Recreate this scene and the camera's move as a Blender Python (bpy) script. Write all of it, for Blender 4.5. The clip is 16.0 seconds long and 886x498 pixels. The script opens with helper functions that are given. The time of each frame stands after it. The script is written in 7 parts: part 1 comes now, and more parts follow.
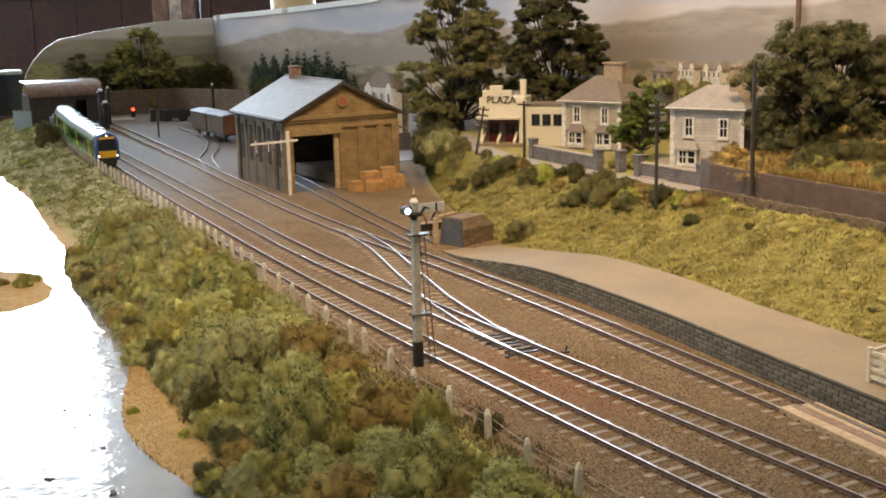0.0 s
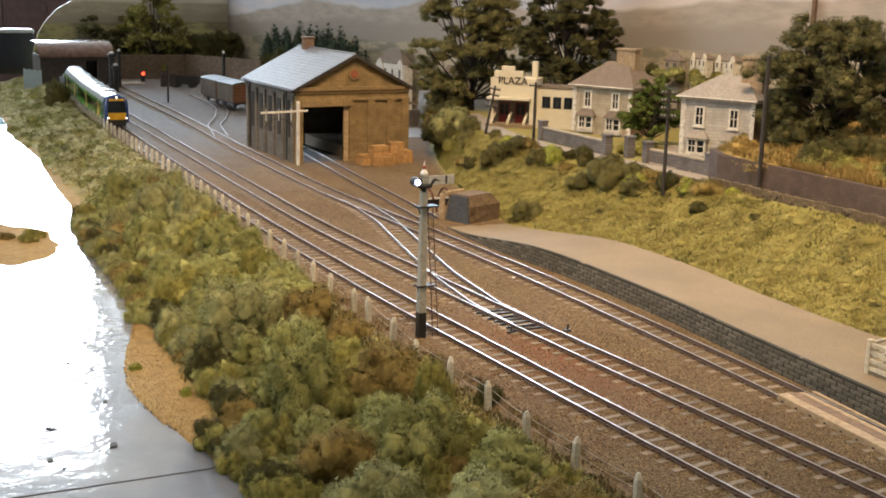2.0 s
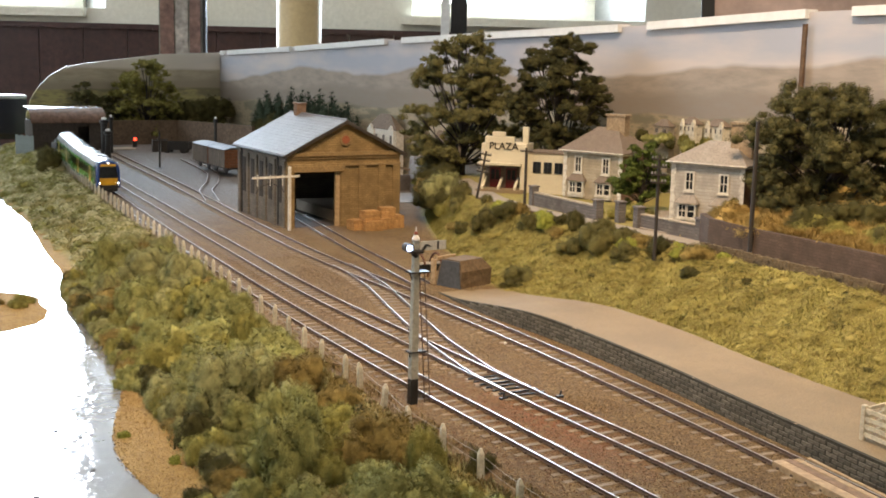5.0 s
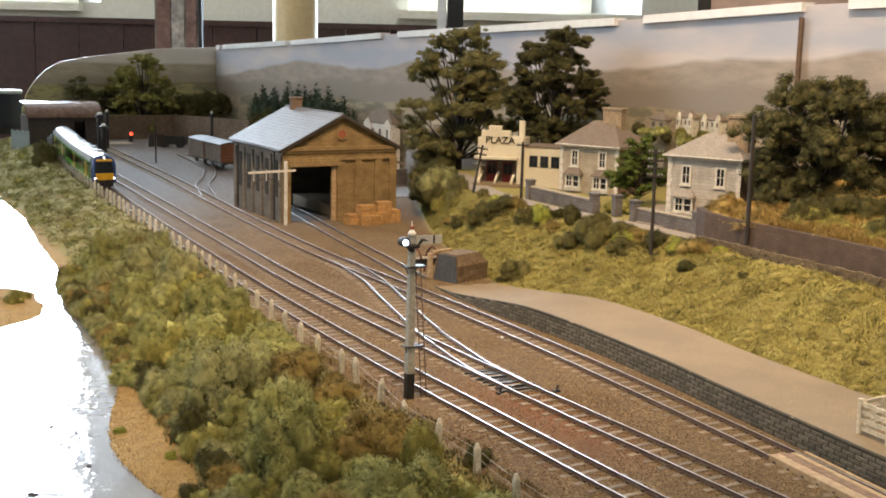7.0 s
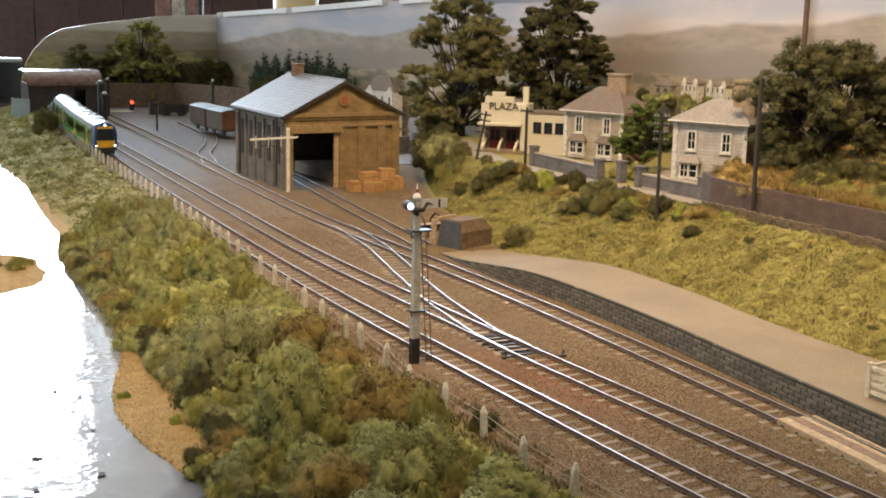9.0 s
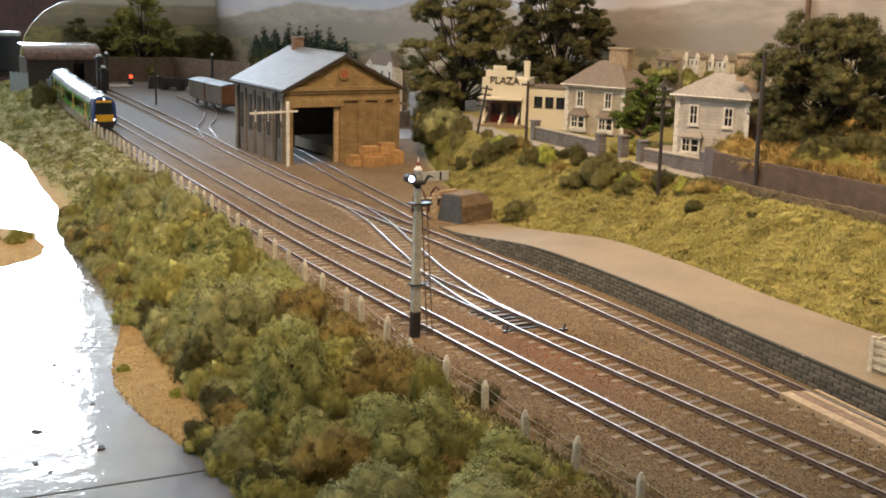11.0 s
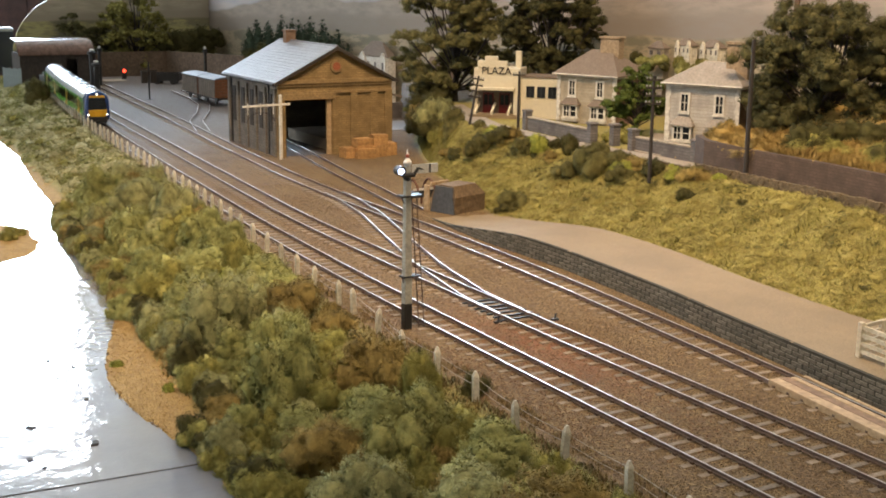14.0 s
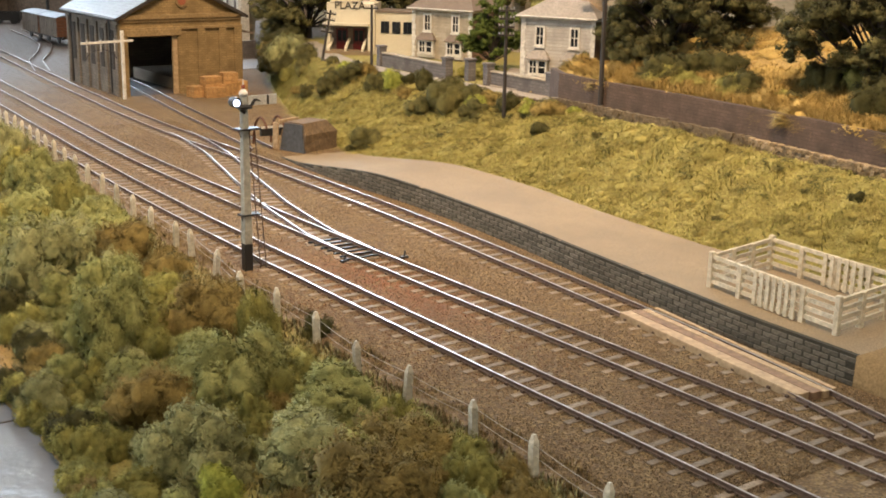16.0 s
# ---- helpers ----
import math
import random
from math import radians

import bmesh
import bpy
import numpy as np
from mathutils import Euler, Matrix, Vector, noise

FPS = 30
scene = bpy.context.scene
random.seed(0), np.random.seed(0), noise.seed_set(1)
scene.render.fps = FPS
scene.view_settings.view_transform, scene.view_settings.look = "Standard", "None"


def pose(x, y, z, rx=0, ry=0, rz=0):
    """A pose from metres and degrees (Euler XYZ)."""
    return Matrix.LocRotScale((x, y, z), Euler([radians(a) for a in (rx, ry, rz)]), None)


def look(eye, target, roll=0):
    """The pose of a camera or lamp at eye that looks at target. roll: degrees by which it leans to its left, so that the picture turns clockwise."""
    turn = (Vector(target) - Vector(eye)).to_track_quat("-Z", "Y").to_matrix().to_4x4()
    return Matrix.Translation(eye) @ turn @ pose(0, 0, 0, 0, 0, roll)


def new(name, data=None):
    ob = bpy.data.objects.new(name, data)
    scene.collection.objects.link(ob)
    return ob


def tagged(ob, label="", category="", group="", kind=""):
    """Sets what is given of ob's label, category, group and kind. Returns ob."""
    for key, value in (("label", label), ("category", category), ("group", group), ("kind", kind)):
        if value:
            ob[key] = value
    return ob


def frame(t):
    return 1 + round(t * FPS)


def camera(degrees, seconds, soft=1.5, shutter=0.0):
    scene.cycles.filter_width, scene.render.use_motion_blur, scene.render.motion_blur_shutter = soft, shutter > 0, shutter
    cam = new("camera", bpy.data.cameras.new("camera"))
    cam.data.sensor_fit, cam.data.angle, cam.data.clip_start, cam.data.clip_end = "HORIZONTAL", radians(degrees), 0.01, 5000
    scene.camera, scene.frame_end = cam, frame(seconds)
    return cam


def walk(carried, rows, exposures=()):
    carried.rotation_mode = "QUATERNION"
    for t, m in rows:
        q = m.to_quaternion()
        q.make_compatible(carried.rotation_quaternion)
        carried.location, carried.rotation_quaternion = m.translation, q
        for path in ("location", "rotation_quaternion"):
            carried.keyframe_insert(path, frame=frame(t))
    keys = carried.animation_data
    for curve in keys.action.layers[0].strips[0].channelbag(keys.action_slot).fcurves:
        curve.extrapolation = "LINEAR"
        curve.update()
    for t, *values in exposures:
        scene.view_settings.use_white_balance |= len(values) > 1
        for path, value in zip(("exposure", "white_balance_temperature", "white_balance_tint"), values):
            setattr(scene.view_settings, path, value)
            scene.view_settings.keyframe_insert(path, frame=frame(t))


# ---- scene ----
# The walk: a camera held over the front edge of a model railway.
cam = camera(40.05, 16.0, soft=1.8)
walk(cam, [
    (0, look((0.0048, -0.0004, 0.2281), (0.4769, 0.8579, 0.0273), -1.41)),
    (0.5, look((-0.0019, -0.0043, 0.2268), (0.4692, 0.8549, 0.0275), 0.51)),
    (1, look((-0.0019, -0.0054, 0.2237), (0.4700, 0.8540, 0.0267), 1.45)),
    (1.5, look((-0.0045, -0.0023, 0.2211), (0.4654, 0.8561, 0.0154), 1.59)),
    (2, look((-0.0015, -0.0029, 0.2229), (0.4690, 0.8530, 0.0080), 1.44)),
    (2.5, look((0.0014, -0.0034, 0.2318), (0.4749, 0.8574, 0.0455), 1.22)),
    (3, look((0.0009, -0.0048, 0.2296), (0.4745, 0.8585, 0.0551), 1.27)),
    (5.5, look((-0.0014, -0.0005, 0.2233), (0.4806, 0.8606, 0.0611), 1.41)),
    (6, look((-0.0003, -0.0013, 0.2242), (0.4812, 0.8594, 0.0588), 1.34)),
    (6.5, look((0.0001, -0.0009, 0.2237), (0.4821, 0.8594, 0.0574), 1.31)),
    (7, look((-0.0000, -0.0000, 0.2235), (0.4826, 0.8596, 0.0558), 1.31)),
    (7.5, look((0.0009, 0.0029, 0.2213), (0.4837, 0.8623, 0.0527), 1.31)),
    (8, look((0.0002, 0.0048, 0.2197), (0.4811, 0.8639, 0.0444), 1.37)),
    (8.5, look((0.0005, 0.0061, 0.2186), (0.4812, 0.8634, 0.0345), 1.34)),
    (9, look((0.0006, 0.0062, 0.2181), (0.4807, 0.8622, 0.0266), 1.26)),
    (11.5, look((0.0021, 0.0105, 0.2150), (0.4806, 0.8622, 0.0016), 1.29)),
    (12, look((0.0023, 0.0062, 0.2175), (0.4798, 0.8579, 0.0015), 1.08)),
    (12.5, look((0.0025, 0.0060, 0.2182), (0.4796, 0.8575, 0.0009), 0.97)),
    (13, look((0.0042, 0.0065, 0.2185), (0.4804, 0.8584, 0.0004), 0.85)),
    (13.5, look((0.0055, 0.0048, 0.2191), (0.4816, 0.8562, -0.0007), 0.68)),
    (14, look((0.0043, 0.0050, 0.2172), (0.4839, 0.8548, -0.0014), 0.65)),
    (14.5, look((0.0167, 0.0088, 0.2136), (0.5161, 0.8482, -0.0007), 0.46)),
    (15, look((0.0209, 0.0144, 0.2102), (0.5743, 0.8202, -0.0006), 0.65)),
    (15.5, look((0.0233, 0.0138, 0.2078), (0.5852, 0.8134, -0.0042), 0.97)),
    (16, look((0.0339, 0.0237, 0.2037), (0.5982, 0.8071, -0.0566), 1.05)),
], exposures=[(0, 0.0), (14.5, 0.0), (15, 0.1), (15.5, 0.13), (16, 0.24)])

# One plan unit, in metres: all shapes of the model are given in plan units.
U = 0.00114
rng = random.Random(7)

# ---- light ----
world = bpy.data.worlds.new("hall_air")
scene.world = world
world.use_nodes = True
world.node_tree.nodes["Background"].inputs["Color"].default_value = (0.55, 0.6, 0.7, 1)
world.node_tree.nodes["Background"].inputs["Strength"].default_value = 0.05


def spot_lamp(name, eye, target, watts, colour, degrees, blend=0.6, radius=0.04):
    data = bpy.data.lights.new(name, "SPOT")
    data.energy, data.color, data.spot_size, data.spot_blend, data.shadow_soft_size = watts, colour, radians(degrees), blend, radius
    ob = new(name, data)
    ob.matrix_world = look(eye, target)
    return ob


WARM = (1.0, 0.72, 0.46)
# Lamps of the lighting gantry above the layout.
spot_lamp("gantry_spot", (0.16, 0.14, 1.42), (0.70, 1.02, 0.0), 60, WARM, 72, 0.9, 0.05)
spot_lamp("gantry_spot", (0.22, 0.50, 1.40), (0.80, 1.00, 0.05), 95, WARM, 60, 0.8, 0.05)

# ---- the room's frame: u to the right, w away from the camera, z up, in metres ----
ROOM = pose(0, 0, 0, 0, 0, -28.7)
FLOOR_Z, CEIL_Z = -1.05, 3.2
# Strip lights under the hall's unseen ceiling, added for broad overhead light.
STRIPS = ((-2.0, -1.2), (1.6, -1.2), (-2.0, 2.8), (1.6, 2.8))
for u, w in STRIPS:
    data = bpy.data.lights.new("added_strip_light", "AREA")
    data.shape, data.size, data.size_y, data.energy, data.color = "RECTANGLE", 1.4, 0.3, 15, (1.0, 0.95, 0.88)
    ob = new("added_strip_light", data)
    ob.matrix_world = ROOM @ look((u, w, CEIL_Z - 0.13), (u, w, 0))
# Daylight in the openings of the two windows.
for u0, u1 in ((-3.3, -2.15), (-0.1, 0.84)):
    data = bpy.data.lights.new("window_daylight", "AREA")
    data.shape, data.size, data.size_y, data.energy, data.color = "RECTANGLE", u1 - u0, 1.95, 300, (0.64, 0.81, 1.0)
    ob = new("window_daylight", data)
    ob.matrix_world = ROOM @ look(((u0 + u1) / 2, 7.1, 1.45), ((u0 + u1) / 2, 0, 0.9))

# Lamp of an unseen side window, added for cool light from the left.
data = bpy.data.lights.new("added_side_daylight", "AREA")
data.shape, data.size, data.size_y, data.energy, data.color = "RECTANGLE", 3.2, 1.8, 75, (0.68, 0.83, 1.0)
ob = new("added_side_daylight", data)
ob.matrix_world = ROOM @ look((-5.9, 2.0, 1.5), (0.5, 2.0, 0.1))

# ---- materials ----


def nodes_of(name):
    m = bpy.data.materials.new(name)
    m.use_nodes = True
    return m, m.node_tree.nodes, m.node_tree.links, m.node_tree.nodes["Principled BSDF"]


def mixer(n, l, fac, a, b, mode="MIX"):
    """A colour mix node; fac, a and b are sockets or values."""
    x = n.new("ShaderNodeMix")
    x.data_type, x.blend_type = "RGBA", mode
    for k, v in ((0, fac), (6, a), (7, b)):
        if isinstance(v, bpy.types.NodeSocket):
            l.new(v, x.inputs[k])
        elif k == 0:
            x.inputs[k].default_value = v
        else:
            x.inputs[k].default_value = (*v, 1)
    return x.outputs[2]


def noise_of(n, l, coord, scale, detail=4, rough=0.6):
    x = n.new("ShaderNodeTexNoise")
    x.inputs["Scale"].default_value, x.inputs["Detail"].default_value, x.inputs["Roughness"].default_value = scale, detail, rough
    l.new(coord, x.inputs["Vector"])
    return x.outputs["Fac"]


def ramp(n, l, src, lo, hi):
    x = n.new("ShaderNodeMapRange")
    x.inputs["From Min"].default_value, x.inputs["From Max"].default_value = lo, hi
    l.new(src, x.inputs["Value"])
    return x.outputs["Result"]


def bumped(n, l, p, height, strength, distance):
    x = n.new("ShaderNodeBump")
    x.inputs["Strength"].default_value, x.inputs["Distance"].default_value = strength, distance
    l.new(height, x.inputs["Height"])
    l.new(x.outputs["Normal"], p.inputs["Normal"])


def mat(name, a, b=None, grain=700, big=60, rough=0.75, bump=0.4, metal=0.0, vary=0.0, island=0.0, spec=0.4, depth=0.0006, dirt=0.55):
    """A surface of two mixed tones with fine grain and broad stains; vary: spread between objects, island: between pieces of one mesh."""
    m, n, l, p = nodes_of(name)
    b = b or tuple(c * 0.7 for c in a)
    co = n.new("ShaderNodeTexCoord").outputs["Object"]
    fine, broad = noise_of(n, l, co, grain), noise_of(n, l, co, big, 3)
    col = mixer(n, l, ramp(n, l, broad, 0.35, 0.65), a, b)
    col = mixer(n, l, ramp(n, l, fine, 0.3, 0.75), col, tuple(c * dirt for c in b))
    if vary or island:
        src = n.new("ShaderNodeObjectInfo").outputs["Random"] if vary else n.new("ShaderNodeNewGeometry").outputs["Random Per Island"]
        hsv = n.new("ShaderNodeHueSaturation")
        l.new(ramp_to(n, l, src, 1 - (vary or island), 1 + (vary or island)), hsv.inputs["Value"])
        l.new(col, hsv.inputs["Color"])
        col = hsv.outputs["Color"]
    l.new(col, p.inputs["Base Color"])
    p.inputs["Roughness"].default_value, p.inputs["Metallic"].default_value = rough, metal
    p.inputs["Specular IOR Level"].default_value = spec
    if bump:
        bumped(n, l, p, fine, bump, depth)
    return m


def ramp_to(n, l, src, lo, hi):
    x = n.new("ShaderNodeMapRange")
    x.inputs["To Min"].default_value, x.inputs["To Max"].default_value = lo, hi
    l.new(src, x.inputs["Value"])
    return x.outputs["Result"]


def glow(name, colour, strength):
    m, n, l, p = nodes_of(name)
    p.inputs["Base Color"].default_value = (*colour, 1)
    p.inputs["Emission Color"].default_value = (*colour, 1)
    p.inputs["Emission Strength"].default_value = strength
    return m


def foliage(name, dark, mid, light, spread=0.12):
    """Flock and foam: tones change in small tufts, in broad patches and from plant to plant."""
    m, n, l, p = nodes_of(name)
    co = n.new("ShaderNodeTexCoord").outputs["Object"]
    geo = n.new("ShaderNodeNewGeometry")
    tuft = noise_of(n, l, co, 300, 3, 0.55)
    c = mixer(n, l, ramp(n, l, tuft, 0.25, 0.6), dark, mid)
    c = mixer(n, l, ramp(n, l, noise_of(n, l, co, 90, 3, 0.5), 0.5, 0.85), c, light)
    hsv = n.new("ShaderNodeHueSaturation")
    info = n.new("ShaderNodeObjectInfo")
    both = n.new("ShaderNodeMath")
    both.operation = "MULTIPLY"
    l.new(ramp_to(n, l, info.outputs["Random"], 0.82, 1.2), both.inputs[0])
    l.new(ramp_to(n, l, geo.outputs["Random Per Island"], 1 - spread, 1 + spread), both.inputs[1])
    l.new(both.outputs[0], hsv.inputs["Value"])
    l.new(c, hsv.inputs["Color"])
    l.new(hsv.outputs["Color"], p.inputs["Base Color"])
    p.inputs["Roughness"].default_value = 0.95
    p.inputs["Specular IOR Level"].default_value = 0.1
    bumped(n, l, p, noise_of(n, l, co, 850, 5, 0.7), 0.5, 0.001)
    return m


def ground_material():
    """Ballast and earth, rough grass and sand, by the zones of the terrain."""
    m, n, l, p = nodes_of("layout_ground")
    co = n.new("ShaderNodeTexCoord").outputs["Object"]
    zone = n.new("ShaderNodeVertexColor")
    zone.layer_name = "zone"
    sep = n.new("ShaderNodeSeparateColor")
    l.new(zone.outputs["Color"], sep.inputs["Color"])
    fine, mid, broad = noise_of(n, l, co, 900, 3), noise_of(n, l, co, 160, 4), noise_of(n, l, co, 18, 4)
    vor = n.new("ShaderNodeTexVoronoi")
    vor.inputs["Scale"].default_value = 850
    l.new(co, vor.inputs["Vector"])
    stone = mixer(n, l, ramp(n, l, broad, 0.35, 0.65), (0.175, 0.118, 0.052), (0.135, 0.084, 0.036))
    bw = n.new("ShaderNodeRGBToBW")
    l.new(vor.outputs["Color"], bw.inputs[0])
    stone = mixer(n, l, 0.7, stone, bw.outputs[0], "SOFT_LIGHT")
    stone = mixer(n, l, ramp(n, l, mid, 0.5, 0.8), stone, (0.11, 0.065, 0.035))
    grey = mixer(n, l, ramp(n, l, mid, 0.35, 0.7), (0.16, 0.138, 0.122), (0.085, 0.07, 0.06))
    stone = mixer(n, l, sep.outputs["Alpha"] if "Alpha" in sep.outputs else zone.outputs["Alpha"], stone, grey)
    gate = n.new("ShaderNodeMath")
    gate.operation = "MULTIPLY"
    l.new(sep.outputs["Red"], gate.inputs[0])
    l.new(ramp(n, l, mid, 0.3, 0.6), gate.inputs[1])
    stone = mixer(n, l, gate.outputs[0], stone, (0.19, 0.075, 0.028))
    grass = mixer(n, l, ramp(n, l, mid, 0.35, 0.7), (0.32, 0.27, 0.08), (0.24, 0.2, 0.06))
    grass = mixer(n, l, ramp(n, l, fine, 0.45, 0.8), grass, (0.3, 0.26, 0.08))
    sand = mixer(n, l, ramp(n, l, mid, 0.35, 0.7), (0.42, 0.275, 0.095), (0.29, 0.18, 0.06))
    c = mixer(n, l, sep.outputs["Green"], stone, grass)
    c = mixer(n, l, sep.outputs["Blue"], c, sand)
    c = mixer(n, l, ramp(n, l, fine, 0.45, 0.95), c, (0.075, 0.055, 0.035))
    l.new(c, p.inputs["Base Color"])
    l.new(ramp_to(n, l, zone.outputs["Alpha"], 0.92, 0.74), p.inputs["Roughness"])
    p.inputs["Specular IOR Level"].default_value = 0.3
    bumped(n, l, p, vor.outputs["Distance"], 0.8, 0.0008)
    return m


def water_material():
    m, n, l, p = nodes_of("varnished_water")
    co = n.new("ShaderNodeTexCoord").outputs["Object"]
    c = mixer(n, l, ramp(n, l, noise_of(n, l, co, 9, 4), 0.35, 0.65), (0.2, 0.22, 0.27), (0.27, 0.28, 0.31))
    l.new(c, p.inputs["Base Color"])
    p.inputs["Roughness"].default_value = 0.09
    p.inputs["Specular IOR Level"].default_value = 0.9
    p.inputs["Coat Weight"].default_value = 1.0
    p.inputs["Coat Roughness"].default_value = 0.07
    height = mixer(n, l, 0.16, noise_of(n, l, co, 12, 3), noise_of(n, l, co, 110, 2))
    bumped(n, l, p, height, 0.4, 0.0036)
    l.new(p.inputs["Normal"].links[0].from_socket, p.inputs["Coat Normal"])
    return m


def brick_material(name, a, b, mortar, wide, high, bump=0.5, rot=None):
    """Small masonry courses, wide x high in metres, laid along the object's x (or y) and z."""
    m, n, l, p = nodes_of(name)
    co = n.new("ShaderNodeTexCoord").outputs["Object"]
    sep = n.new("ShaderNodeSeparateXYZ")
    l.new(co, sep.inputs[0])
    add = n.new("ShaderNodeMath")
    l.new(sep.outputs["X"], add.inputs[0])
    l.new(sep.outputs["Y"], add.inputs[1])
    com = n.new("ShaderNodeCombineXYZ")
    l.new(add.outputs[0], com.inputs["X"])
    l.new(sep.outputs["Z"], com.inputs["Y"])
    br = n.new("ShaderNodeTexBrick")
    br.inputs["Scale"].default_value = 1
    br.inputs["Brick Width"].default_value, br.inputs["Row Height"].default_value = wide, high
    br.inputs["Mortar Size"].default_value = high * 0.09
    br.inputs["Color1"].default_value, br.inputs["Color2"].default_value, br.inputs["Mortar"].default_value = (*a, 1), (*b, 1), (*mortar, 1)
    l.new(com.outputs[0], br.inputs["Vector"])
    c = mixer(n, l, ramp(n, l, noise_of(n, l, co, 60, 4), 0.4, 0.75), br.outputs["Color"], tuple(v * 0.6 for v in b))
    c = mixer(n, l, ramp(n, l, noise_of(n, l, co, 900), 0.45, 0.8), c, tuple(v * 0.5 for v in a))
    l.new(c, p.inputs["Base Color"])
    p.inputs["Roughness"].default_value = 0.85
    p.inputs["Specular IOR Level"].default_value = 0.25
    inv = n.new("ShaderNodeMath")
    inv.operation = "SUBTRACT"
    inv.inputs[0].default_value = 1
    l.new(br.outputs["Fac"], inv.inputs[1])
    bumped(n, l, p, inv.outputs[0], bump, 0.0006)
    return m


def backdrop_material(name, tones, base, fall, swing, field_base, seed):
    """A painted scene: cloudy sky, a range of hills and low fields; the ridge falls along the board's own x."""
    m, n, l, p = nodes_of(name)
    co = n.new("ShaderNodeTexCoord").outputs["Object"]
    sep = n.new("ShaderNodeSeparateXYZ")
    l.new(co, sep.inputs[0])

    def calc(op, a, b):
        x = n.new("ShaderNodeMath")
        x.operation = op
        for k, v in enumerate((a, b)):
            if isinstance(v, bpy.types.NodeSocket):
                l.new(v, x.inputs[k])
            else:
                x.inputs[k].default_value = v
        return x.outputs[0]

    def ridge(scale, level, swing_, seed_, soft):
        com = n.new("ShaderNodeCombineXYZ")
        l.new(sep.outputs["X"], com.inputs["X"])
        com.inputs["Y"].default_value = seed_
        r = noise_of(n, l, com.outputs[0], scale, 4, 0.45)
        top = calc("ADD", calc("MULTIPLY", calc("SUBTRACT", r, 0.5), swing_), calc("ADD", calc("MULTIPLY", sep.outputs["X"], fall), level))
        return ramp(n, l, calc("SUBTRACT", top, sep.outputs["Z"]), -soft, soft)

    stretch = n.new("ShaderNodeMapping")
    stretch.inputs["Scale"].default_value = (1, 1, 3.6)
    l.new(co, stretch.inputs["Vector"])
    s = stretch.outputs[0]
    sky = mixer(n, l, ramp(n, l, noise_of(n, l, s, 5, 5, 0.5), 0.4, 0.62), tones[0], tones[1])
    hill = mixer(n, l, ramp(n, l, noise_of(n, l, s, 24, 5), 0.38, 0.66), tones[2], tones[3])
    field = mixer(n, l, ramp(n, l, noise_of(n, l, s, 13, 5), 0.46, 0.56), tones[4], tones[5])
    hedge = mixer(n, l, ramp(n, l, noise_of(n, l, s, 60, 4), 0.5, 0.7), field, tones[5])
    c = mixer(n, l, ridge(3.2, base, swing, seed, 0.003), sky, hill)
    near = mixer(n, l, ramp(n, l, noise_of(n, l, s, 38, 5, 0.65), 0.36, 0.64), tones[3], tuple(0.72 * v for v in tones[2]))
    c = mixer(n, l, ridge(4.2, base - 0.026, swing * 0.6, seed + 9, 0.006), c, near)
    c = mixer(n, l, ridge(5.0, field_base, swing * 0.3, seed + 5, 0.002), c, hedge)
    l.new(c, p.inputs["Base Color"])
    p.inputs["Roughness"].default_value = 0.5
    p.inputs["Specular IOR Level"].default_value = 0.3
    return m


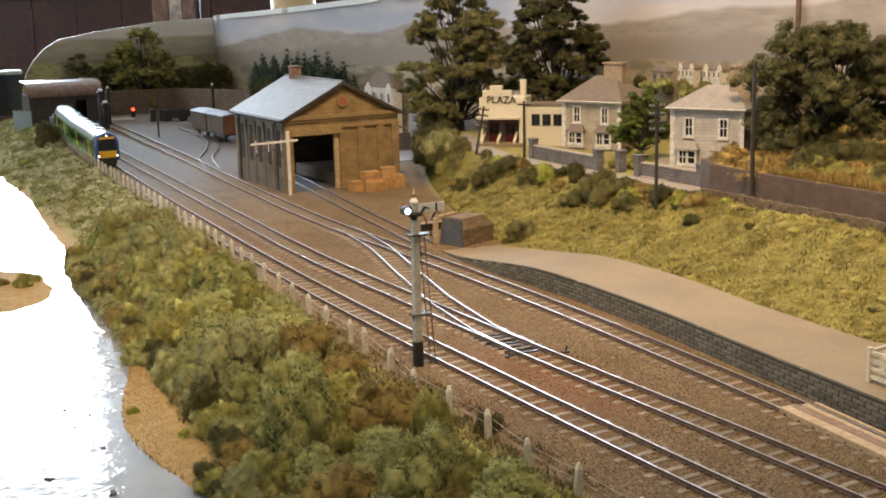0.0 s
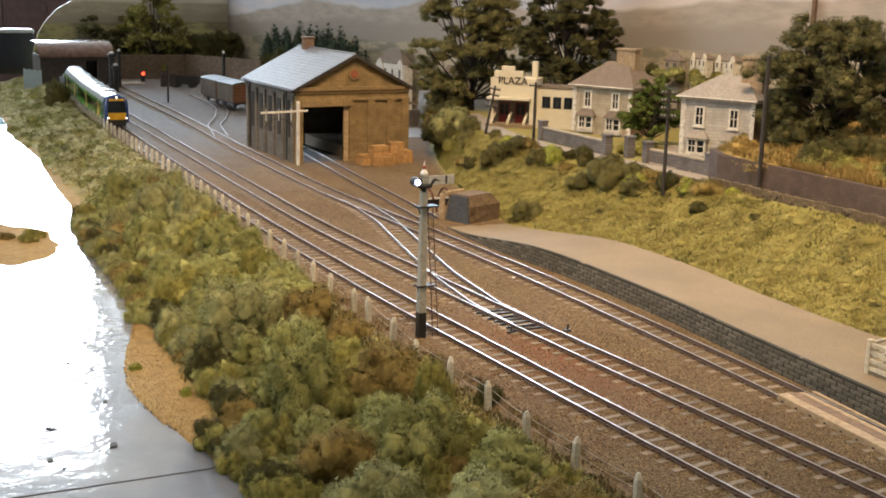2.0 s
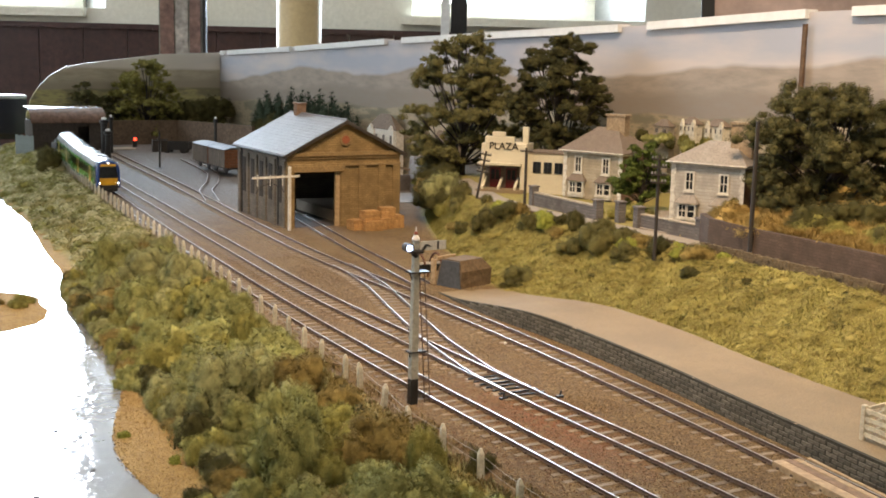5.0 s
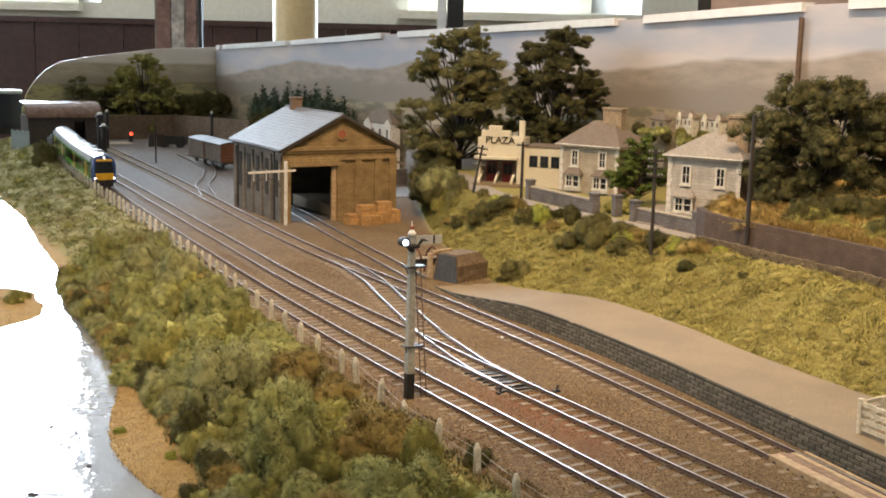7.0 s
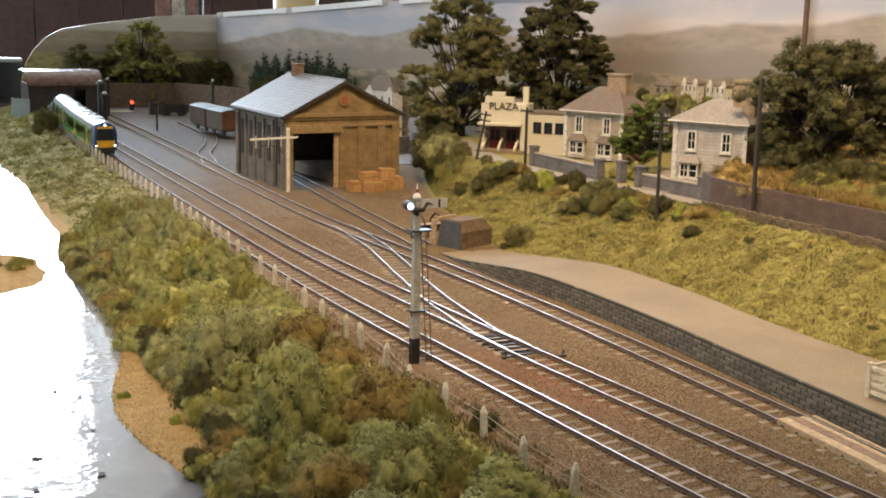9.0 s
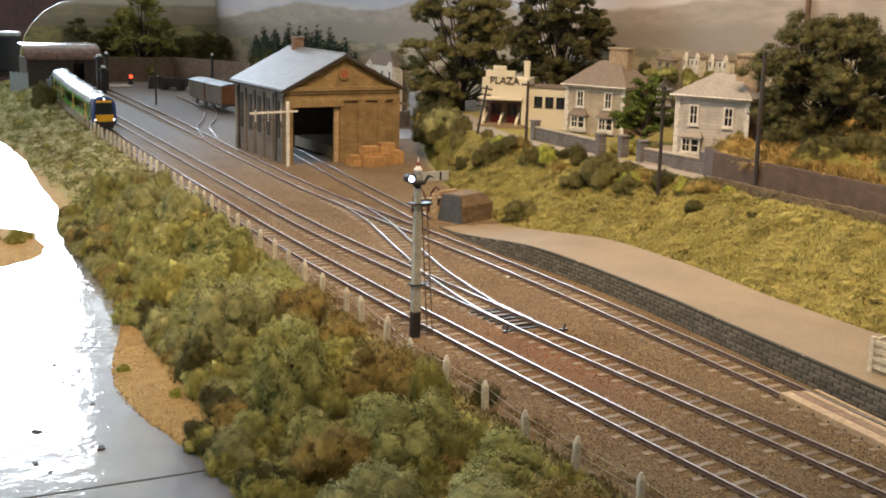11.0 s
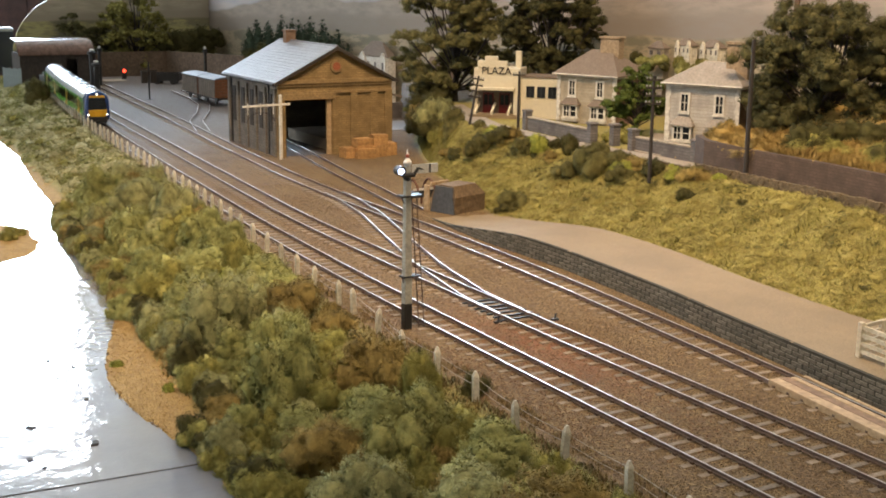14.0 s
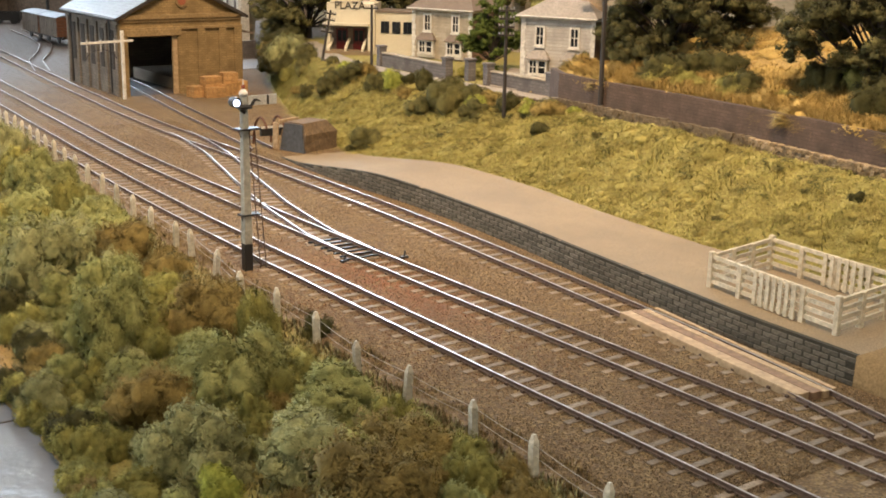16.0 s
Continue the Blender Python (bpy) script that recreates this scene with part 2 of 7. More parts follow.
M = dict(
    ground=ground_material(), water=water_material(),
    rail=mat("rusty_rail_side", (0.17, 0.105, 0.07), (0.12, 0.072, 0.048), rough=0.6),
    head=mat("polished_rail_head", (0.62, 0.58, 0.54), (0.44, 0.38, 0.32), rough=0.38, metal=1.0, bump=0.0, dirt=0.75),
    sleeper=mat("weathered_sleeper", (0.28, 0.215, 0.142), (0.21, 0.156, 0.1), grain=500, big=200, vary=0.3),
    chair=mat("rusty_chair", (0.14, 0.085, 0.055)),
    shed_stone=brick_material("ochre_shed_stone", (0.33, 0.225, 0.1), (0.255, 0.17, 0.073), (0.18, 0.12, 0.055), 0.007, 0.0028, 0.8),
    shed_side=brick_material("grey_shed_stone", (0.22, 0.19, 0.155), (0.17, 0.15, 0.125), (0.12, 0.105, 0.09), 0.009, 0.0034, 0.7),
    shed_trim=mat("ochre_shed_trim", (0.32, 0.215, 0.095), (0.25, 0.165, 0.07), grain=500),
    slate=mat("grey_slate", (0.175, 0.173, 0.178), (0.135, 0.134, 0.14), grain=500, big=70, rough=0.55, vary=0.05),
    roof_brown=mat("brown_slate", (0.215, 0.165, 0.125), (0.185, 0.142, 0.108), grain=500, big=120, rough=0.7),
    stone_house=brick_material("pale_stone_blocks", (0.42, 0.36, 0.27), (0.36, 0.31, 0.23), (0.46, 0.41, 0.33), 0.0075, 0.0036, 0.6),
    stone_grey=brick_material("grey_board_stone", (0.52, 0.485, 0.43), (0.46, 0.425, 0.375), (0.35, 0.32, 0.28), 0.03, 0.0034, 0.6),
    brick_side=brick_material("brown_brick", (0.24, 0.15, 0.1), (0.19, 0.115, 0.075), (0.26, 0.21, 0.16), 0.005, 0.0024, 0.5),
    white=mat("white_model_paint", (0.78, 0.75, 0.68), (0.66, 0.62, 0.54), grain=400, rough=0.5, bump=0.15),
    cream=mat("cream_render", (0.72, 0.66, 0.5), (0.68, 0.61, 0.45), grain=1500, big=30, rough=0.7),
    glass=mat("dark_window_glass", (0.02, 0.022, 0.026), rough=0.12, bump=0.0),
    black=mat("black_paint", (0.018, 0.017, 0.017), (0.03, 0.028, 0.026), rough=0.5),
    dark=mat("dark_weathered_wood", (0.055, 0.042, 0.033), (0.035, 0.028, 0.022)),
    plat=mat("platform_gravel", (0.31, 0.232, 0.132), (0.245, 0.18, 0.103), grain=1100, big=20, bump=0.3, depth=0.0003),
    plat_wall=brick_material("dark_platform_stone", (0.06, 0.054, 0.036), (0.045, 0.04, 0.028), (0.03, 0.027, 0.02), 0.007, 0.0022, 0.8),
    wall_stone=brick_material("grey_wall_stone", (0.2, 0.18, 0.17), (0.15, 0.135, 0.13), (0.1, 0.09, 0.085), 0.007, 0.003, 0.8),
    wall_dark=brick_material("plum_retaining_brick", (0.14, 0.096, 0.07), (0.115, 0.078, 0.058), (0.085, 0.06, 0.046), 0.008, 0.0026, 0.8),
    coping=mat("pale_coping", (0.46, 0.4, 0.31), (0.36, 0.3, 0.22), grain=400),
    road=mat("dusty_road", (0.4, 0.34, 0.27), (0.33, 0.28, 0.22), grain=900, big=20, bump=0.25, depth=0.0003),
    wood=mat("raw_timber", (0.52, 0.38, 0.22), (0.42, 0.29, 0.16), grain=250, big=60, rough=0.65),
    crate=mat("orange_timber", (0.52, 0.3, 0.12), (0.44, 0.245, 0.09), grain=300, vary=0.15),
    picture_sky=backdrop_material("painted_backdrop", ((0.38, 0.39, 0.44), (0.54, 0.485, 0.455), (0.35, 0.29, 0.235), (0.255, 0.22, 0.185), (0.36, 0.295, 0.2), (0.19, 0.172, 0.12)), 0.243, -0.036, 0.09, 0.185, 2.0),
    picture_end=backdrop_material("painted_end_backdrop", ((0.6, 0.56, 0.5), (0.68, 0.62, 0.54), (0.46, 0.4, 0.3), (0.34, 0.3, 0.22), (0.42, 0.38, 0.17), (0.22, 0.2, 0.12)), 0.155, 0.02, 0.03, 0.11, 4.0),
    cap=mat("white_capping", (0.82, 0.82, 0.8), (0.76, 0.76, 0.74), grain=60, big=6, rough=0.4, bump=0.05, dirt=0.9),
    hall_wall=mat("cream_plaster", (0.68, 0.64, 0.54), (0.62, 0.58, 0.48), grain=40, big=1.2, rough=0.8, bump=0.1, depth=0.002, dirt=0.9),
    wainscot=mat("dark_oak_boarding", (0.07, 0.03, 0.024), (0.045, 0.02, 0.016), grain=30, big=3, rough=0.4, bump=0.1, depth=0.002),
    hall_floor=mat("oak_floor", (0.22, 0.13, 0.07), (0.16, 0.09, 0.05), grain=25, big=2, rough=0.4, bump=0.1, depth=0.002, dirt=0.9),
    hall_ceiling=mat("off_white_ceiling", (0.7, 0.69, 0.65), (0.64, 0.62, 0.58), grain=30, big=1, rough=0.85, bump=0.1, depth=0.002, dirt=0.9),
    column=mat("ochre_column_paint", (0.52, 0.38, 0.19), (0.48, 0.35, 0.17), grain=60, big=4, rough=0.45, bump=0.1, dirt=0.9),
    fascia=mat("black_fascia_board", (0.02, 0.02, 0.022), rough=0.5),
    daylight=glow("bright_window_pane", (0.9, 0.95, 1.0), 5.0),
)

# ---- shape helpers (plan units) ----


def box(bm, x0, x1, y0, y1, z0, z1, m=None):
    vs = [bm.verts.new((x, y, z)) for z in (z0, z1) for x, y in ((x0, y0), (x1, y0), (x1, y1), (x0, y1))]
    if m:
        for v in vs:
            v.co = m @ v.co
    for f in ((3, 2, 1, 0), (4, 5, 6, 7), (0, 1, 5, 4), (1, 2, 6, 5), (2, 3, 7, 6), (3, 0, 4, 7)):
        bm.faces.new([vs[i] for i in f])
    return vs


def tube(bm, a, b, r0, r1=None, n=8, caps=True):
    a, b = Vector(a), Vector(b)
    r1 = r0 if r1 is None else r1
    q = (b - a).to_track_quat("Z", "Y")
    rings = []
    for c, r in ((a, r0), (b, r1)):
        rings.append([bm.verts.new(c + q @ Vector((r * math.cos(6.2832 * k / n), r * math.sin(6.2832 * k / n), 0))) for k in range(n)])
    for k in range(n):
        bm.faces.new((rings[0][k], rings[0][(k + 1) % n], rings[1][(k + 1) % n], rings[1][k]))
    if caps:
        bm.faces.new(rings[0][::-1])
        bm.faces.new(rings[1])


def lathe(bm, profile, n=12, centre=(0, 0)):
    """Turns (radius, z) pairs about the vertical."""
    rings = [[bm.verts.new((centre[0] + r * math.cos(6.2832 * k / n), centre[1] + r * math.sin(6.2832 * k / n), z)) for k in range(n)] for r, z in profile]
    for a, b in zip(rings, rings[1:]):
        for k in range(n):
            bm.faces.new((a[k], a[(k + 1) % n], b[(k + 1) % n], b[k]))
    bm.faces.new(rings[0][::-1])
    bm.faces.new(rings[-1])


def extrude_poly(bm, poly, z0, z1, m=None):
    """A prism over a plan outline; m turns it elsewhere."""
    m = m or Matrix()
    lo = [bm.verts.new(m @ Vector((x, y, z0))) for x, y in poly]
    hi = [bm.verts.new(m @ Vector((x, y, z1))) for x, y in poly]
    k = len(poly)
    bm.faces.new(lo[::-1])
    bm.faces.new(hi)
    for i in range(k):
        bm.faces.new((lo[i], lo[(i + 1) % k], hi[(i + 1) % k], hi[i]))


def sweep(bm, path, profile):
    """Carries a closed (side, z) profile along a level path of (x, y, z)."""
    rings = []
    for i, c in enumerate(path):
        a, b = Vector(path[max(i - 1, 0)]), Vector(path[min(i + 1, len(path) - 1)])
        d = (b - a).normalized()
        s = Vector((d.y, -d.x, 0)).normalized()
        rings.append([bm.verts.new(Vector(c) + s * u + Vector((0, 0, z))) for u, z in profile])
    k = len(profile)
    for a, b in zip(rings, rings[1:]):
        for i in range(k):
            bm.faces.new((a[i], a[(i + 1) % k], b[(i + 1) % k], b[i]))
    bm.faces.new(rings[0][::-1])
    bm.faces.new(rings[-1])


def mesh_of(name, bm, material, unit=None, smooth=False):
    me = bpy.data.meshes.new(name)
    bmesh.ops.recalc_face_normals(bm, faces=bm.faces)
    bm.to_mesh(me)
    bm.free()
    me.transform(Matrix.Scale(U if unit is None else unit, 4))
    for mt in material if isinstance(material, (list, tuple)) else (material,):
        me.materials.append(mt)
    if smooth:
        me.polygons.foreach_set("use_smooth", [True] * len(me.polygons))
    return me


def thing(name, x=0, y=0, z=0, turn=0, label="", category="", group="", kind=""):
    ob = new(name)
    ob.empty_display_size = 0.01
    ob.matrix_world = pose(x * U, y * U, z * U, 0, 0, turn)
    return tagged(ob, label, category, group, kind)


def part(name, bm, material, parent=None, label="", smooth=False, at=None, unit=None):
    ob = new(name, mesh_of(name, bm, material, unit, smooth))
    if parent:
        ob.parent = parent
    if at is not None:
        ob.matrix_local = at
    return tagged(ob, label)


def shared(name, me, parent, at):
    ob = new(name, me)
    ob.parent = parent
    ob.matrix_local = at
    return ob


def bevelled(ob, width, segments=1):
    b = ob.modifiers.new("worn_edges", "BEVEL")
    b.width, b.segments, b.limit_method = width * U, segments, "ANGLE"
    return ob


def spline(points):
    """A smooth function through (position, value) pairs, held straight at the ends."""
    xs, ys = np.array(points, float).T
    fine = np.linspace(xs[0], xs[-1], 400)
    raw = np.interp(fine, xs, ys)
    k = 21
    pad = np.r_[2 * raw[0] - raw[k:0:-1], raw, 2 * raw[-1] - raw[-2:-k - 2:-1]]
    soft = np.convolve(pad, np.hanning(2 * k + 1) / np.hanning(2 * k + 1).sum(), "same")[k:-k]
    s0, s1 = (soft[5] - soft[0]) / (fine[5] - fine[0]), (soft[-1] - soft[-6]) / (fine[-1] - fine[-6])

    def f(v):
        if v < xs[0]:
            return float(soft[0] + (v - xs[0]) * s0)
        if v > xs[-1]:
            return float(soft[-1] + (v - xs[-1]) * s1)
        return float(np.interp(v, fine, soft))
    return f


def step(a, b, v):
    t = min(1.0, max(0.0, (v - a) / (b - a)))
    return t * t * (3 - 2 * t)


# ---- plan lines: x of each line at a given y ----
main_line = spline([(100, 331), (300, 328), (420, 326), (630, 325.5), (750, 327.5), (900, 333), (1220, 352.5), (1700, 389), (2050, 428), (2400, 476)])
second_line = spline([(100, 378), (300, 376), (410, 374.5), (550, 371), (850, 370.5), (920, 373), (1200, 391), (1740, 427), (1900, 441), (2400, 500)])
loop_line = spline([(100, 370), (260, 404), (300, 413), (410, 425), (450, 428), (540, 434), (620, 439), (720, 442), (860, 443), (970, 441), (1080, 444), (1310, 461), (1620, 488), (2030, 515), (2400, 540)])
shed_line = spline([(780, 446), (860, 467), (910, 474), (991, 485), (1073, 495), (1166, 509), (1284, 527), (1400, 536)])
fence_line = spline([(100, 276), (425, 281), (513, 288), (640, 291), (913, 318), (1127, 334), (1311, 346), (1605, 365), (1883, 394), (2040, 417), (2300, 450)])
water_line = spline([(100, 100), (300, 138), (441, 157), (488, 167), (508, 170), (524, 160), (540, 149), (560, 145), (636, 146), (690, 166), (725, 185), (795, 198), (881, 202), (974, 205), (1133, 231), (1300, 242), (1463, 262), (1680, 268), (2000, 300), (2300, 340)])
road_edge = spline([(100, 612), (412, 618), (541, 636), (667, 639), (781, 640), (961, 626), (1069, 636), (1250, 700)])
foot_line = spline([(100, 508), (450, 508), (545, 514), (612, 525), (689, 527), (770, 519), (866, 525), (964, 552), (1055, 585), (1144, 620), (1266, 675)])
bush_edge = spline([(100, 104), (300, 142), (441, 160), (497, 171), (572, 181), (689, 187), (816, 204), (974, 215), (1066, 240), (1219, 250), (1463, 268), (1680, 275), (2000, 306), (2300, 346)])
WATER_Z, ROAD_Z = -20.0, 43.0


def bank_height(x, y):
    """Height of the ground, by the plan lines."""
    f, w, r, h = fence_line(y), water_line(y), road_edge(y), foot_line(y)
    n1 = noise.noise(Vector((x / 22, y / 22, 3.0)))
    n2 = noise.noise(Vector((x / 70, y / 70, 8.0)))
    if x < f:
        t = (x - w) / max(f - w, 1)
        if t < 0:
            z = WATER_Z - 6 * step(0, -0.06, t) - 0.6
        else:
            z = WATER_Z + 0.3 + 20 * step(0.2 if 530 < y < 740 else 0.04, 0.8, t) + n1 * 3.0 * step(0, 0.2, t) * step(1.0, 0.8, t)
        if t >= 0:
            z = max(z, WATER_Z + 0.5 + 2.5 * step(0, 0.25, t))
        ix, iy = (x - 146) / 56, (y - 1010) / 100
        if ix * ix + iy * iy < 1.2:
            z = max(z, WATER_Z - 1 + 5 * (1 - math.sqrt(ix * ix + iy * iy)) + n1 * 0.5)
        jx, jy = (x - 205) / 28, (y - 1560) / 60
        if jx * jx + jy * jy < 1.2:
            z = max(z, WATER_Z - 1 + 4 * (1 - math.sqrt(jx * jx + jy * jy)))
        return z
    if x < h:
        return -0.5 + n2 * 0.2
    rise = step(h, r - 4, x)
    n3 = noise.noise(Vector((x / 13, y / 17, 5.0)))
    z = -0.5 + (ROAD_Z + 0.3) * rise ** 0.85 + (n1 * 8.5 + n2 * 7.0 + n3 * 3.4) * rise * step(r + 2, r - 25, x)
    k = 10 + 22 * step(700, 765, y)
    if x > r + k:
        z += 23 * step(762, 752, y) * step(r + k, r + k + 4, x) + 34 * step(760, 690, y) * step(r + k + 8, 830, x)
    return z


# ---- ground and water ----
def build_ground():
    xs = list(range(40, 960, 4))
    ys = list(range(60, 2520, 7))
    verts = [(x, y, bank_height(x, y)) for y in ys for x in xs]
    nx = len(xs)
    faces = [(j * nx + i, j * nx + i + 1, (j + 1) * nx + i + 1, (j + 1) * nx + i) for j in range(len(ys) - 1) for i in range(nx - 1)]
    me = bpy.data.meshes.new("ground")
    me.from_pydata([(x * U, y * U, z * U) for x, y, z in verts], [], faces)
    me.polygons.foreach_set("use_smooth", [True] * len(me.polygons))
    layer = me.color_attributes.new("zone", "FLOAT_COLOR", "POINT")
    flat = []
    for x, y, z in verts:
        f, w, r, h = fence_line(y), water_line(y), road_edge(y), foot_line(y)
        wob = noise.noise(Vector((x / 12, y / 12, 1.0))) * 5
        grass = step(f - 3, f - 12, x + wob) if x < f else step(h - 2, h + 6, x + wob)
        if y > 1275 and x > h:
            grass *= step(1320, 1275, y)
        sand = step(bush_edge(y) + 4, bush_edge(y) - 3, x + wob * 0.5) if x < f else 0.8 * step(r + 8, r + 16, x) * step(765, 745, y)
        grey = max(step(1080, 1560, y + wob * 16), 0.0) * (1 - grass)
        rust = max(0.0, 1 - math.hypot((x - 356) / 40, (y - 520) / 110)) * (1 - grass) if x < 420 else 0.0
        flat += [min(1.0, rust * 1.1), grass, sand, grey]
    layer.data.foreach_set("color", flat)
    me.materials.append(M["ground"])
    return tagged(new("ground", me), "brown ballast, rough grass and sand of the model landscape", "ground", kind="structure")


build_ground()
bm = bmesh.new()
box(bm, -700, 330, -200, 2600, WATER_Z - 30, WATER_Z)
tagged(part("water", bm, M["water"]), "glossy varnished model river reflecting the windows", "water", kind="structure")
for y, turn in ((846, 1.5), (495, -3.0)):
    bm = bmesh.new()
    box(bm, -420, 78, -0.5, 0.5, -0.2, 0.25)
    ob = part("board_joint", bm, M["dark"])
    ob.matrix_world = pose(118 * U, y * U, WATER_Z * U, 0, 0, turn)
    tagged(ob, "thin dark joint between two river boards", "joint", kind="structure")
bm = bmesh.new()
box(bm, -720, 1000, -220, 2620, -110, -62)
tagged(part("baseboard", bm, M["fascia"]), "black baseboard that carries the whole layout", "baseboard", kind="structure")


# ---- painted backdrop boards ----
def backdrop_board(name, line, material, label, thick=8):
    """An upright board along plan points (x, y, top); its own x runs along the board."""
    bm = bmesh.new()
    front, back = [], []
    (x0, y0, _), (x1, y1, _) = line[0], line[-1]
    turn = math.atan2(y1 - y0, x1 - x0)
    inv = Matrix.Rotation(-turn, 3, "Z")
    pts = [(inv @ Vector((x - x0, y - y0, 0)), t) for x, y, t in line]
    for p, t in pts:
        front.append((bm.verts.new((p.x, p.y, -60)), bm.verts.new((p.x, p.y, t))))
        back.append((bm.verts.new((p.x, p.y + thick, -60)), bm.verts.new((p.x, p.y + thick, t))))
    for i in range(len(pts) - 1):
        bm.faces.new((front[i][0], front[i + 1][0], front[i + 1][1], front[i][1]))
        bm.faces.new((back[i + 1][0], back[i][0], back[i][1], back[i + 1][1]))
        bm.faces.new((front[i][1], front[i + 1][1], back[i + 1][1], back[i][1]))
        bm.faces.new((front[i + 1][0], front[i][0], back[i][0], back[i + 1][0]))
    for a, b in ((front[0], back[0]), (back[-1], front[-1])):
        bm.faces.new((a[0], a[1], b[1], b[0]))
    ob = part(name, bm, material)
    ob.matrix_world = pose(x0 * U, y0 * U, 0, 0, 0, math.degrees(turn))
    return tagged(ob, label, "backdrop", kind="structure")


LONG = [(835, 2450, 176), (858, 2092, 190), (872, 1736, 206), (890, 1159, 226), (905, 874, 240), (930, 500, 250), (960, 100, 255)]
backdrop_board("backdrop_long", LONG[::-1], M["picture_sky"], "long painted backdrop of hills, fields and clouds")
END = [(439, 2450, 50), (448, 2450, 80), (462, 2450, 102), (485, 2450, 126), (516, 2450, 143), (560, 2450, 151), (615, 2450, 158), (706, 2450, 170), (840, 2450, 176)]
backdrop_board("backdrop_end", END, M["picture_end"], "rounded end backdrop board painted with dim hills")


def cap_board(a, b, za, zb, high=9):
    """A white capping plank on the backdrop between two plan points."""
    bm = bmesh.new()
    d = Vector((b[0] - a[0], b[1] - a[1], 0))
    turn = math.atan2(d.y, d.x)
    L = d.length
    vs = box(bm, 0, L, -4, 14, 0, high)
    for v in vs:
        v.co.z += (zb - za) * v.co.x / L
    ob = part("capping_plank", bm, M["cap"])
    ob.matrix_world = pose(a[0] * U, a[1] * U, za * U, 0, 0, math.degrees(turn))
    return tagged(ob, "white capping plank along the top of the backdrop", "plank", "capping planks")


def long_top(y):
    ys = [p[1] for p in LONG][::-1]
    return np.interp(y, ys, [p[0] for p in LONG][::-1]), np.interp(y, ys, [p[2] for p in LONG][::-1])


for y0, y1 in ((2435, 2420), (2400, 2110), (2085, 1745), (1690, 1165), (1115, 885), (830, 600), (560, 200)):
    (xa, za), (xb, zb) = long_top(y0), long_top(y1)
    cap_board((xb, y1), (xa, y0), zb - 6, za - 6)


# ---- the hall behind (metres) ----
def hall_box(name, u0, u1, w0, w1, z0, z1, material, label, category, kind="structure", bevel=0):
    bm = bmesh.new()
    box(bm, u0, u1, w0, w1, z0, z1)
    ob = part(name, bm, material, unit=1.0)
    ob.matrix_world = ROOM
    if bevel:
        ob.modifiers.new("soft_edge", "BEVEL").width = bevel
    return tagged(ob, label, category, kind=kind)


def hall():
    z0, z1 = FLOOR_Z, CEIL_Z
    hall_box("floor", -6.2, 6.2, -5.2, 7.5, z0 - 0.1, z0, M["hall_floor"], "dark oak floor of the hall", "floor")
    hall_box("ceiling", -6.2, 6.2, -5.2, 7.5, z1, z1 + 0.1, M["hall_ceiling"], "off-white hall ceiling", "ceiling")
    hall_box("wall_west", -6.2, -6.0, -5.2, 7.5, z0, z1, M["hall_wall"], "cream plaster side wall", "wall")
    hall_box("wall_east", 6.0, 6.2, -5.2, 7.5, z0, z1, M["hall_wall"], "cream plaster side wall", "wall")
    hall_box("wall_south", -6.0, 6.0, -5.2, -5.0, z0, z1, M["hall_wall"], "cream plaster wall", "wall")
    # far wall with two windows let into it
    sill, head = 0.40, 2.72
    openings = ((-3.4, -1.88, -2.05), (-0.15, 1.17, 0.9))
    bm = bmesh.new()
    edge = -6.0
    for a, b, _ in openings + ((6.0, None, None),):
        box(bm, edge, a, 7.0, 7.35, z0, z1)
        if b is not None:
            box(bm, a, b, 7.0, 7.35, z0, sill)
            box(bm, a, b, 7.0, 7.35, head, z1)
            edge = b
    ob = part("wall_north", bm, M["hall_wall"], unit=1.0)
    ob.matrix_world = ROOM
    tagged(ob, "cream plaster wall with two tall windows", "wall", kind="structure")
    bm = bmesh.new()
    u = -6.0
    while u < 6.0:
        box(bm, u, u + 0.245, 6.965, 6.997, z0, 0.285)
        u += 0.25
    box(bm, -6.0, 6.0, 6.94, 6.997, 0.285, 0.315)
    ob = part("wainscot_trim", bm, M["wainscot"], unit=1.0)
    ob.matrix_world = ROOM
    tagged(ob, "dark oak boarding along the foot of the wall", "wainscot", kind="structure")
    for i, (a, e2, b) in enumerate(openings):
        root = new(f"window_{i + 1}")
        root.matrix_world = ROOM
        tagged(root, "tall bright sash window in a cream frame", "window", kind="structure")
        rv = bmesh.new()
        extrude_poly(rv, [(b, 7.22), (e2 - 0.002, 7.002), (e2 - 0.002, 7.34), (b, 7.34)], sill, head)
        part("reveal", rv, M["cap"], root, "white splayed reveal", unit=1.0)
        fr = bmesh.new()
        for c, d, e, f in ((a, a + 0.07, sill, head), (b - 0.07, b, sill, head), (a + 0.07, b - 0.07, sill, sill + 0.08), (a + 0.07, b - 0.07, head - 0.07, head), (a + 0.07, b - 0.07, 1.36, 1.42)):
            box(fr, c, d, 7.14, 7.21, e, f)
        part("window_frame", fr, M["hall_wall"], root, unit=1.0)
        sl = bmesh.new()
        box(sl, a - 0.06, b + 0.06, 6.93, 7.0, sill - 0.05, sill - 0.005)
        part("window_sill", sl, M["hall_wall"], root, unit=1.0)
        for e, f in ((sill + 0.08, 1.36), (1.42, head - 0.07)):
            pn = bmesh.new()
            box(pn, a + 0.07, b - 0.07, 7.17, 7.18, e, f)
            part("pane", pn, M["daylight"], root, "bright daylight pane", unit=1.0)


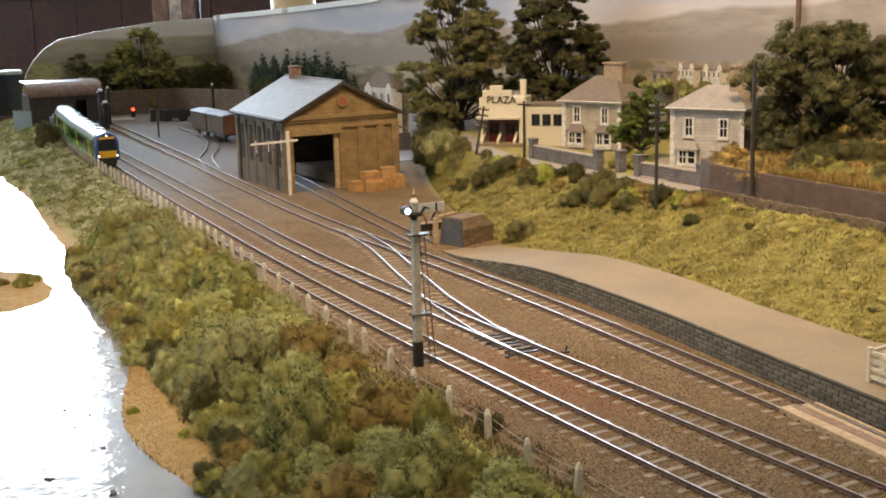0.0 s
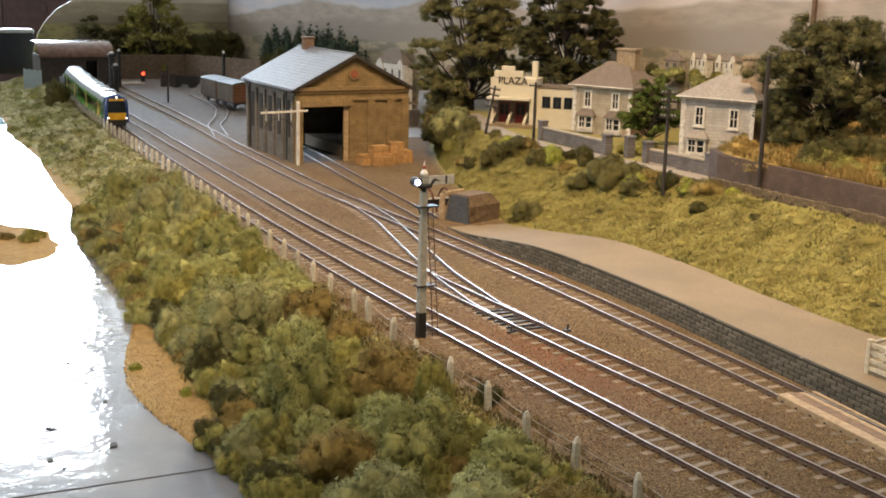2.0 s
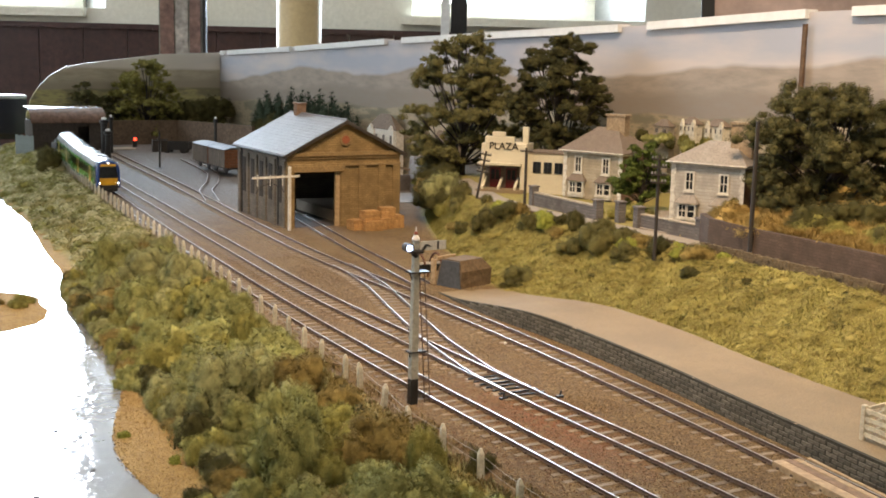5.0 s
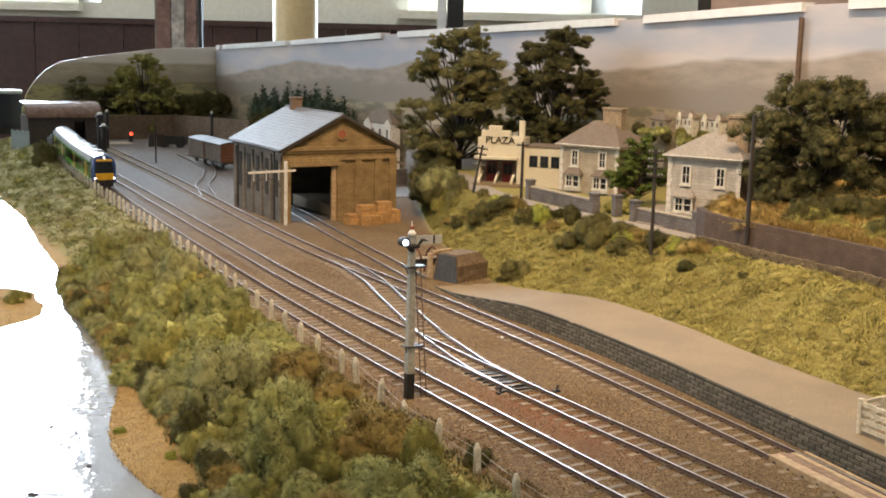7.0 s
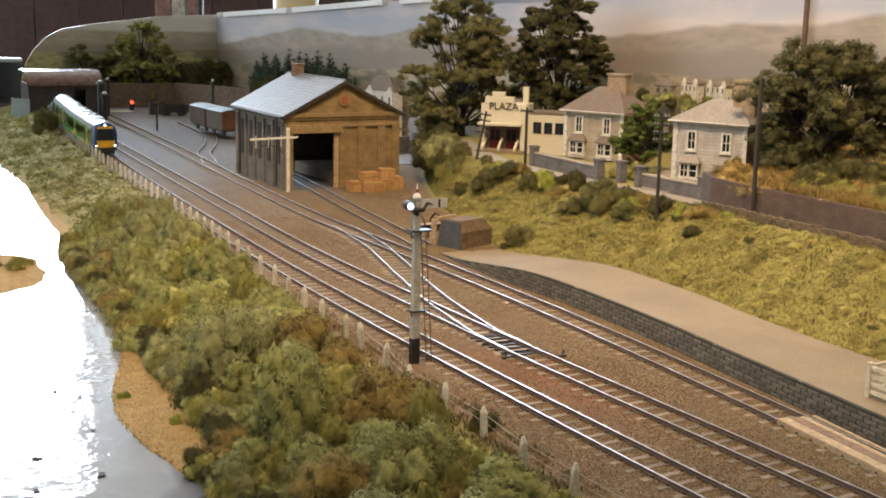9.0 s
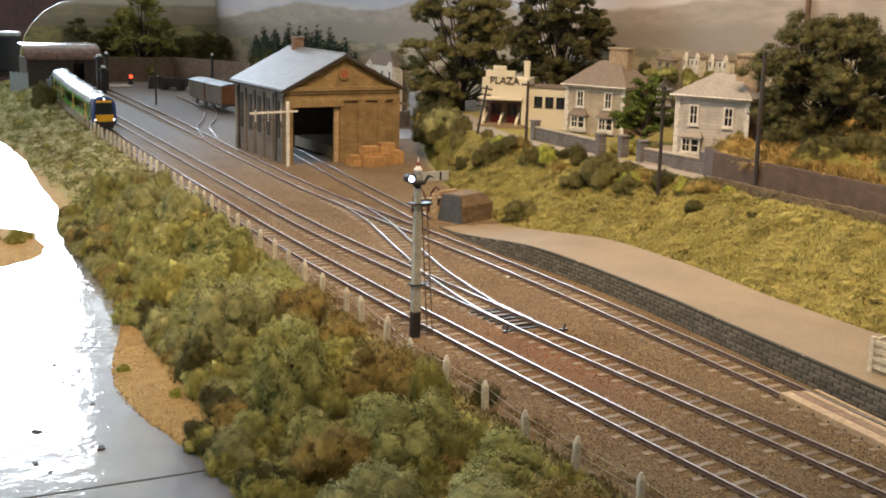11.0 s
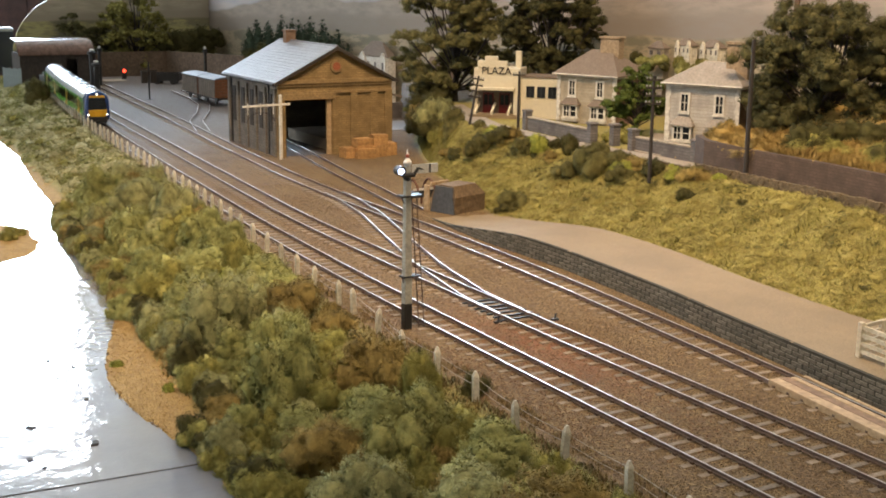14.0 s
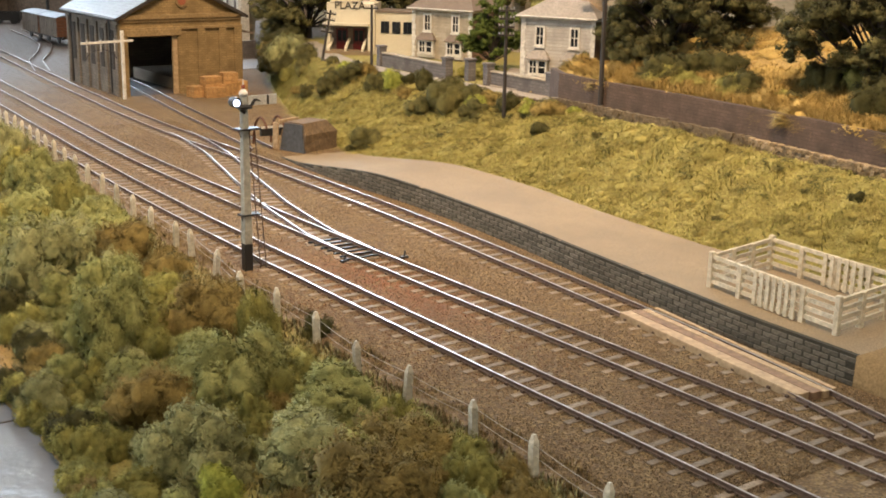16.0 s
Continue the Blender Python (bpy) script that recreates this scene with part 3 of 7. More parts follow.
hall()
# unseen wide window in the side wall, added to go with its lamp
root = new("window_3")
root.matrix_world = ROOM
tagged(root, "unseen wide window added in the side wall for cool light", "window", kind="structure")
for z0, z1 in ((0.6, 1.48), (1.52, 2.4)):
    for w0 in (0.4, 1.48, 2.56):
        bm = bmesh.new()
        box(bm, -5.985, -5.975, w0, w0 + 1.04, z0, z1)
        part("pane", bm, M["daylight"], root, "bright daylight pane", unit=1.0)
bm = bmesh.new()
for w0 in (0.36, 1.44, 2.52, 3.6):
    box(bm, -5.998, -5.95, w0, w0 + 0.04, 0.56, 2.44)
for z0 in (0.56, 1.48, 2.4):
    box(bm, -5.998, -5.955, 0.36, 3.64, z0, z0 + 0.04)
part("window_frame", bm, M["cap"], root, unit=1.0)
# unseen glowing fixtures, added where the overhead strip lamps hang
for u, w in STRIPS:
    root = new("added_ceiling_light")
    root.matrix_world = ROOM @ pose(u, w, CEIL_Z)
    tagged(root, "white strip light added under the unseen hall ceiling", "light", "strip lights")
    bm = bmesh.new()
    box(bm, -0.72, 0.72, -0.16, 0.16, -0.09, 0)
    part("frame", bm, M["cap"], root, unit=1.0)
    bm = bmesh.new()
    box(bm, -0.7, 0.7, -0.15, 0.15, -0.11, -0.09)
    part("diffuser", bm, glow("strip_diffuser", (1.0, 0.95, 0.88), 3.0), root, "glowing diffuser of the added strip light", unit=1.0)
bm = bmesh.new()
lathe(bm, [(0.12, FLOOR_Z), (0.12, FLOOR_Z + 0.2), (0.092, FLOOR_Z + 0.24), (0.088, CEIL_Z - 0.2), (0.12, CEIL_Z)], 24)
ob = part("column", bm, M["column"], smooth=True, unit=1.0)
ob.matrix_world = ROOM @ pose(-0.565, 5.0, 0)
tagged(ob, "round ochre-painted iron column in the hall", "column", kind="structure")

# ---- railway track ----
RAIL_FOOT = [(-0.55, 0.3), (0.55, 0.3), (0.55, 0.6), (0.22, 0.8), (0.22, 1.6), (0.43, 1.8), (0.43, 2.2), (-0.43, 2.2), (-0.43, 1.8), (-0.22, 1.6), (-0.22, 0.8), (-0.55, 0.6)]
RAIL_HEAD = [(-0.45, 2.205), (0.45, 2.205), (0.45, 2.33), (0.38, 2.385), (0, 2.4), (-0.38, 2.385), (-0.45, 2.33)]
GAUGE = 16.5


def along(line, y0, y1, every=6.0, offset=0.0):
    """Points along a plan line, set off sideways."""
    n = max(2, int(abs(y1 - y0) / every))
    out = []
    for k in range(n + 1):
        y = y0 + (y1 - y0) * k / n
        d = Vector((line(y + 1) - line(y - 1), 2.0)).normalized()
        out.append((line(y) + offset * d.y, y - offset * d.x, 0.0))
    return out


def sleeper_mesh():
    bm = bmesh.new()
    box(bm, -15, 15, -1.65, 1.65, -2.2, 0)
    bmesh.ops.bevel(bm, geom=[e for e in bm.edges if abs(e.verts[0].co.z) < 0.1 and abs(e.verts[1].co.z) < 0.1], offset=0.25, segments=1, affect="EDGES")
    return mesh_of("sleeper", bm, M["sleeper"])


SLEEPER = sleeper_mesh()


def chairs_at(bm, x, y, a):
    m = Matrix.Translation((x, y, 0)) @ Matrix.Rotation(a, 4, "Z")
    for s in (-1, 1):
        for o in (-1, 1):
            box(bm, s * GAUGE / 2 + o * 1.1 - 0.55, s * GAUGE / 2 + o * 1.1 + 0.55, -0.8, 0.8, 0, 1.0, m)


def track(line, y0, y1, label, near=(0, 900), bright=True, spacing=10.5, half=15):
    root = thing("railway_track", 0, 0, 0, 0, label, "track", "running lines")
    for s in (-1, 1):
        bm = bmesh.new()
        pts = along(line, y0, y1, 8, s * GAUGE / 2)
        sweep(bm, pts, RAIL_FOOT)
        rail = part("rail", bm, M["rail"], root)
        bm = bmesh.new()
        sweep(bm, pts, RAIL_HEAD)
        part("rail_head", bm, M["head"], rail, "shiny worn running surface")
    rest, ch = bmesh.new(), bmesh.new()
    y = y0 + 3
    while y < y1 - 2:
        yy = y + rng.uniform(-0.5, 0.5)
        a = -math.atan2(line(yy + 2) - line(yy - 2), 4.0) + rng.uniform(-0.012, 0.012)
        if near is None:
            pass
        elif near[0] <= yy <= near[1]:
            shared("sleeper", SLEEPER, root, pose(line(yy) * U, yy * U, rng.uniform(-0.15, 0.0) * U, 0, 0, math.degrees(a)))
        else:
            box(rest, -15, 15, -1.65, 1.65, -2.2, -0.05, Matrix.Translation((line(yy), yy, 0)) @ Matrix.Rotation(a, 4, "Z"))
        if yy < 1000 and near is not None:
            chairs_at(ch, line(yy), yy, a)
        y += spacing
    if len(rest.verts):
        tagged(part("sleeper_rest", rest, M["sleeper"], root), kind="stuff")
    if len(ch.verts):
        tagged(part("rail_chair", ch, M["chair"], root), kind="stuff")
    return root


track(main_line, 110, 2400, "near running line with shiny rails on weathered sleepers")
track(second_line, 110, 2350, "second running line on weathered timber sleepers")
track(loop_line, 258, 2350, "loop line beside the platform with rusty rails")
track(shed_line, 880, 1380, "goods shed siding half sunk in brown earth", near=None)
cross_line = spline([(560, 371.5), (620, 373), (700, 386), (790, 408), (880, 431), (960, 443), (1010, 446)])
track(cross_line, 575, 985, "crossover with bright silver rails between two lines", near=(620, 900))
van_line = spline([(1440, 476), (1560, 505), (1650, 545), (1750, 580), (1850, 597), (2000, 612)])
track(van_line, 1445, 1990, "far siding that carries the grey vans", near=None)

# ---- platform ----
plat_front = spline([(250, 434), (300, 436), (358, 438), (441, 447), (489, 452), (544, 459), (600, 463), (661, 466), (694, 465), (748, 463), (800, 465), (850, 470)])


def plat_top(y):
    return -0.6 + 13.2 * step(856, 690, y)


def build_platform():
    root = thing("platform", label="low earth platform with pale gravel top and dark facing", category="platform", kind="structure")
    ys = [298 + k * 6 for k in range(int((850 - 298) / 6) + 1)]
    bm = bmesh.new()
    rows = []
    for y in ys:
        f, b = plat_front(y), max(foot_line(y) + 6, plat_front(y) + 8)
        z = plat_top(y)
        row = []
        for k in range(9):
            x = f + (b - f) * k / 8
            row.append(bm.verts.new((x, y, z + 0.25 * noise.noise(Vector((x / 9, y / 9, 0))))))
        rows.append(row)
    for a, b in zip(rows, rows[1:]):
        for k in range(8):
            bm.faces.new((a[k], a[k + 1], b[k + 1], b[k]))
    part("gravel_top", bm, M["plat"], root, smooth=True)
    bm = bmesh.new()
    lo = [bm.verts.new((plat_front(y) - 1.2, y, -2)) for y in ys]
    hi = [bm.verts.new((plat_front(y) - 0.2, y, max(plat_top(y) + 0.1, -0.5))) for y in ys]
    hb = [bm.verts.new((plat_front(y) + 2.2, y, max(plat_top(y) + 0.1, -0.5))) for y in ys]
    for i in range(len(ys) - 1):
        bm.faces.new((lo[i], lo[i + 1], hi[i + 1], hi[i]))
        bm.faces.new((hi[i], hi[i + 1], hb[i + 1], hb[i]))
    part("facing", bm, M["plat_wall"], root, "dark stone facing")
    # coursed stones of the facing
    stone = mat("dark_facing_stone", (0.165, 0.145, 0.108), (0.11, 0.096, 0.072), grain=500, big=60, rough=0.9, vary=0.3)
    bm = bmesh.new()
    box(bm, -0.35, 0.5, -4.2, 4.2, -1.05, 1.05)
    bmesh.ops.bevel(bm, geom=bm.edges[:], offset=0.22, segments=1, affect="EDGES")
    me = mesh_of("stone", bm, stone)
    q = random.Random(71)
    for row in range(5):
        y = 302 + 4.5 * (row % 2)
        while y < 838:
            z = 0.6 + row * 2.42
            if z + 1.0 < plat_top(y) + 0.2:
                turn = -math.degrees(math.atan2(plat_front(y + 2) - plat_front(y - 2), 4.0))
                shared("stone", me, root, pose((plat_front(y) - 0.95 + 0.075 * z) * U, y * U, z * U, 0, 0, turn) @ Matrix.Diagonal((q.uniform(0.7, 1.3), q.uniform(0.9, 1.03), q.uniform(0.9, 1.05), 1)))
            y += 9.0
    # earth ramp at the near end
    bm = bmesh.new()
    rows = []
    for k in range(9):
        y = 298 - 5 * k
        z = plat_top(298) * (1 - step(0, 8, k)) - 0.6 * step(0, 8, k)
        f = plat_front(298)
        rows.append([bm.verts.new((x, y, (z if j else -1.6) + 0.5 * noise.noise(Vector((j * 3.1, k * 1.7, 0))) * (k > 0 and j > 0))) for j, x in enumerate([f - 1.2, f - 0.2] + [f + 10 * q for q in range(1, 8)])])
    for a, b in zip(rows, rows[1:]):
        for j in range(8):
            bm.faces.new((a[j], a[j + 1], b[j + 1], b[j]))
    part("end_ramp", bm, mat("ochre_earth", (0.3, 0.2, 0.085), (0.23, 0.15, 0.06), grain=900, big=60, depth=0.0005), root, "ochre earth ramp", smooth=True)


build_platform()


# ---- goods shed ----
def build_shed():
    X0, X1, Y0, Y1, E, A = 484, 619, 1215, 1370, 80, 114.5
    W, L, C = X1 - X0, Y1 - Y0, (X1 - X0) / 2
    root = thing("goods_shed", X0, Y0, 0, 0, "ochre stone goods shed with grey slate roof", "shed")
    d0, d1, dz = 8, 62, 60
    front = bmesh.new()
    box(front, 0, d0, 0, 5, -2, dz)
    box(front, d1, W, 0, 5, -2, dz)
    box(front, 0, W, 0, 5, dz, E)
    extrude_poly(front, [(0, 0), (W, 0), (C, A - E)], 0, 5, Matrix(((1, 0, 0, 0), (0, 0, 1, 0), (0, 1, 0, E), (0, 0, 0, 1))))
    part("front_wall", front, M["shed_stone"], root, "ochre stone gable wall")
    rear = bmesh.new()
    box(rear, 0, d0, L - 5, L, -2, dz)
    box(rear, d1, W, L - 5, L, -2, dz)
    box(rear, 0, W, L - 5, L, dz, E)
    extrude_poly(rear, [(0, 0), (W, 0), (C, A - E)], L - 5, L, Matrix(((1, 0, 0, 0), (0, 0, 1, 0), (0, 1, 0, E), (0, 0, 0, 1))))
    part("rear_wall", rear, M["shed_side"], root)
    for x in (0, W - 5):
        bm = bmesh.new()
        box(bm, x, x + 5, 5, L - 5, -2, E)
        part("side_wall", bm, M["shed_side"], root, "grey stone side wall")
    # pilasters and sunk panels of the side
    for k in range(6):
        y = 4 + k * (L - 14) / 5
        bm = bmesh.new()
        box(bm, -2.2, 0, y, y + 6, -2, E - 8)
        bevelled(part("pilaster", bm, M["shed_side"], root), 0.5)
    for k in range(5):
        y = 16 + k * (L - 14) / 5
        bm = bmesh.new()
        box(bm, -0.7, 0.0, y, y + 10, 26, E - 14)
        part("side_panel", bm, M["dark"], root, "dark louvred panel")
    bm = bmesh.new()
    box(bm, -2.2, 0, 0, L, E - 8, E - 3)
    part("side_band", bm, M["shed_side"], root)
    # front trim: pilasters, string courses, sunk panel frames
    for x in (0, d1 + 0.5, 84, 108, W - 9):
        bm = bmesh.new()
        box(bm, x, x + (8 if x == 0 else 9), -2.4, 0, -2, 66 if x != d1 + 0.5 else 64)
        bevelled(part("front_pilaster", bm, M["shed_stone"], root), 0.5)
    for z0, z1, o in ((66, 69, 2.6), (E - 3, E + 1.5, 3.2), (E - 6, E - 3, 1.6)):
        bm = bmesh.new()
        box(bm, 0, W, -o, 0, z0, z1)
        bevelled(part("string_course", bm, M["shed_trim"], root), 0.4)
    bm = bmesh.new()
    box(bm, d0 - 2, d1 + 4, -3.2, 0, dz, dz + 7)
    bevelled(part("lintel", bm, M["shed_trim"], root, "timber lintel over the doorway"), 0.5)
    bm = bmesh.new()
    box(bm, d1 - 5, d1, 0.8, 4, -1, dz)
    part("door_jamb", bm, M["wood"], root, "pale timber jamb")
    bm = bmesh.new()
    tube(bm, (C, -2.0, 95), (C, 0.5, 95), 6.6, n=20)
    ring = part("roundel", bm, M["shed_trim"], root, "round stone window surround")
    bm = bmesh.new()
    tube(bm, (C, -2.6, 95), (C, -1.9, 95), 4.4, n=20)
    part("roundel_panel", bm, mat("red_brick_infill", (0.35, 0.11, 0.05), (0.28, 0.085, 0.04)), ring, "red brick infill")
    # inside: dark boarding, loading platform
    bm = bmesh.new()
    box(bm, 5.2, W - 5.2, 5.2, L - 5.2, -1, -0.3)
    part("inner_floor", bm, M["dark"], root)
    bm = bmesh.new()
    box(bm, 70, W - 5.5, 8, L - 8, -0.3, 12)
    part("loading_deck", bm, M["road"], root, "raised grey loading deck")
    # roof: slates in overlapping courses on two slopes
    rise, over = A - E, 5.0
    slope = math.hypot(C + over, rise * (C + over) / C)
    ang = math.atan2(rise, C)
    for s in (-1, 1):
        rows = 15
        for r in range(rows):
            bm = bmesh.new()
            d0_, d1_ = slope * r / rows, slope * (r + 1) / rows
            lift = 0.16
            p0x, p0z = C + s * math.cos(ang) * d0_, A + 2 - math.sin(ang) * d0_
            p1x, p1z = C + s * math.cos(ang) * d1_, A + 2 - math.sin(ang) * d1_
            vs = [bm.verts.new(v) for v in ((p0x, -5, p0z), (p0x, L + 5, p0z), (p1x, L + 5, p1z + lift), (p1x, -5, p1z + lift), (p1x, -5, p1z - 1.6), (p1x, L + 5, p1z - 1.6), (p0x, -5, p0z - 1.6), (p0x, L + 5, p0z - 1.6))]
            for f in ((0, 1, 2, 3), (3, 2, 5, 4), (6, 0, 3, 4), (1, 7, 5, 2)):
                bm.faces.new([vs[i] for i in f])
            part("slate_course", bm, M["slate"], root)
        bm = bmesh.new()
        a, b = Vector((C, -5.6, A + 1.6)), Vector((C + s * math.cos(ang) * slope, -5.6, A + 1.6 - math.sin(ang) * slope))
        for p, q in ((a, b),):
            vs = [bm.verts.new(v) for v in (p, q, q + Vector((0, 0, -3.4)), p + Vector((0, 0, -3.4)))]
            vt = [bm.verts.new(v.co + Vector((0, 1.6, 0))) for v in vs]
            for i in range(4):
                bm.faces.new((vs[i], vs[(i + 1) % 4], vt[(i + 1) % 4], vt[i]))
            bm.faces.new(vs)
            bm.faces.new(vt[::-1])
        part("bargeboard", bm, M["dark"], root, "dark bargeboard")
        bm = bmesh.new()
        gx = C + s * (math.cos(ang) * slope + 0.8)
        tube(bm, (gx, -4, A - math.sin(ang) * slope), (gx, L + 4, A - math.sin(ang) * slope), 1.3, n=8)
        part("gutter", bm, M["black"], root)
    bm = bmesh.new()
    tube(bm, (C, -5, A + 1.8), (C, L + 5, A + 1.8), 1.4, n=8)
    part("ridge_cap", bm, M["slate"], root)
    for y in (18, L - 22):
        bm = bmesh.new()
        tube(bm, (-3.4, y, 2), (-3.4, y, E - 6), 0.9, n=6)
        tube(bm, (-3.4, y, E - 6), (-5.6, y, E - 2), 0.9, n=6)
        part("downpipe", bm, M["black"], root)
    ch = bmesh.new()
    box(ch, C - 6, C + 6, L - 30, L - 20, A - 6, A + 12)
    box(ch, C - 7, C + 7, L - 31, L - 19, A + 12, A + 14)
    bevelled(part("chimney", ch, M["brick_side"], root, "brown brick chimney"), 0.4)
    # awning on the far side
    bm = bmesh.new()
    vs = box(bm, W, W + 24, 20, 60, 62, 64)
    for v in vs:
        v.co.z -= (v.co.x - W) * 0.25
    part("awning", bm, M["roof_brown"], root)


build_shed()

# ---- semaphore signal ----
def build_signal():
    root = thing("semaphore_signal", 306, 580, 0, 0, "grey railway signal post with black foot and ladder", "signal")
    bm = bmesh.new()
    box(bm, -2.3, 2.3, -2.3, 2.3, -2, 14)
    bevelled(part("foot", bm, M["black"], root, "black painted foot"), 0.3)
    bm = bmesh.new()
    lo, hi = 2.25, 1.55
    vs = box(bm, -lo, lo, -lo, lo, 14, 91)
    for v in vs[4:]:
        v.co.x, v.co.y = v.co.x * hi / lo, v.co.y * hi / lo
    bevelled(part("post", bm, mat("pale_grey_post", (0.5, 0.48, 0.4), (0.42, 0.4, 0.33), grain=300, rough=0.55), root, "pale grey tapered post"), 0.25)
    bm = bmesh.new()
    lathe(bm, [(1.6, 91), (2.2, 91.5), (2.2, 93.3), (1.6, 93.7), (1.3, 94.6), (0.6, 95.1), (0.9, 96.0), (0.6, 97.0), (0.3, 97.6), (0.12, 99.8)], 12)
    cap = part("finial", bm, M["white"], root, "white turned finial", smooth=True)
    bm = bmesh.new()
    lathe(bm, [(0.8, 95.1), (1.15, 96.0), (0.8, 97.0)], 12)
    part("finial_band", bm, mat("rust_red_paint", (0.32, 0.08, 0.05)), cap, "rust red band")
    # the arm reaches away from the line of the lamp
    bm = bmesh.new()
    box(bm, 1.5, 17.5, -2.6, -2.1, 86.6, 91.6)
    arm = part("signal_arm", bm, mat("arm_back_white", (0.62, 0.6, 0.54), (0.58, 0.55, 0.48), grain=1500, rough=0.5), root, "white back of the signal arm")
    bm = bmesh.new()
    box(bm, 11.8, 13.0, -2.75, -2.05, 86.8, 91.4)
    part("stripe", bm, M["black"], arm, "black stripe")
    bm = bmesh.new()
    tube(bm, (-4.8, -2.6, 88.3), (-4.8, 2.6, 88.3), 2.6, n=16)
    tube(bm, (-4.8, -0.5, 88.3), (0, -1, 83), 1.4, n=8)
    tube(bm, (-3.2, -2.0, 86), (3.2, -2.2, 86), 1.3, n=8)
    tube(bm, (2.4, -2.2, 86), (5.2, -2.2, 89.6), 1.0, n=8)
    tube(bm, (5.2, -2.2, 89.6), (9.0, -2.2, 88.2), 0.8, 0.4, n=8)
    part("spectacle", bm, M["black"], root, "black lamp and spectacle casting", smooth=False)
    bm = bmesh.new()
    lathe(bm, [(1.75, -0.3), (1.75, 0.0), (1.2, 0.45), (0.4, 0.65)], 14)
    part("lens", bm, glow("signal_lens", (0.6, 0.72, 1.0), 5.0), root, "glowing bluish white lens", at=pose(-5.3 * U, -2.9 * U, 88.3 * U, 90, 0, -12))
    for z, r in ((74, 4.4), (29, 3.6)):
        bm = bmesh.new()
        box(bm, -r, r + 3.5, -r * 0.8, r * 0.8, z, z + 0.8)
        for s in (-1, 1):
            tube(bm, (s * 1.8, 0, z - 4), (s * r * 0.8, 0, z), 0.3, n=5)
        part("bracket_plate", bm, M["black"], root)
    for s in (-1.75, 1.75):
        bm = bmesh.new()
        tube(bm, (5.2 + s * 0.95 + 3.4, -1.5, -1), (3.6 + s * 0.9, -1.2, 74), 0.32, n=5)
        part("ladder_stile", bm, M["chair"], root, "rusty ladder side")
    for k in range(22):
        f = k / 22
        bm = bmesh.new()
        cx, cz = 8.6 * (1 - f) + 3.6 * f, 1 + 73 * f
        tube(bm, (cx - 1.7, -1.4, cz), (cx + 1.7, -1.4, cz), 0.22, n=5)
        part("rung", bm, M["chair"], root)


build_signal()


# ---- lineside fence: concrete posts with wires ----
def fence_post_mesh():
    bm = bmesh.new()
    vs = box(bm, -1.5, 1.5, -1.2, 1.2, -8, 12)
    tip = [(-0.9, -0.8), (0.9, -0.8), (0.9, 0.8), (-0.9, 0.8)]
    top = [v for v in vs[4:]]
    for v in top:
        v.co.x *= 0.85
    r = [bm.verts.new((x * 0.55, y * 0.7, 14.6)) for x, y in tip]
    bm.faces.remove([f for f in bm.faces if all(v in top for v in f.verts)][0])
    for i in range(4):
        bm.faces.new((top[i], top[(i + 1) % 4], r[(i + 1) % 4], r[i]))
    bm.faces.new(r)
    return mesh_of("post", bm, mat("pale_concrete_post", (0.78, 0.72, 0.57), (0.68, 0.62, 0.48), grain=500, vary=0.12))


def build_fence():
    root = thing("lineside_fence", label="pale concrete post and wire fence beside the line", category="fence")
    me = fence_post_mesh()
    near = [(264, 268.4), (304.4, 272.8), (341.2, 275.4), (382.5, 274.6), (418.4, 274.2), (458.3, 278.1), (497.4, 279.4), (532, 279), (576, 286), (620, 292.5), (640, 292.1)]
    spots = [(x, y) for y, x in near] + [(fence_line(v), v) for v in [684, 720, 756, 792, 828, 862, 894] + [924 + 27 * k for k in range(43)]]
    spots = [(x, y, max(0.0, bank_height(x, y)) - 0.2) for x, y in spots]
    for x, y, z in spots:
        shared("post", me, root, pose(x * U, y * U, z * U, rng.uniform(-4, 4), rng.uniform(-4, 4), rng.uniform(-10, 10)) @ Matrix.Diagonal((1, 1, rng.uniform(0.97, 1.05), 1)))
    wire = mat("pale_wire", (0.45, 0.4, 0.3), (0.35, 0.3, 0.22), rough=0.5)
    for h in (7.5, 11.5):
        bm = bmesh.new()
        for a, b in zip(spots, spots[1:]):
            mid = [(a[i] + b[i]) / 2 for i in range(3)]
            tube(bm, (a[0], a[1], a[2] + h), (mid[0], mid[1], mid[2] + h - 0.5), 0.16, n=4, caps=False)
            tube(bm, (mid[0], mid[1], mid[2] + h - 0.5), (b[0], b[1], b[2] + h), 0.16, n=4, caps=False)
        part("wire", bm, wire, root, "thin sagging wire")


build_fence()


# ---- diesel railcar ----
CAR_L, CAR_W = 250.0, 15.5
SIDE = [(15.2, 9.5), (15.5, 14), (15.5, 31), (15.1, 34.5)]
ROOF = [(15.1, 34.5), (13.6, 39.0), (10.5, 42.6), (6, 44.8), (0, 45.6)]
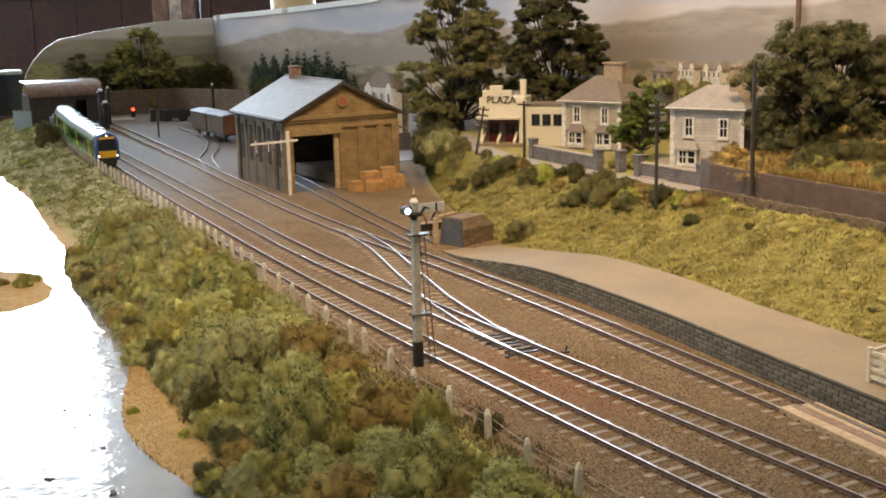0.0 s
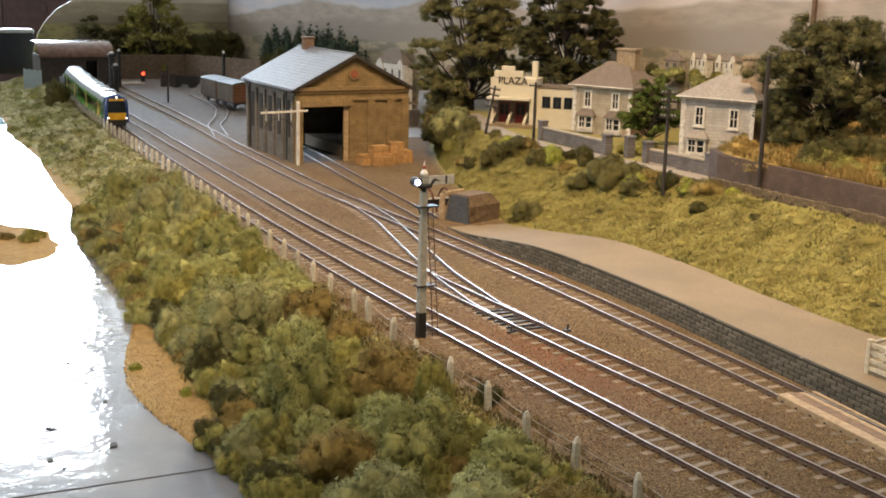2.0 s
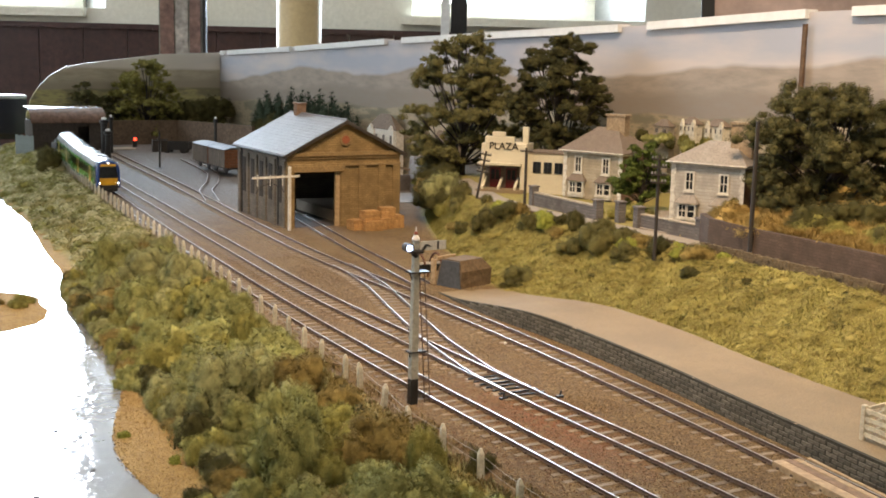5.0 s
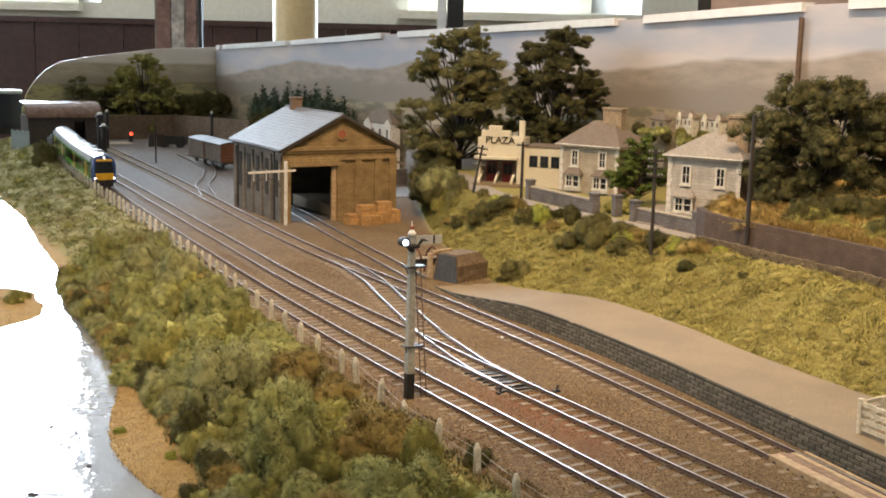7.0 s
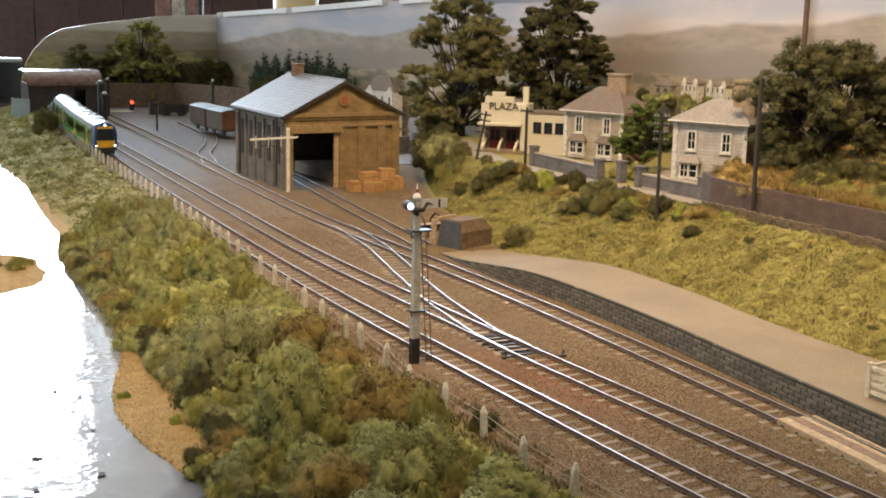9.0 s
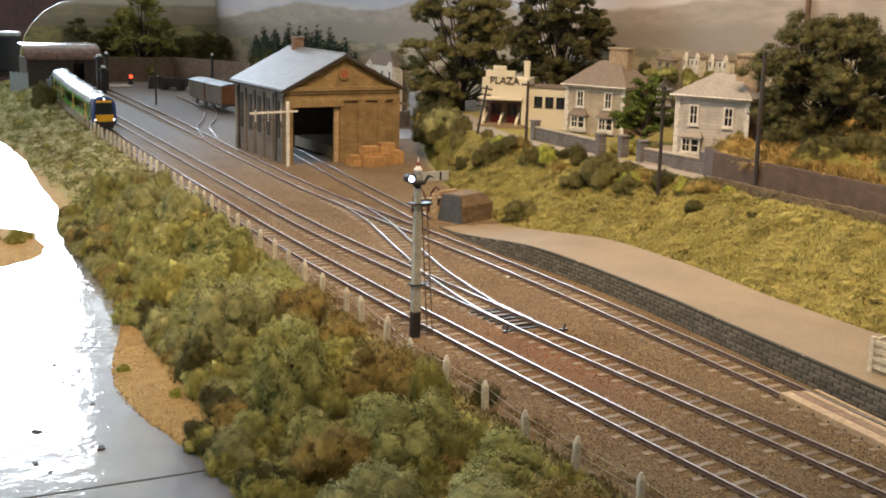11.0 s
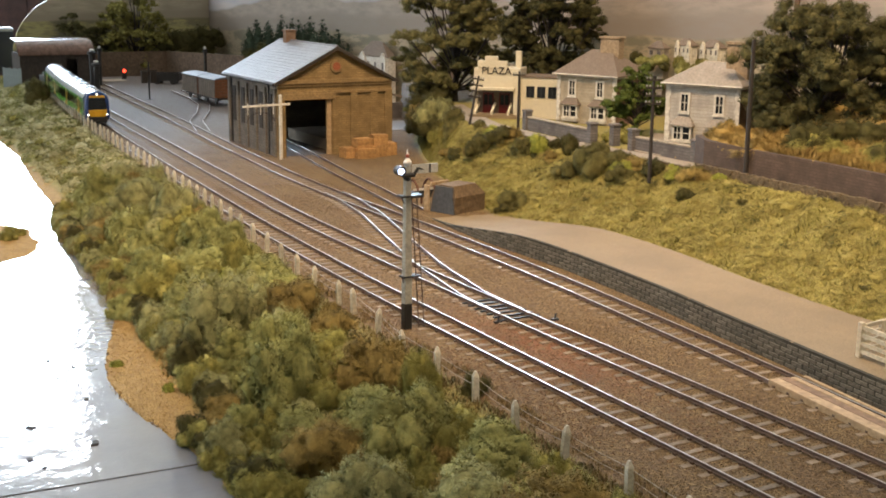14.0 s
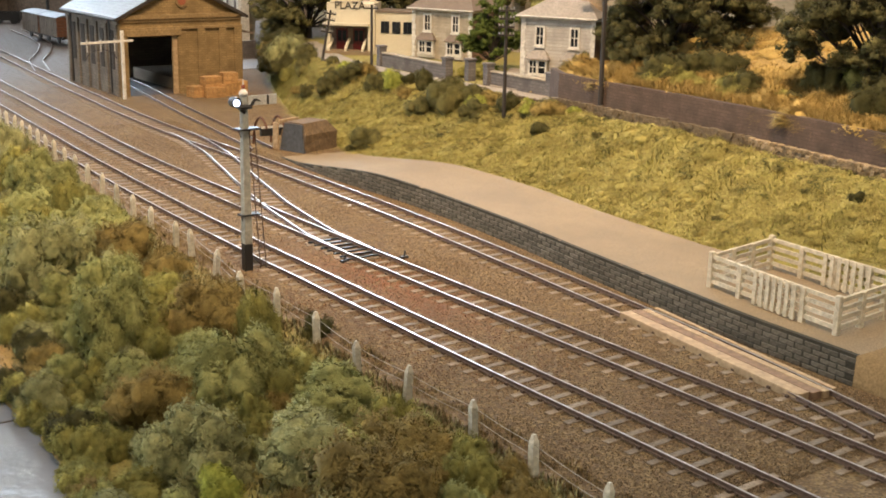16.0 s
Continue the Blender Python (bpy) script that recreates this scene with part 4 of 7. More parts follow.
train_mats = dict(
    green=mat("leaf_green_gloss", (0.09, 0.3, 0.035), (0.08, 0.26, 0.03), grain=80, rough=0.25, bump=0.0),
    dgreen=mat("dark_green_gloss", (0.02, 0.09, 0.04), (0.02, 0.08, 0.035), grain=80, rough=0.3, bump=0.0),
    blue=mat("royal_blue_gloss", (0.025, 0.05, 0.17), (0.02, 0.045, 0.15), grain=80, rough=0.25, bump=0.0),
    yellow=mat("warning_yellow", (0.75, 0.42, 0.02), (0.7, 0.38, 0.02), grain=80, rough=0.35, bump=0.0),
    roof=mat("silver_roof", (0.5, 0.52, 0.54), (0.44, 0.46, 0.48), grain=200, big=40, rough=0.24, bump=0.1, metal=0.3),
    glass=mat("tinted_train_glass", (0.012, 0.014, 0.016), rough=0.08, bump=0.0),
)


def strip(bm, pts, y0, y1, sides=(-1, 1), out=0.0):
    """A band of the body's side through (x, z) points, from y0 to y1."""
    for s in sides:
        a = [bm.verts.new((s * (x + out), y0, z)) for x, z in pts]
        b = [bm.verts.new((s * (x + out), y1, z)) for x, z in pts]
        for i in range(len(pts) - 1):
            bm.faces.new((a[i], a[i + 1], b[i + 1], b[i]))


def build_car(root, y0, cab_first):
    """One carriage from y0 on; the driving cab is at its near or its far end."""
    L = CAR_L
    c0, c1 = (y0 + 20, y0 + L) if cab_first else (y0, y0 + L - 20)
    bm = bmesh.new()
    strip(bm, SIDE[:3], c0, c1)
    part("side_panel", bm, train_mats["green"], root, "bright green side")
    bm = bmesh.new()
    strip(bm, [(15.5, 31), (15.1, 34.5)], c0, c1)
    part("cantrail", bm, train_mats["green"], root)
    bm = bmesh.new()
    strip(bm, [(15.2, 9.4), (15.35, 12.2)], c0, c1, out=0.12)
    part("sole_bar", bm, train_mats["dgreen"], root, "dark green lower edge")
    bm = bmesh.new()
    strip(bm, ROOF, c0, c1)
    bmesh.ops.remove_doubles(bm, verts=bm.verts, dist=0.01)
    part("roof", bm, train_mats["roof"], root, "glossy silver roof", smooth=True)
    bm = bmesh.new()
    box(bm, -15, 15, c0, c1, 9.3, 9.9)
    part("floor_pan", bm, M["black"], root)
    # end wall towards the other car
    ye = c1 if cab_first else c0
    bm = bmesh.new()
    outline = [(-x, z) for x, z in SIDE] + [(-x, z) for x, z in ROOF[1:]] + [(x, z) for x, z in ROOF[-2::-1]] + [(x, z) for x, z in SIDE[::-1]]
    vs = [bm.verts.new((x, ye, z)) for x, z in outline]
    bm.faces.new(vs)
    part("end_wall", bm, M["black"], root)
    # window bands between the doors, doors with yellow edges
    doors = (y0 + 58, y0 + 176) if cab_first else (y0 + L - 58, y0 + L - 176)
    doors = sorted(doors)
    edges = [c0 + (8 if cab_first else 3)] + [v for d in doors for v in (d - 9, d + 9)] + [c1 - (3 if cab_first else 8)]
    for s in (-1, 1):
        for a, b in zip(edges[0::2], edges[1::2]):
            bm = bmesh.new()
            strip(bm, [(15.5, 20), (15.5, 30.6)], a, b, (s,), 0.1)
            part("window_band", bm, train_mats["glass"], root, "dark tinted window band")
        for d in doors:
            bm = bmesh.new()
            for o in (-7.2, 0, 7.2):
                strip(bm, [(15.5, 12.5), (15.5, 33)], d + o - 1.1, d + o + 1.1, (s,), 0.14)
            strip(bm, [(15.5, 12.5), (15.5, 19.5)], d - 7, d + 7, (s,), 0.11)
            door = part("sliding_door", bm, train_mats["yellow"], root, "yellow edged sliding doors")
            bm = bmesh.new()
            for o in (-3.6, 3.6):
                strip(bm, [(15.5, 20), (15.5, 31)], d + o - 2.4, d + o + 2.4, (s,), 0.12)
            part("door_glass", bm, train_mats["glass"], door)
            bm = bmesh.new()
            box(bm, s * 15.3 - 1.2, s * 15.3 + 1.2, d - 7, d + 7, 8.4, 9.2)
            part("footstep", bm, train_mats["roof"], root, "silver door step")
    # roof pods
    for k, (a, b) in enumerate(((0.2, 0.3), (0.44, 0.5), (0.62, 0.72), (0.84, 0.9))):
        bm = bmesh.new()
        box(bm, -6.5, 6.5, y0 + L * a, y0 + L * b, 44, 46.6)
        bevelled(part("roof_pod", bm, train_mats["roof"], root), 0.5)
    # underframe and bogies
    bm = bmesh.new()
    for a, b in ((0.32, 0.42), (0.45, 0.56), (0.6, 0.7)):
        box(bm, -12, 12, y0 + L * a, y0 + L * b, 4.6, 9.4)
    box(bm, -12.6, 12.6, y0 + 18, y0 + L - 18, 5.4, 9.35)
    part("underframe", bm, M["black"], root, "black equipment boxes")
    for f in (0.15, 0.85):
        bm = bmesh.new()
        yc = y0 + L * f
        for s in (-1, 1):
            box(bm, s * 10.5 - 0.8, s * 10.5 + 0.8, yc - 19, yc + 19, 5.2, 8.6)
        box(bm, -9, 9, yc - 5, yc + 5, 5, 9.3)
        bog = part("bogie", bm, M["black"], root)
        for o in (-13, 13):
            for s in (-1, 1):
                bm = bmesh.new()
                tube(bm, (s * 7.5, yc + o, 9.0), (s * 9.1, yc + o, 9.0), 6.0, n=18)
                part("wheel", bm, M["rail"], bog)
    # cab
    yf, sg = (y0, 1) if cab_first else (y0 + L, -1)

    def ring(back, squeeze, top):
        out = []
        for x, z in outline:
            zz = z if z < 22 else 22 + (z - 22) * top
            out.append((x * squeeze, yf + sg * (back + max(0, z - 20) * 0.16 * (1 if back < 18 else 0)), zz))
        return out
    rings = [ring(0, 0.86, 0.9), ring(2.2, 0.955, 0.955), ring(7, 0.99, 0.985), ring(20, 1.0, 1.0)]
    bm = bmesh.new()
    vr = [[bm.verts.new(v) for v in r] for r in rings]
    k = len(outline)
    for a, b in zip(vr, vr[1:]):
        for i in range(k - 1):
            bm.faces.new((a[i], a[i + 1], b[i + 1], b[i]))
    bm.faces.new(vr[0])
    cab = part("cab", bm, train_mats["blue"], root, "rounded blue cab with yellow front", smooth=False)

    def face_panel(name, x0, x1, z0, z1, material, label, out=0.25, x0t=None):
        bm = bmesh.new()
        x0t = x0 if x0t is None else x0t
        pts = []
        for j in range(5):
            z = z0 + (z1 - z0) * j / 4
            w = x0 + (x0t - x0) * j / 4
            y = yf + sg * (max(0, z - 20) * 0.178 - out)
            pts.append([bm.verts.new((-w + 2 * w * i / 6, y + sg * 0.5 * abs(i - 3) ** 2 / 9, z)) for i in range(7)])
        for a, b in zip(pts, pts[1:]):
            for i in range(6):
                bm.faces.new((a[i], a[i + 1], b[i + 1], b[i]))
        return part(name, bm, material, cab, label)
    face_panel("windscreen", 11.4, 0, 22.4, 36.6, train_mats["glass"], "dark tinted windscreen", 0.5, 10.6)
    face_panel("lower_panel", 9.6, 0, 13.2, 22.0, train_mats["yellow"], "yellow lower panel", 0.5, 11.4)
    face_panel("upper_panel", 10.6, 0, 36.9, 39.6, train_mats["yellow"], "yellow strip over the windscreen", 0.5, 9.4)
    face_panel("nose_skirt", 13.0, 0, 9.6, 13.0, M["black"], "black nose skirt", 0.45, 12.9)
    lamp = glow("headlamp_glow", (1.0, 0.9, 0.72), 6.0)
    for x, z in ((-11.6, 15.6), (11.6, 15.6), (0, 41.2)):
        bm = bmesh.new()
        tube(bm, (x, yf + sg * (max(0, z - 20) * 0.16 - 0.9), z), (x, yf + sg * 3, z), 0.95, n=10)
        part("headlamp", bm, lamp if cab_first else M["glass"], cab, "lit headlamp")
    bm = bmesh.new()
    box(bm, -11, 11, min(yf, yf + sg * 16) + 0.6, max(yf, yf + sg * 16), 5.0, 9.6)
    tube(bm, (0, yf - sg * 2.5, 7), (0, yf + sg * 2, 7), 1.4, n=8)
    part("coupler_skirt", bm, M["black"], root, "black coupler and skirt")
    for s in (-1, 1):
        bm = bmesh.new()
        strip(bm, [(15.45, 18.5), (15.4, 31)], *sorted((yf + sg * 11, yf + sg * 16)), (s,), 0.14)
        part("cab_side_window", bm, train_mats["glass"], cab)


def build_train():
    y0 = 1560
    for i in range(2):
        a = y0 + i * (CAR_L + 4)
        x0, x1 = main_line(a + 40), main_line(a + CAR_L - 40)
        slope = (x1 - x0) / (CAR_L - 80)
        turn = -math.degrees(math.atan(slope))
        root = thing("diesel_railcar", x0 - slope * 40, a, -0.65, turn, "green and silver two-car diesel unit, leading car with lit headlamps" if i == 0 else "green and silver trailing car of the diesel unit", "train", "railcar unit")
        build_car(root, 0, i == 0)
        if i == 0:
            bm = bmesh.new()
            box(bm, -10, 10, CAR_L, CAR_L + 4, 11, 42)
            part("gangway", bm, M["black"], root, "black rubber gangway")


build_train()


# ---- covered goods vans on the far siding ----
def build_van(x, y, turn):
    root = thing("goods_van", x, y, 0, turn, "weathered grey goods van with rusty brown end", "wagon", "goods vans")
    root.matrix_world = root.matrix_world @ Matrix.Diagonal((1.25, 1, 1.12, 1))
    body = mat("van_grey", (0.2, 0.17, 0.14), (0.15, 0.125, 0.105), grain=300)
    end = mat("rust_brown_boards", (0.2, 0.085, 0.04), (0.15, 0.065, 0.03), grain=300)
    bm = bmesh.new()
    box(bm, -14, 14, 0.5, 67.5, 12, 36)
    part("body", bm, body, root)
    for s in (-1, 1):
        for k in range(8):
            bm = bmesh.new()
            box(bm, s * 14 - 0.7, s * 14 + 0.7, 2 + k * 9, 3.4 + k * 9, 12, 36)
            part("stanchion", bm, body, root)
    for y0 in (0, 67.5):
        for k in range(6):
            bm = bmesh.new()
            box(bm, -14, 14, y0, y0 + 0.5, 12 + k * 4, 15.7 + k * 4)
            part("end_board", bm, end, root, "rusty brown end board")
    bm = bmesh.new()
    arc = [(-15, 35.8), (-12, 37), (-6, 38.4), (0, 38.9), (6, 38.4), (12, 37), (15, 35.8)]
    ring = [(x_, z_) for x_, z_ in arc] + [(x_, z_ - 0.9) for x_, z_ in arc[::-1]]
    a = [bm.verts.new((x_, -1, z_)) for x_, z_ in ring]
    b = [bm.verts.new((x_, 69, z_)) for x_, z_ in ring]
    for i in range(len(ring)):
        bm.faces.new((a[i], a[(i + 1) % len(ring)], b[(i + 1) % len(ring)], b[i]))
    bm.faces.new(a[::-1])
    bm.faces.new(b)
    part("roof", bm, mat("pale_van_roof", (0.3, 0.33, 0.37), (0.24, 0.265, 0.3), grain=200, rough=0.6), root, "pale curved roof")
    bm = bmesh.new()
    box(bm, -11, 11, 0, 68, 9.5, 12)
    for y0 in (-4, 68):
        for s in (-8, 8):
            tube(bm, (s, y0, 10.5), (s, y0 + 4, 10.5), 1.2, n=6)
    part("chassis", bm, M["black"], root)
    for yc in (14, 54):
        for s in (-1, 1):
            bm = bmesh.new()
            tube(bm, (s * 7.4, yc, 9), (s * 9, yc, 9), 6, n=16)
            part("wheel", bm, M["black"], root)


build_van(605, 1722, 2)
build_van(603, 1797, 1)


# ---- houses ----
def sash(root, x, z, w, h, y=0.0, depth=1.2, side=0, cols=2, rows=2):
    """A white sash window on the front (y) of a wall; parts hang on the window frame."""
    bm = bmesh.new()
    for a, b, c, d in ((x - w / 2 - 1.6, x - w / 2, z - 1.4, z + h + 1.6), (x + w / 2, x + w / 2 + 1.6, z - 1.4, z + h + 1.6), (x - w / 2, x + w / 2, z + h, z + h + 1.6), (x - w / 2, x + w / 2, z - 1.4, z)):
        box(bm, a, b, y - depth, y, c, d)
    for k in range(1, cols):
        xx = x - w / 2 + w * k / cols
        box(bm, xx - 0.35, xx + 0.35, y - 0.8, y, z, z + h)
    for k in range(1, rows):
        zz = z + h * k / rows
        box(bm, x - w / 2, x + w / 2, y - 0.75, y, zz - 0.35, zz + 0.35)
    win = part("window", bm, M["white"], root, "white sash window")
    bm = bmesh.new()
    box(bm, x - w / 2, x + w / 2, y - 0.35, y - 0.05, z, z + h)
    part("pane", bm, M["glass"], win)
    bm = bmesh.new()
    box(bm, x - w / 2 - 2.2, x + w / 2 + 2.2, y - 2.2, y, z - 2.8, z - 1.5)
    part("sill", bm, M["white"], win)
    return win


def bay(root, x, z, w, h, hood):
    """A shallow bay window with a sloped hood."""
    bm = bmesh.new()
    box(bm, x - w / 2 - 0.8, x + w / 2 + 0.8, -4.4, 0, z - 5, z - 0.8)
    b = part("bay", bm, M["white"], root, "white bay window with slate hood")
    sash(b, x - w / 4, z, w / 2 - 2.2, h, -3.0, 1.2, cols=2, rows=2)
    sash(b, x + w / 4, z, w / 2 - 2.2, h, -3.0, 1.2, cols=1, rows=2)
    bm = bmesh.new()
    box(bm, x - w / 2, x + w / 2, -3.0, 0, z - 0.8, z + h + 0.6)
    part("bay_core", bm, M["white"], b)
    bm = bmesh.new()
    z1 = z + h + 2.2
    lo = [(-w / 2 - 2.4, -6), (w / 2 + 2.4, -6), (w / 2 + 2.4, 0), (-w / 2 - 2.4, 0)]
    hi = [(-w / 2 + 3, -0.6), (w / 2 - 3, -0.6), (w / 2 - 3, 0), (-w / 2 + 3, 0)]
    a = [bm.verts.new((x + p, q, z1)) for p, q in lo]
    c = [bm.verts.new((x + p, q, z1 + 7)) for p, q in hi]
    d = [bm.verts.new((x + p, q, z1 - 0.9)) for p, q in lo]
    for i in range(4):
        bm.faces.new((a[i], a[(i + 1) % 4], c[(i + 1) % 4], c[i]))
        bm.faces.new((d[i], d[(i + 1) % 4], a[(i + 1) % 4], a[i]))
    bm.faces.new(c)
    bm.faces.new(d[::-1])
    part("hood", bm, hood, b)


def hip_roof(bm, W, D, z, rise, over=4, ridge=0.35):
    lo = [(-over, -over), (W + over, -over), (W + over, D + over), (-over, D + over)]
    r0, r1 = (W * (0.5 - ridge / 2), D / 2), (W * (0.5 + ridge / 2), D / 2)
    a = [bm.verts.new((x, y, z)) for x, y in lo]
    b = [bm.verts.new((x, y, z - 1.2)) for x, y in lo]
    p, q = bm.verts.new((*r0, z + rise)), bm.verts.new((*r1, z + rise))
    bm.faces.new((a[0], a[1], q, p))
    bm.faces.new((a[1], a[2], q))
    bm.faces.new((a[2], a[3], p, q))
    bm.faces.new((a[3], a[0], p))
    for i in range(4):
        bm.faces.new((b[i], b[(i + 1) % 4], a[(i + 1) % 4], a[i]))
    bm.faces.new(b[::-1])


def house(x, y, z, turn, W, D, H, front, side, roof, rise, label, chimney):
    root = thing("house", x, y, z, turn, label, "house", "roadside houses")
    bm = bmesh.new()
    box(bm, 0, W, 0, 3, -8, H)
    part("front_wall", bm, front, root)
    for a in (0, W - 3):
        bm = bmesh.new()
        box(bm, a, a + 3, 3, D - 3, -8, H)
        part("side_wall", bm, side, root, "brown brick side wall")
    bm = bmesh.new()
    box(bm, 0, W, D - 3, D, -8, H)
    part("rear_wall", bm, side, root)
    for a in (-0.6, W - 3.4):
        for k in range(9):
            bm = bmesh.new()
            w = 4.6 if k % 2 else 3.6
            box(bm, a if a < 0 else a + 4.6 - w, a + w if a < 0 else a + 4.6, -0.7, 0, k * H / 9 + 0.15, (k + 1) * H / 9 - 0.15)
            part("quoin", bm, M["white"], root, "pale corner stone")
    bm = bmesh.new()
    box(bm, -1.2, W + 1.2, -1.4, D + 1.2, H - 3.2, H - 0.4)
    part("cornice", bm, M["white"], root, "white eaves board")
    bm = bmesh.new()
    hip_roof(bm, W, D, H, rise)
    part("roof", bm, roof, root, "hipped slate roof")
    bm = bmesh.new()
    tube(bm, (-4.4, -4.6, H - 0.9), (W + 4.4, -4.6, H - 0.9), 0.8, n=6)
    part("gutter", bm, M["white"], root)
    cx, cy, cw, ch = chimney
    bm = bmesh.new()
    box(bm, cx - cw / 2, cx + cw / 2, cy - 5, cy + 5, H + 2, H + ch)
    box(bm, cx - cw / 2 - 1.2, cx + cw / 2 + 1.2, cy - 6.2, cy + 6.2, H + ch, H + ch + 2.2)
    part("chimney", bm, mat("tan_chimney_stone", (0.4, 0.3, 0.19), (0.32, 0.235, 0.145), grain=400, big=120), root, "broad tan stone chimney stack")
    for fx in (0.26, 0.74):
        sash(root, W * fx, H * 0.56, 6.4, 14.5)
        bay(root, W * fx, H * 0.12, 17, 10.5, roof)
    return root


house(738, 1064, 44, -68, 70, 58, 50, M["stone_house"], M["brick_side"], M["roof_brown"], 24, "two-storey stone house with hipped brown roof", (46, 30, 22, 36))
house(709, 852, 46, -66, 68, 56, 56, M["stone_grey"], M["brick_side"], mat("pale_slate", (0.36, 0.315, 0.27), (0.3, 0.26, 0.22), grain=500, big=120, rough=0.7), 18, "two-storey pale grey house with hipped slate roof", (56, 24, 20, 34))


# ---- small cinema ----
def build_cinema():
    root = thing("cinema", 717, 1106, 50, 0, "cream rendered cinema with stepped parapet and red doors", "cinema")
    m = Matrix.Rotation(math.radians(-44), 4, "Z")
    W, H = 50, 45

    def bit(name, x0, x1, y0, y1, z0, z1, material, label="", parent=None, rot=m, edge=0.0):
        bm = bmesh.new()
        box(bm, x0, x1, y0, y1, z0, z1, rot)
        ob = part(name, bm, material, parent or root, label)
        return bevelled(ob, edge) if edge else ob
    bit("front_wall", -W, 0, 0, 40, 22, H, M["cream"], edge=0.4)
    bit("parapet_block", -W + 4, -14, -0.6, 6, H, H + 8, M["cream"], "stepped parapet", edge=0.4)
    bit("parapet_top", -W + 12, -24, -0.6, 5, H + 8, H + 13, M["cream"], edge=0.4)
    bit("corner_pier", -6, 1.5, -1.5, 6, -12, H - 2, M["cream"], edge=0.4)
    bit("corner_pier", -W, -W + 4, -1.5, 6, -12, 26, M["cream"], edge=0.4)
    bit("canopy", -W - 2, -4, -9, 0, 22, 25, M["cream"], "thin cream canopy", edge=0.4)
    bit("inner_wall", -W, -4, 12, 14, -8, 22, M["roof_brown"])
    red = mat("dark_red_doors", (0.16, 0.012, 0.012), (0.12, 0.01, 0.01), rough=0.35)
    for k in range(2):
        x = -W + 14 + k * 18
        d = bit("door", x - 6, x + 6, 10.6, 12, -4, 18, red, "dark red double door")
        bit("door_glass", x - 4.6, x - 0.5, 10.3, 10.6, 5, 16, M["glass"], parent=d)
        bit("door_glass", x + 0.5, x + 4.6, 10.3, 10.6, 5, 16, M["glass"], parent=d)
    bit("forecourt", -W - 2, 0, -14, 14, -14, -4, M["plat"], "sandy forecourt steps")
    for k in range(3):
        x = -W + 4 + k * 18
        bm = bmesh.new()
        vs = box(bm, x - 1.3, x + 1.3, -9, 10, -4, -1)
        for v in vs:
            if v.co.y > 0:
                v.co.z += 9
            v.co = m @ v.co
        part("step_wall", bm, M["cream"], root, "sloping cream step wall")
    # low wing with three dark windows
    mw = Matrix.Rotation(math.radians(-50), 4, "Z")
    bit("wing_wall", 0.4, 46, 4, 7, -12, 36, M["cream"], rot=mw)
    bit("wing_roof", 0, 47, 3, 40, 36, 38, M["roof_brown"], "flat brown roof", rot=mw)
    bit("wing_end", 43, 46, 7, 40, -12, 36, M["cream"], rot=mw)
    for k in range(3):
        x = 7 + k * 12.2
        w = bit("wing_window", x, x + 9, 3.2, 4.2, 15, 27, M["glass"], "dark metal window", rot=mw)
        bit("wing_mullion", x + 4.3, x + 4.7, 3.0, 3.25, 15, 27, M["black"], parent=w, rot=mw)
    bit("chimney", -8, -2, 18, 24, H, H + 18, M["cream"], "short cream chimney")
    cu = bpy.data.curves.new("sign_text", "FONT")
    cu.body, cu.size, cu.extrude, cu.align_x = "PLAZA", 11 * U, 0.35 * U, "CENTER"
    tmp = new("sign_text", cu)
    me = bpy.data.meshes.new_from_object(tmp.evaluated_get(bpy.context.evaluated_depsgraph_get()))
    bpy.data.objects.remove(tmp)
    me.materials.append(M["dark"])
    sign = new("sign_lettering", me)
    sign.parent = root
    sign.matrix_local = Matrix.Translation(m @ Vector((-25 * U, -0.75 * U, (H - 6) * U))) @ m @ pose(0, 0, 0, 90, 0, 0)
    tagged(sign, "dark raised sign letters")


build_cinema()


# ---- road, pavement walls and gate piers ----
def ribbon(name, y0, y1, xa, xb, z, material, label, category, lift=0.35, kind="structure"):
    bm = bmesh.new()
    rows, n = [], int((y1 - y0) / 8)
    for k in range(n + 1):
        y = y0 + (y1 - y0) * k / n
        rows.append([bm.verts.new((xa(y) + (xb(y) - xa(y)) * i / 6, y, z + lift)) for i in range(7)])
    for a, b in zip(rows, rows[1:]):
        for i in range(6):
            bm.faces.new((a[i], a[i + 1], b[i + 1], b[i]))
    return tagged(part(name, bm, material), label, category, kind=kind)


def wall_back(y):
    return road_edge(y) + 8 + 22 * step(700, 765, y)


ribbon("road", 120, 1245, lambda y: road_edge(y) + 1.5, wall_back, ROAD_Z, M["road"], "dusty pale village road", "road", 0.8)
bm = bmesh.new()
extrude_poly(bm, [(664, 838), (700, 870), (760, 930), (770, 905), (712, 856), (668, 806)], ROAD_Z + 0.4, ROAD_Z + 1.9)
tagged(part("driveway", bm, M["road"]), "dusty drive between the two houses", "driveway", kind="structure")


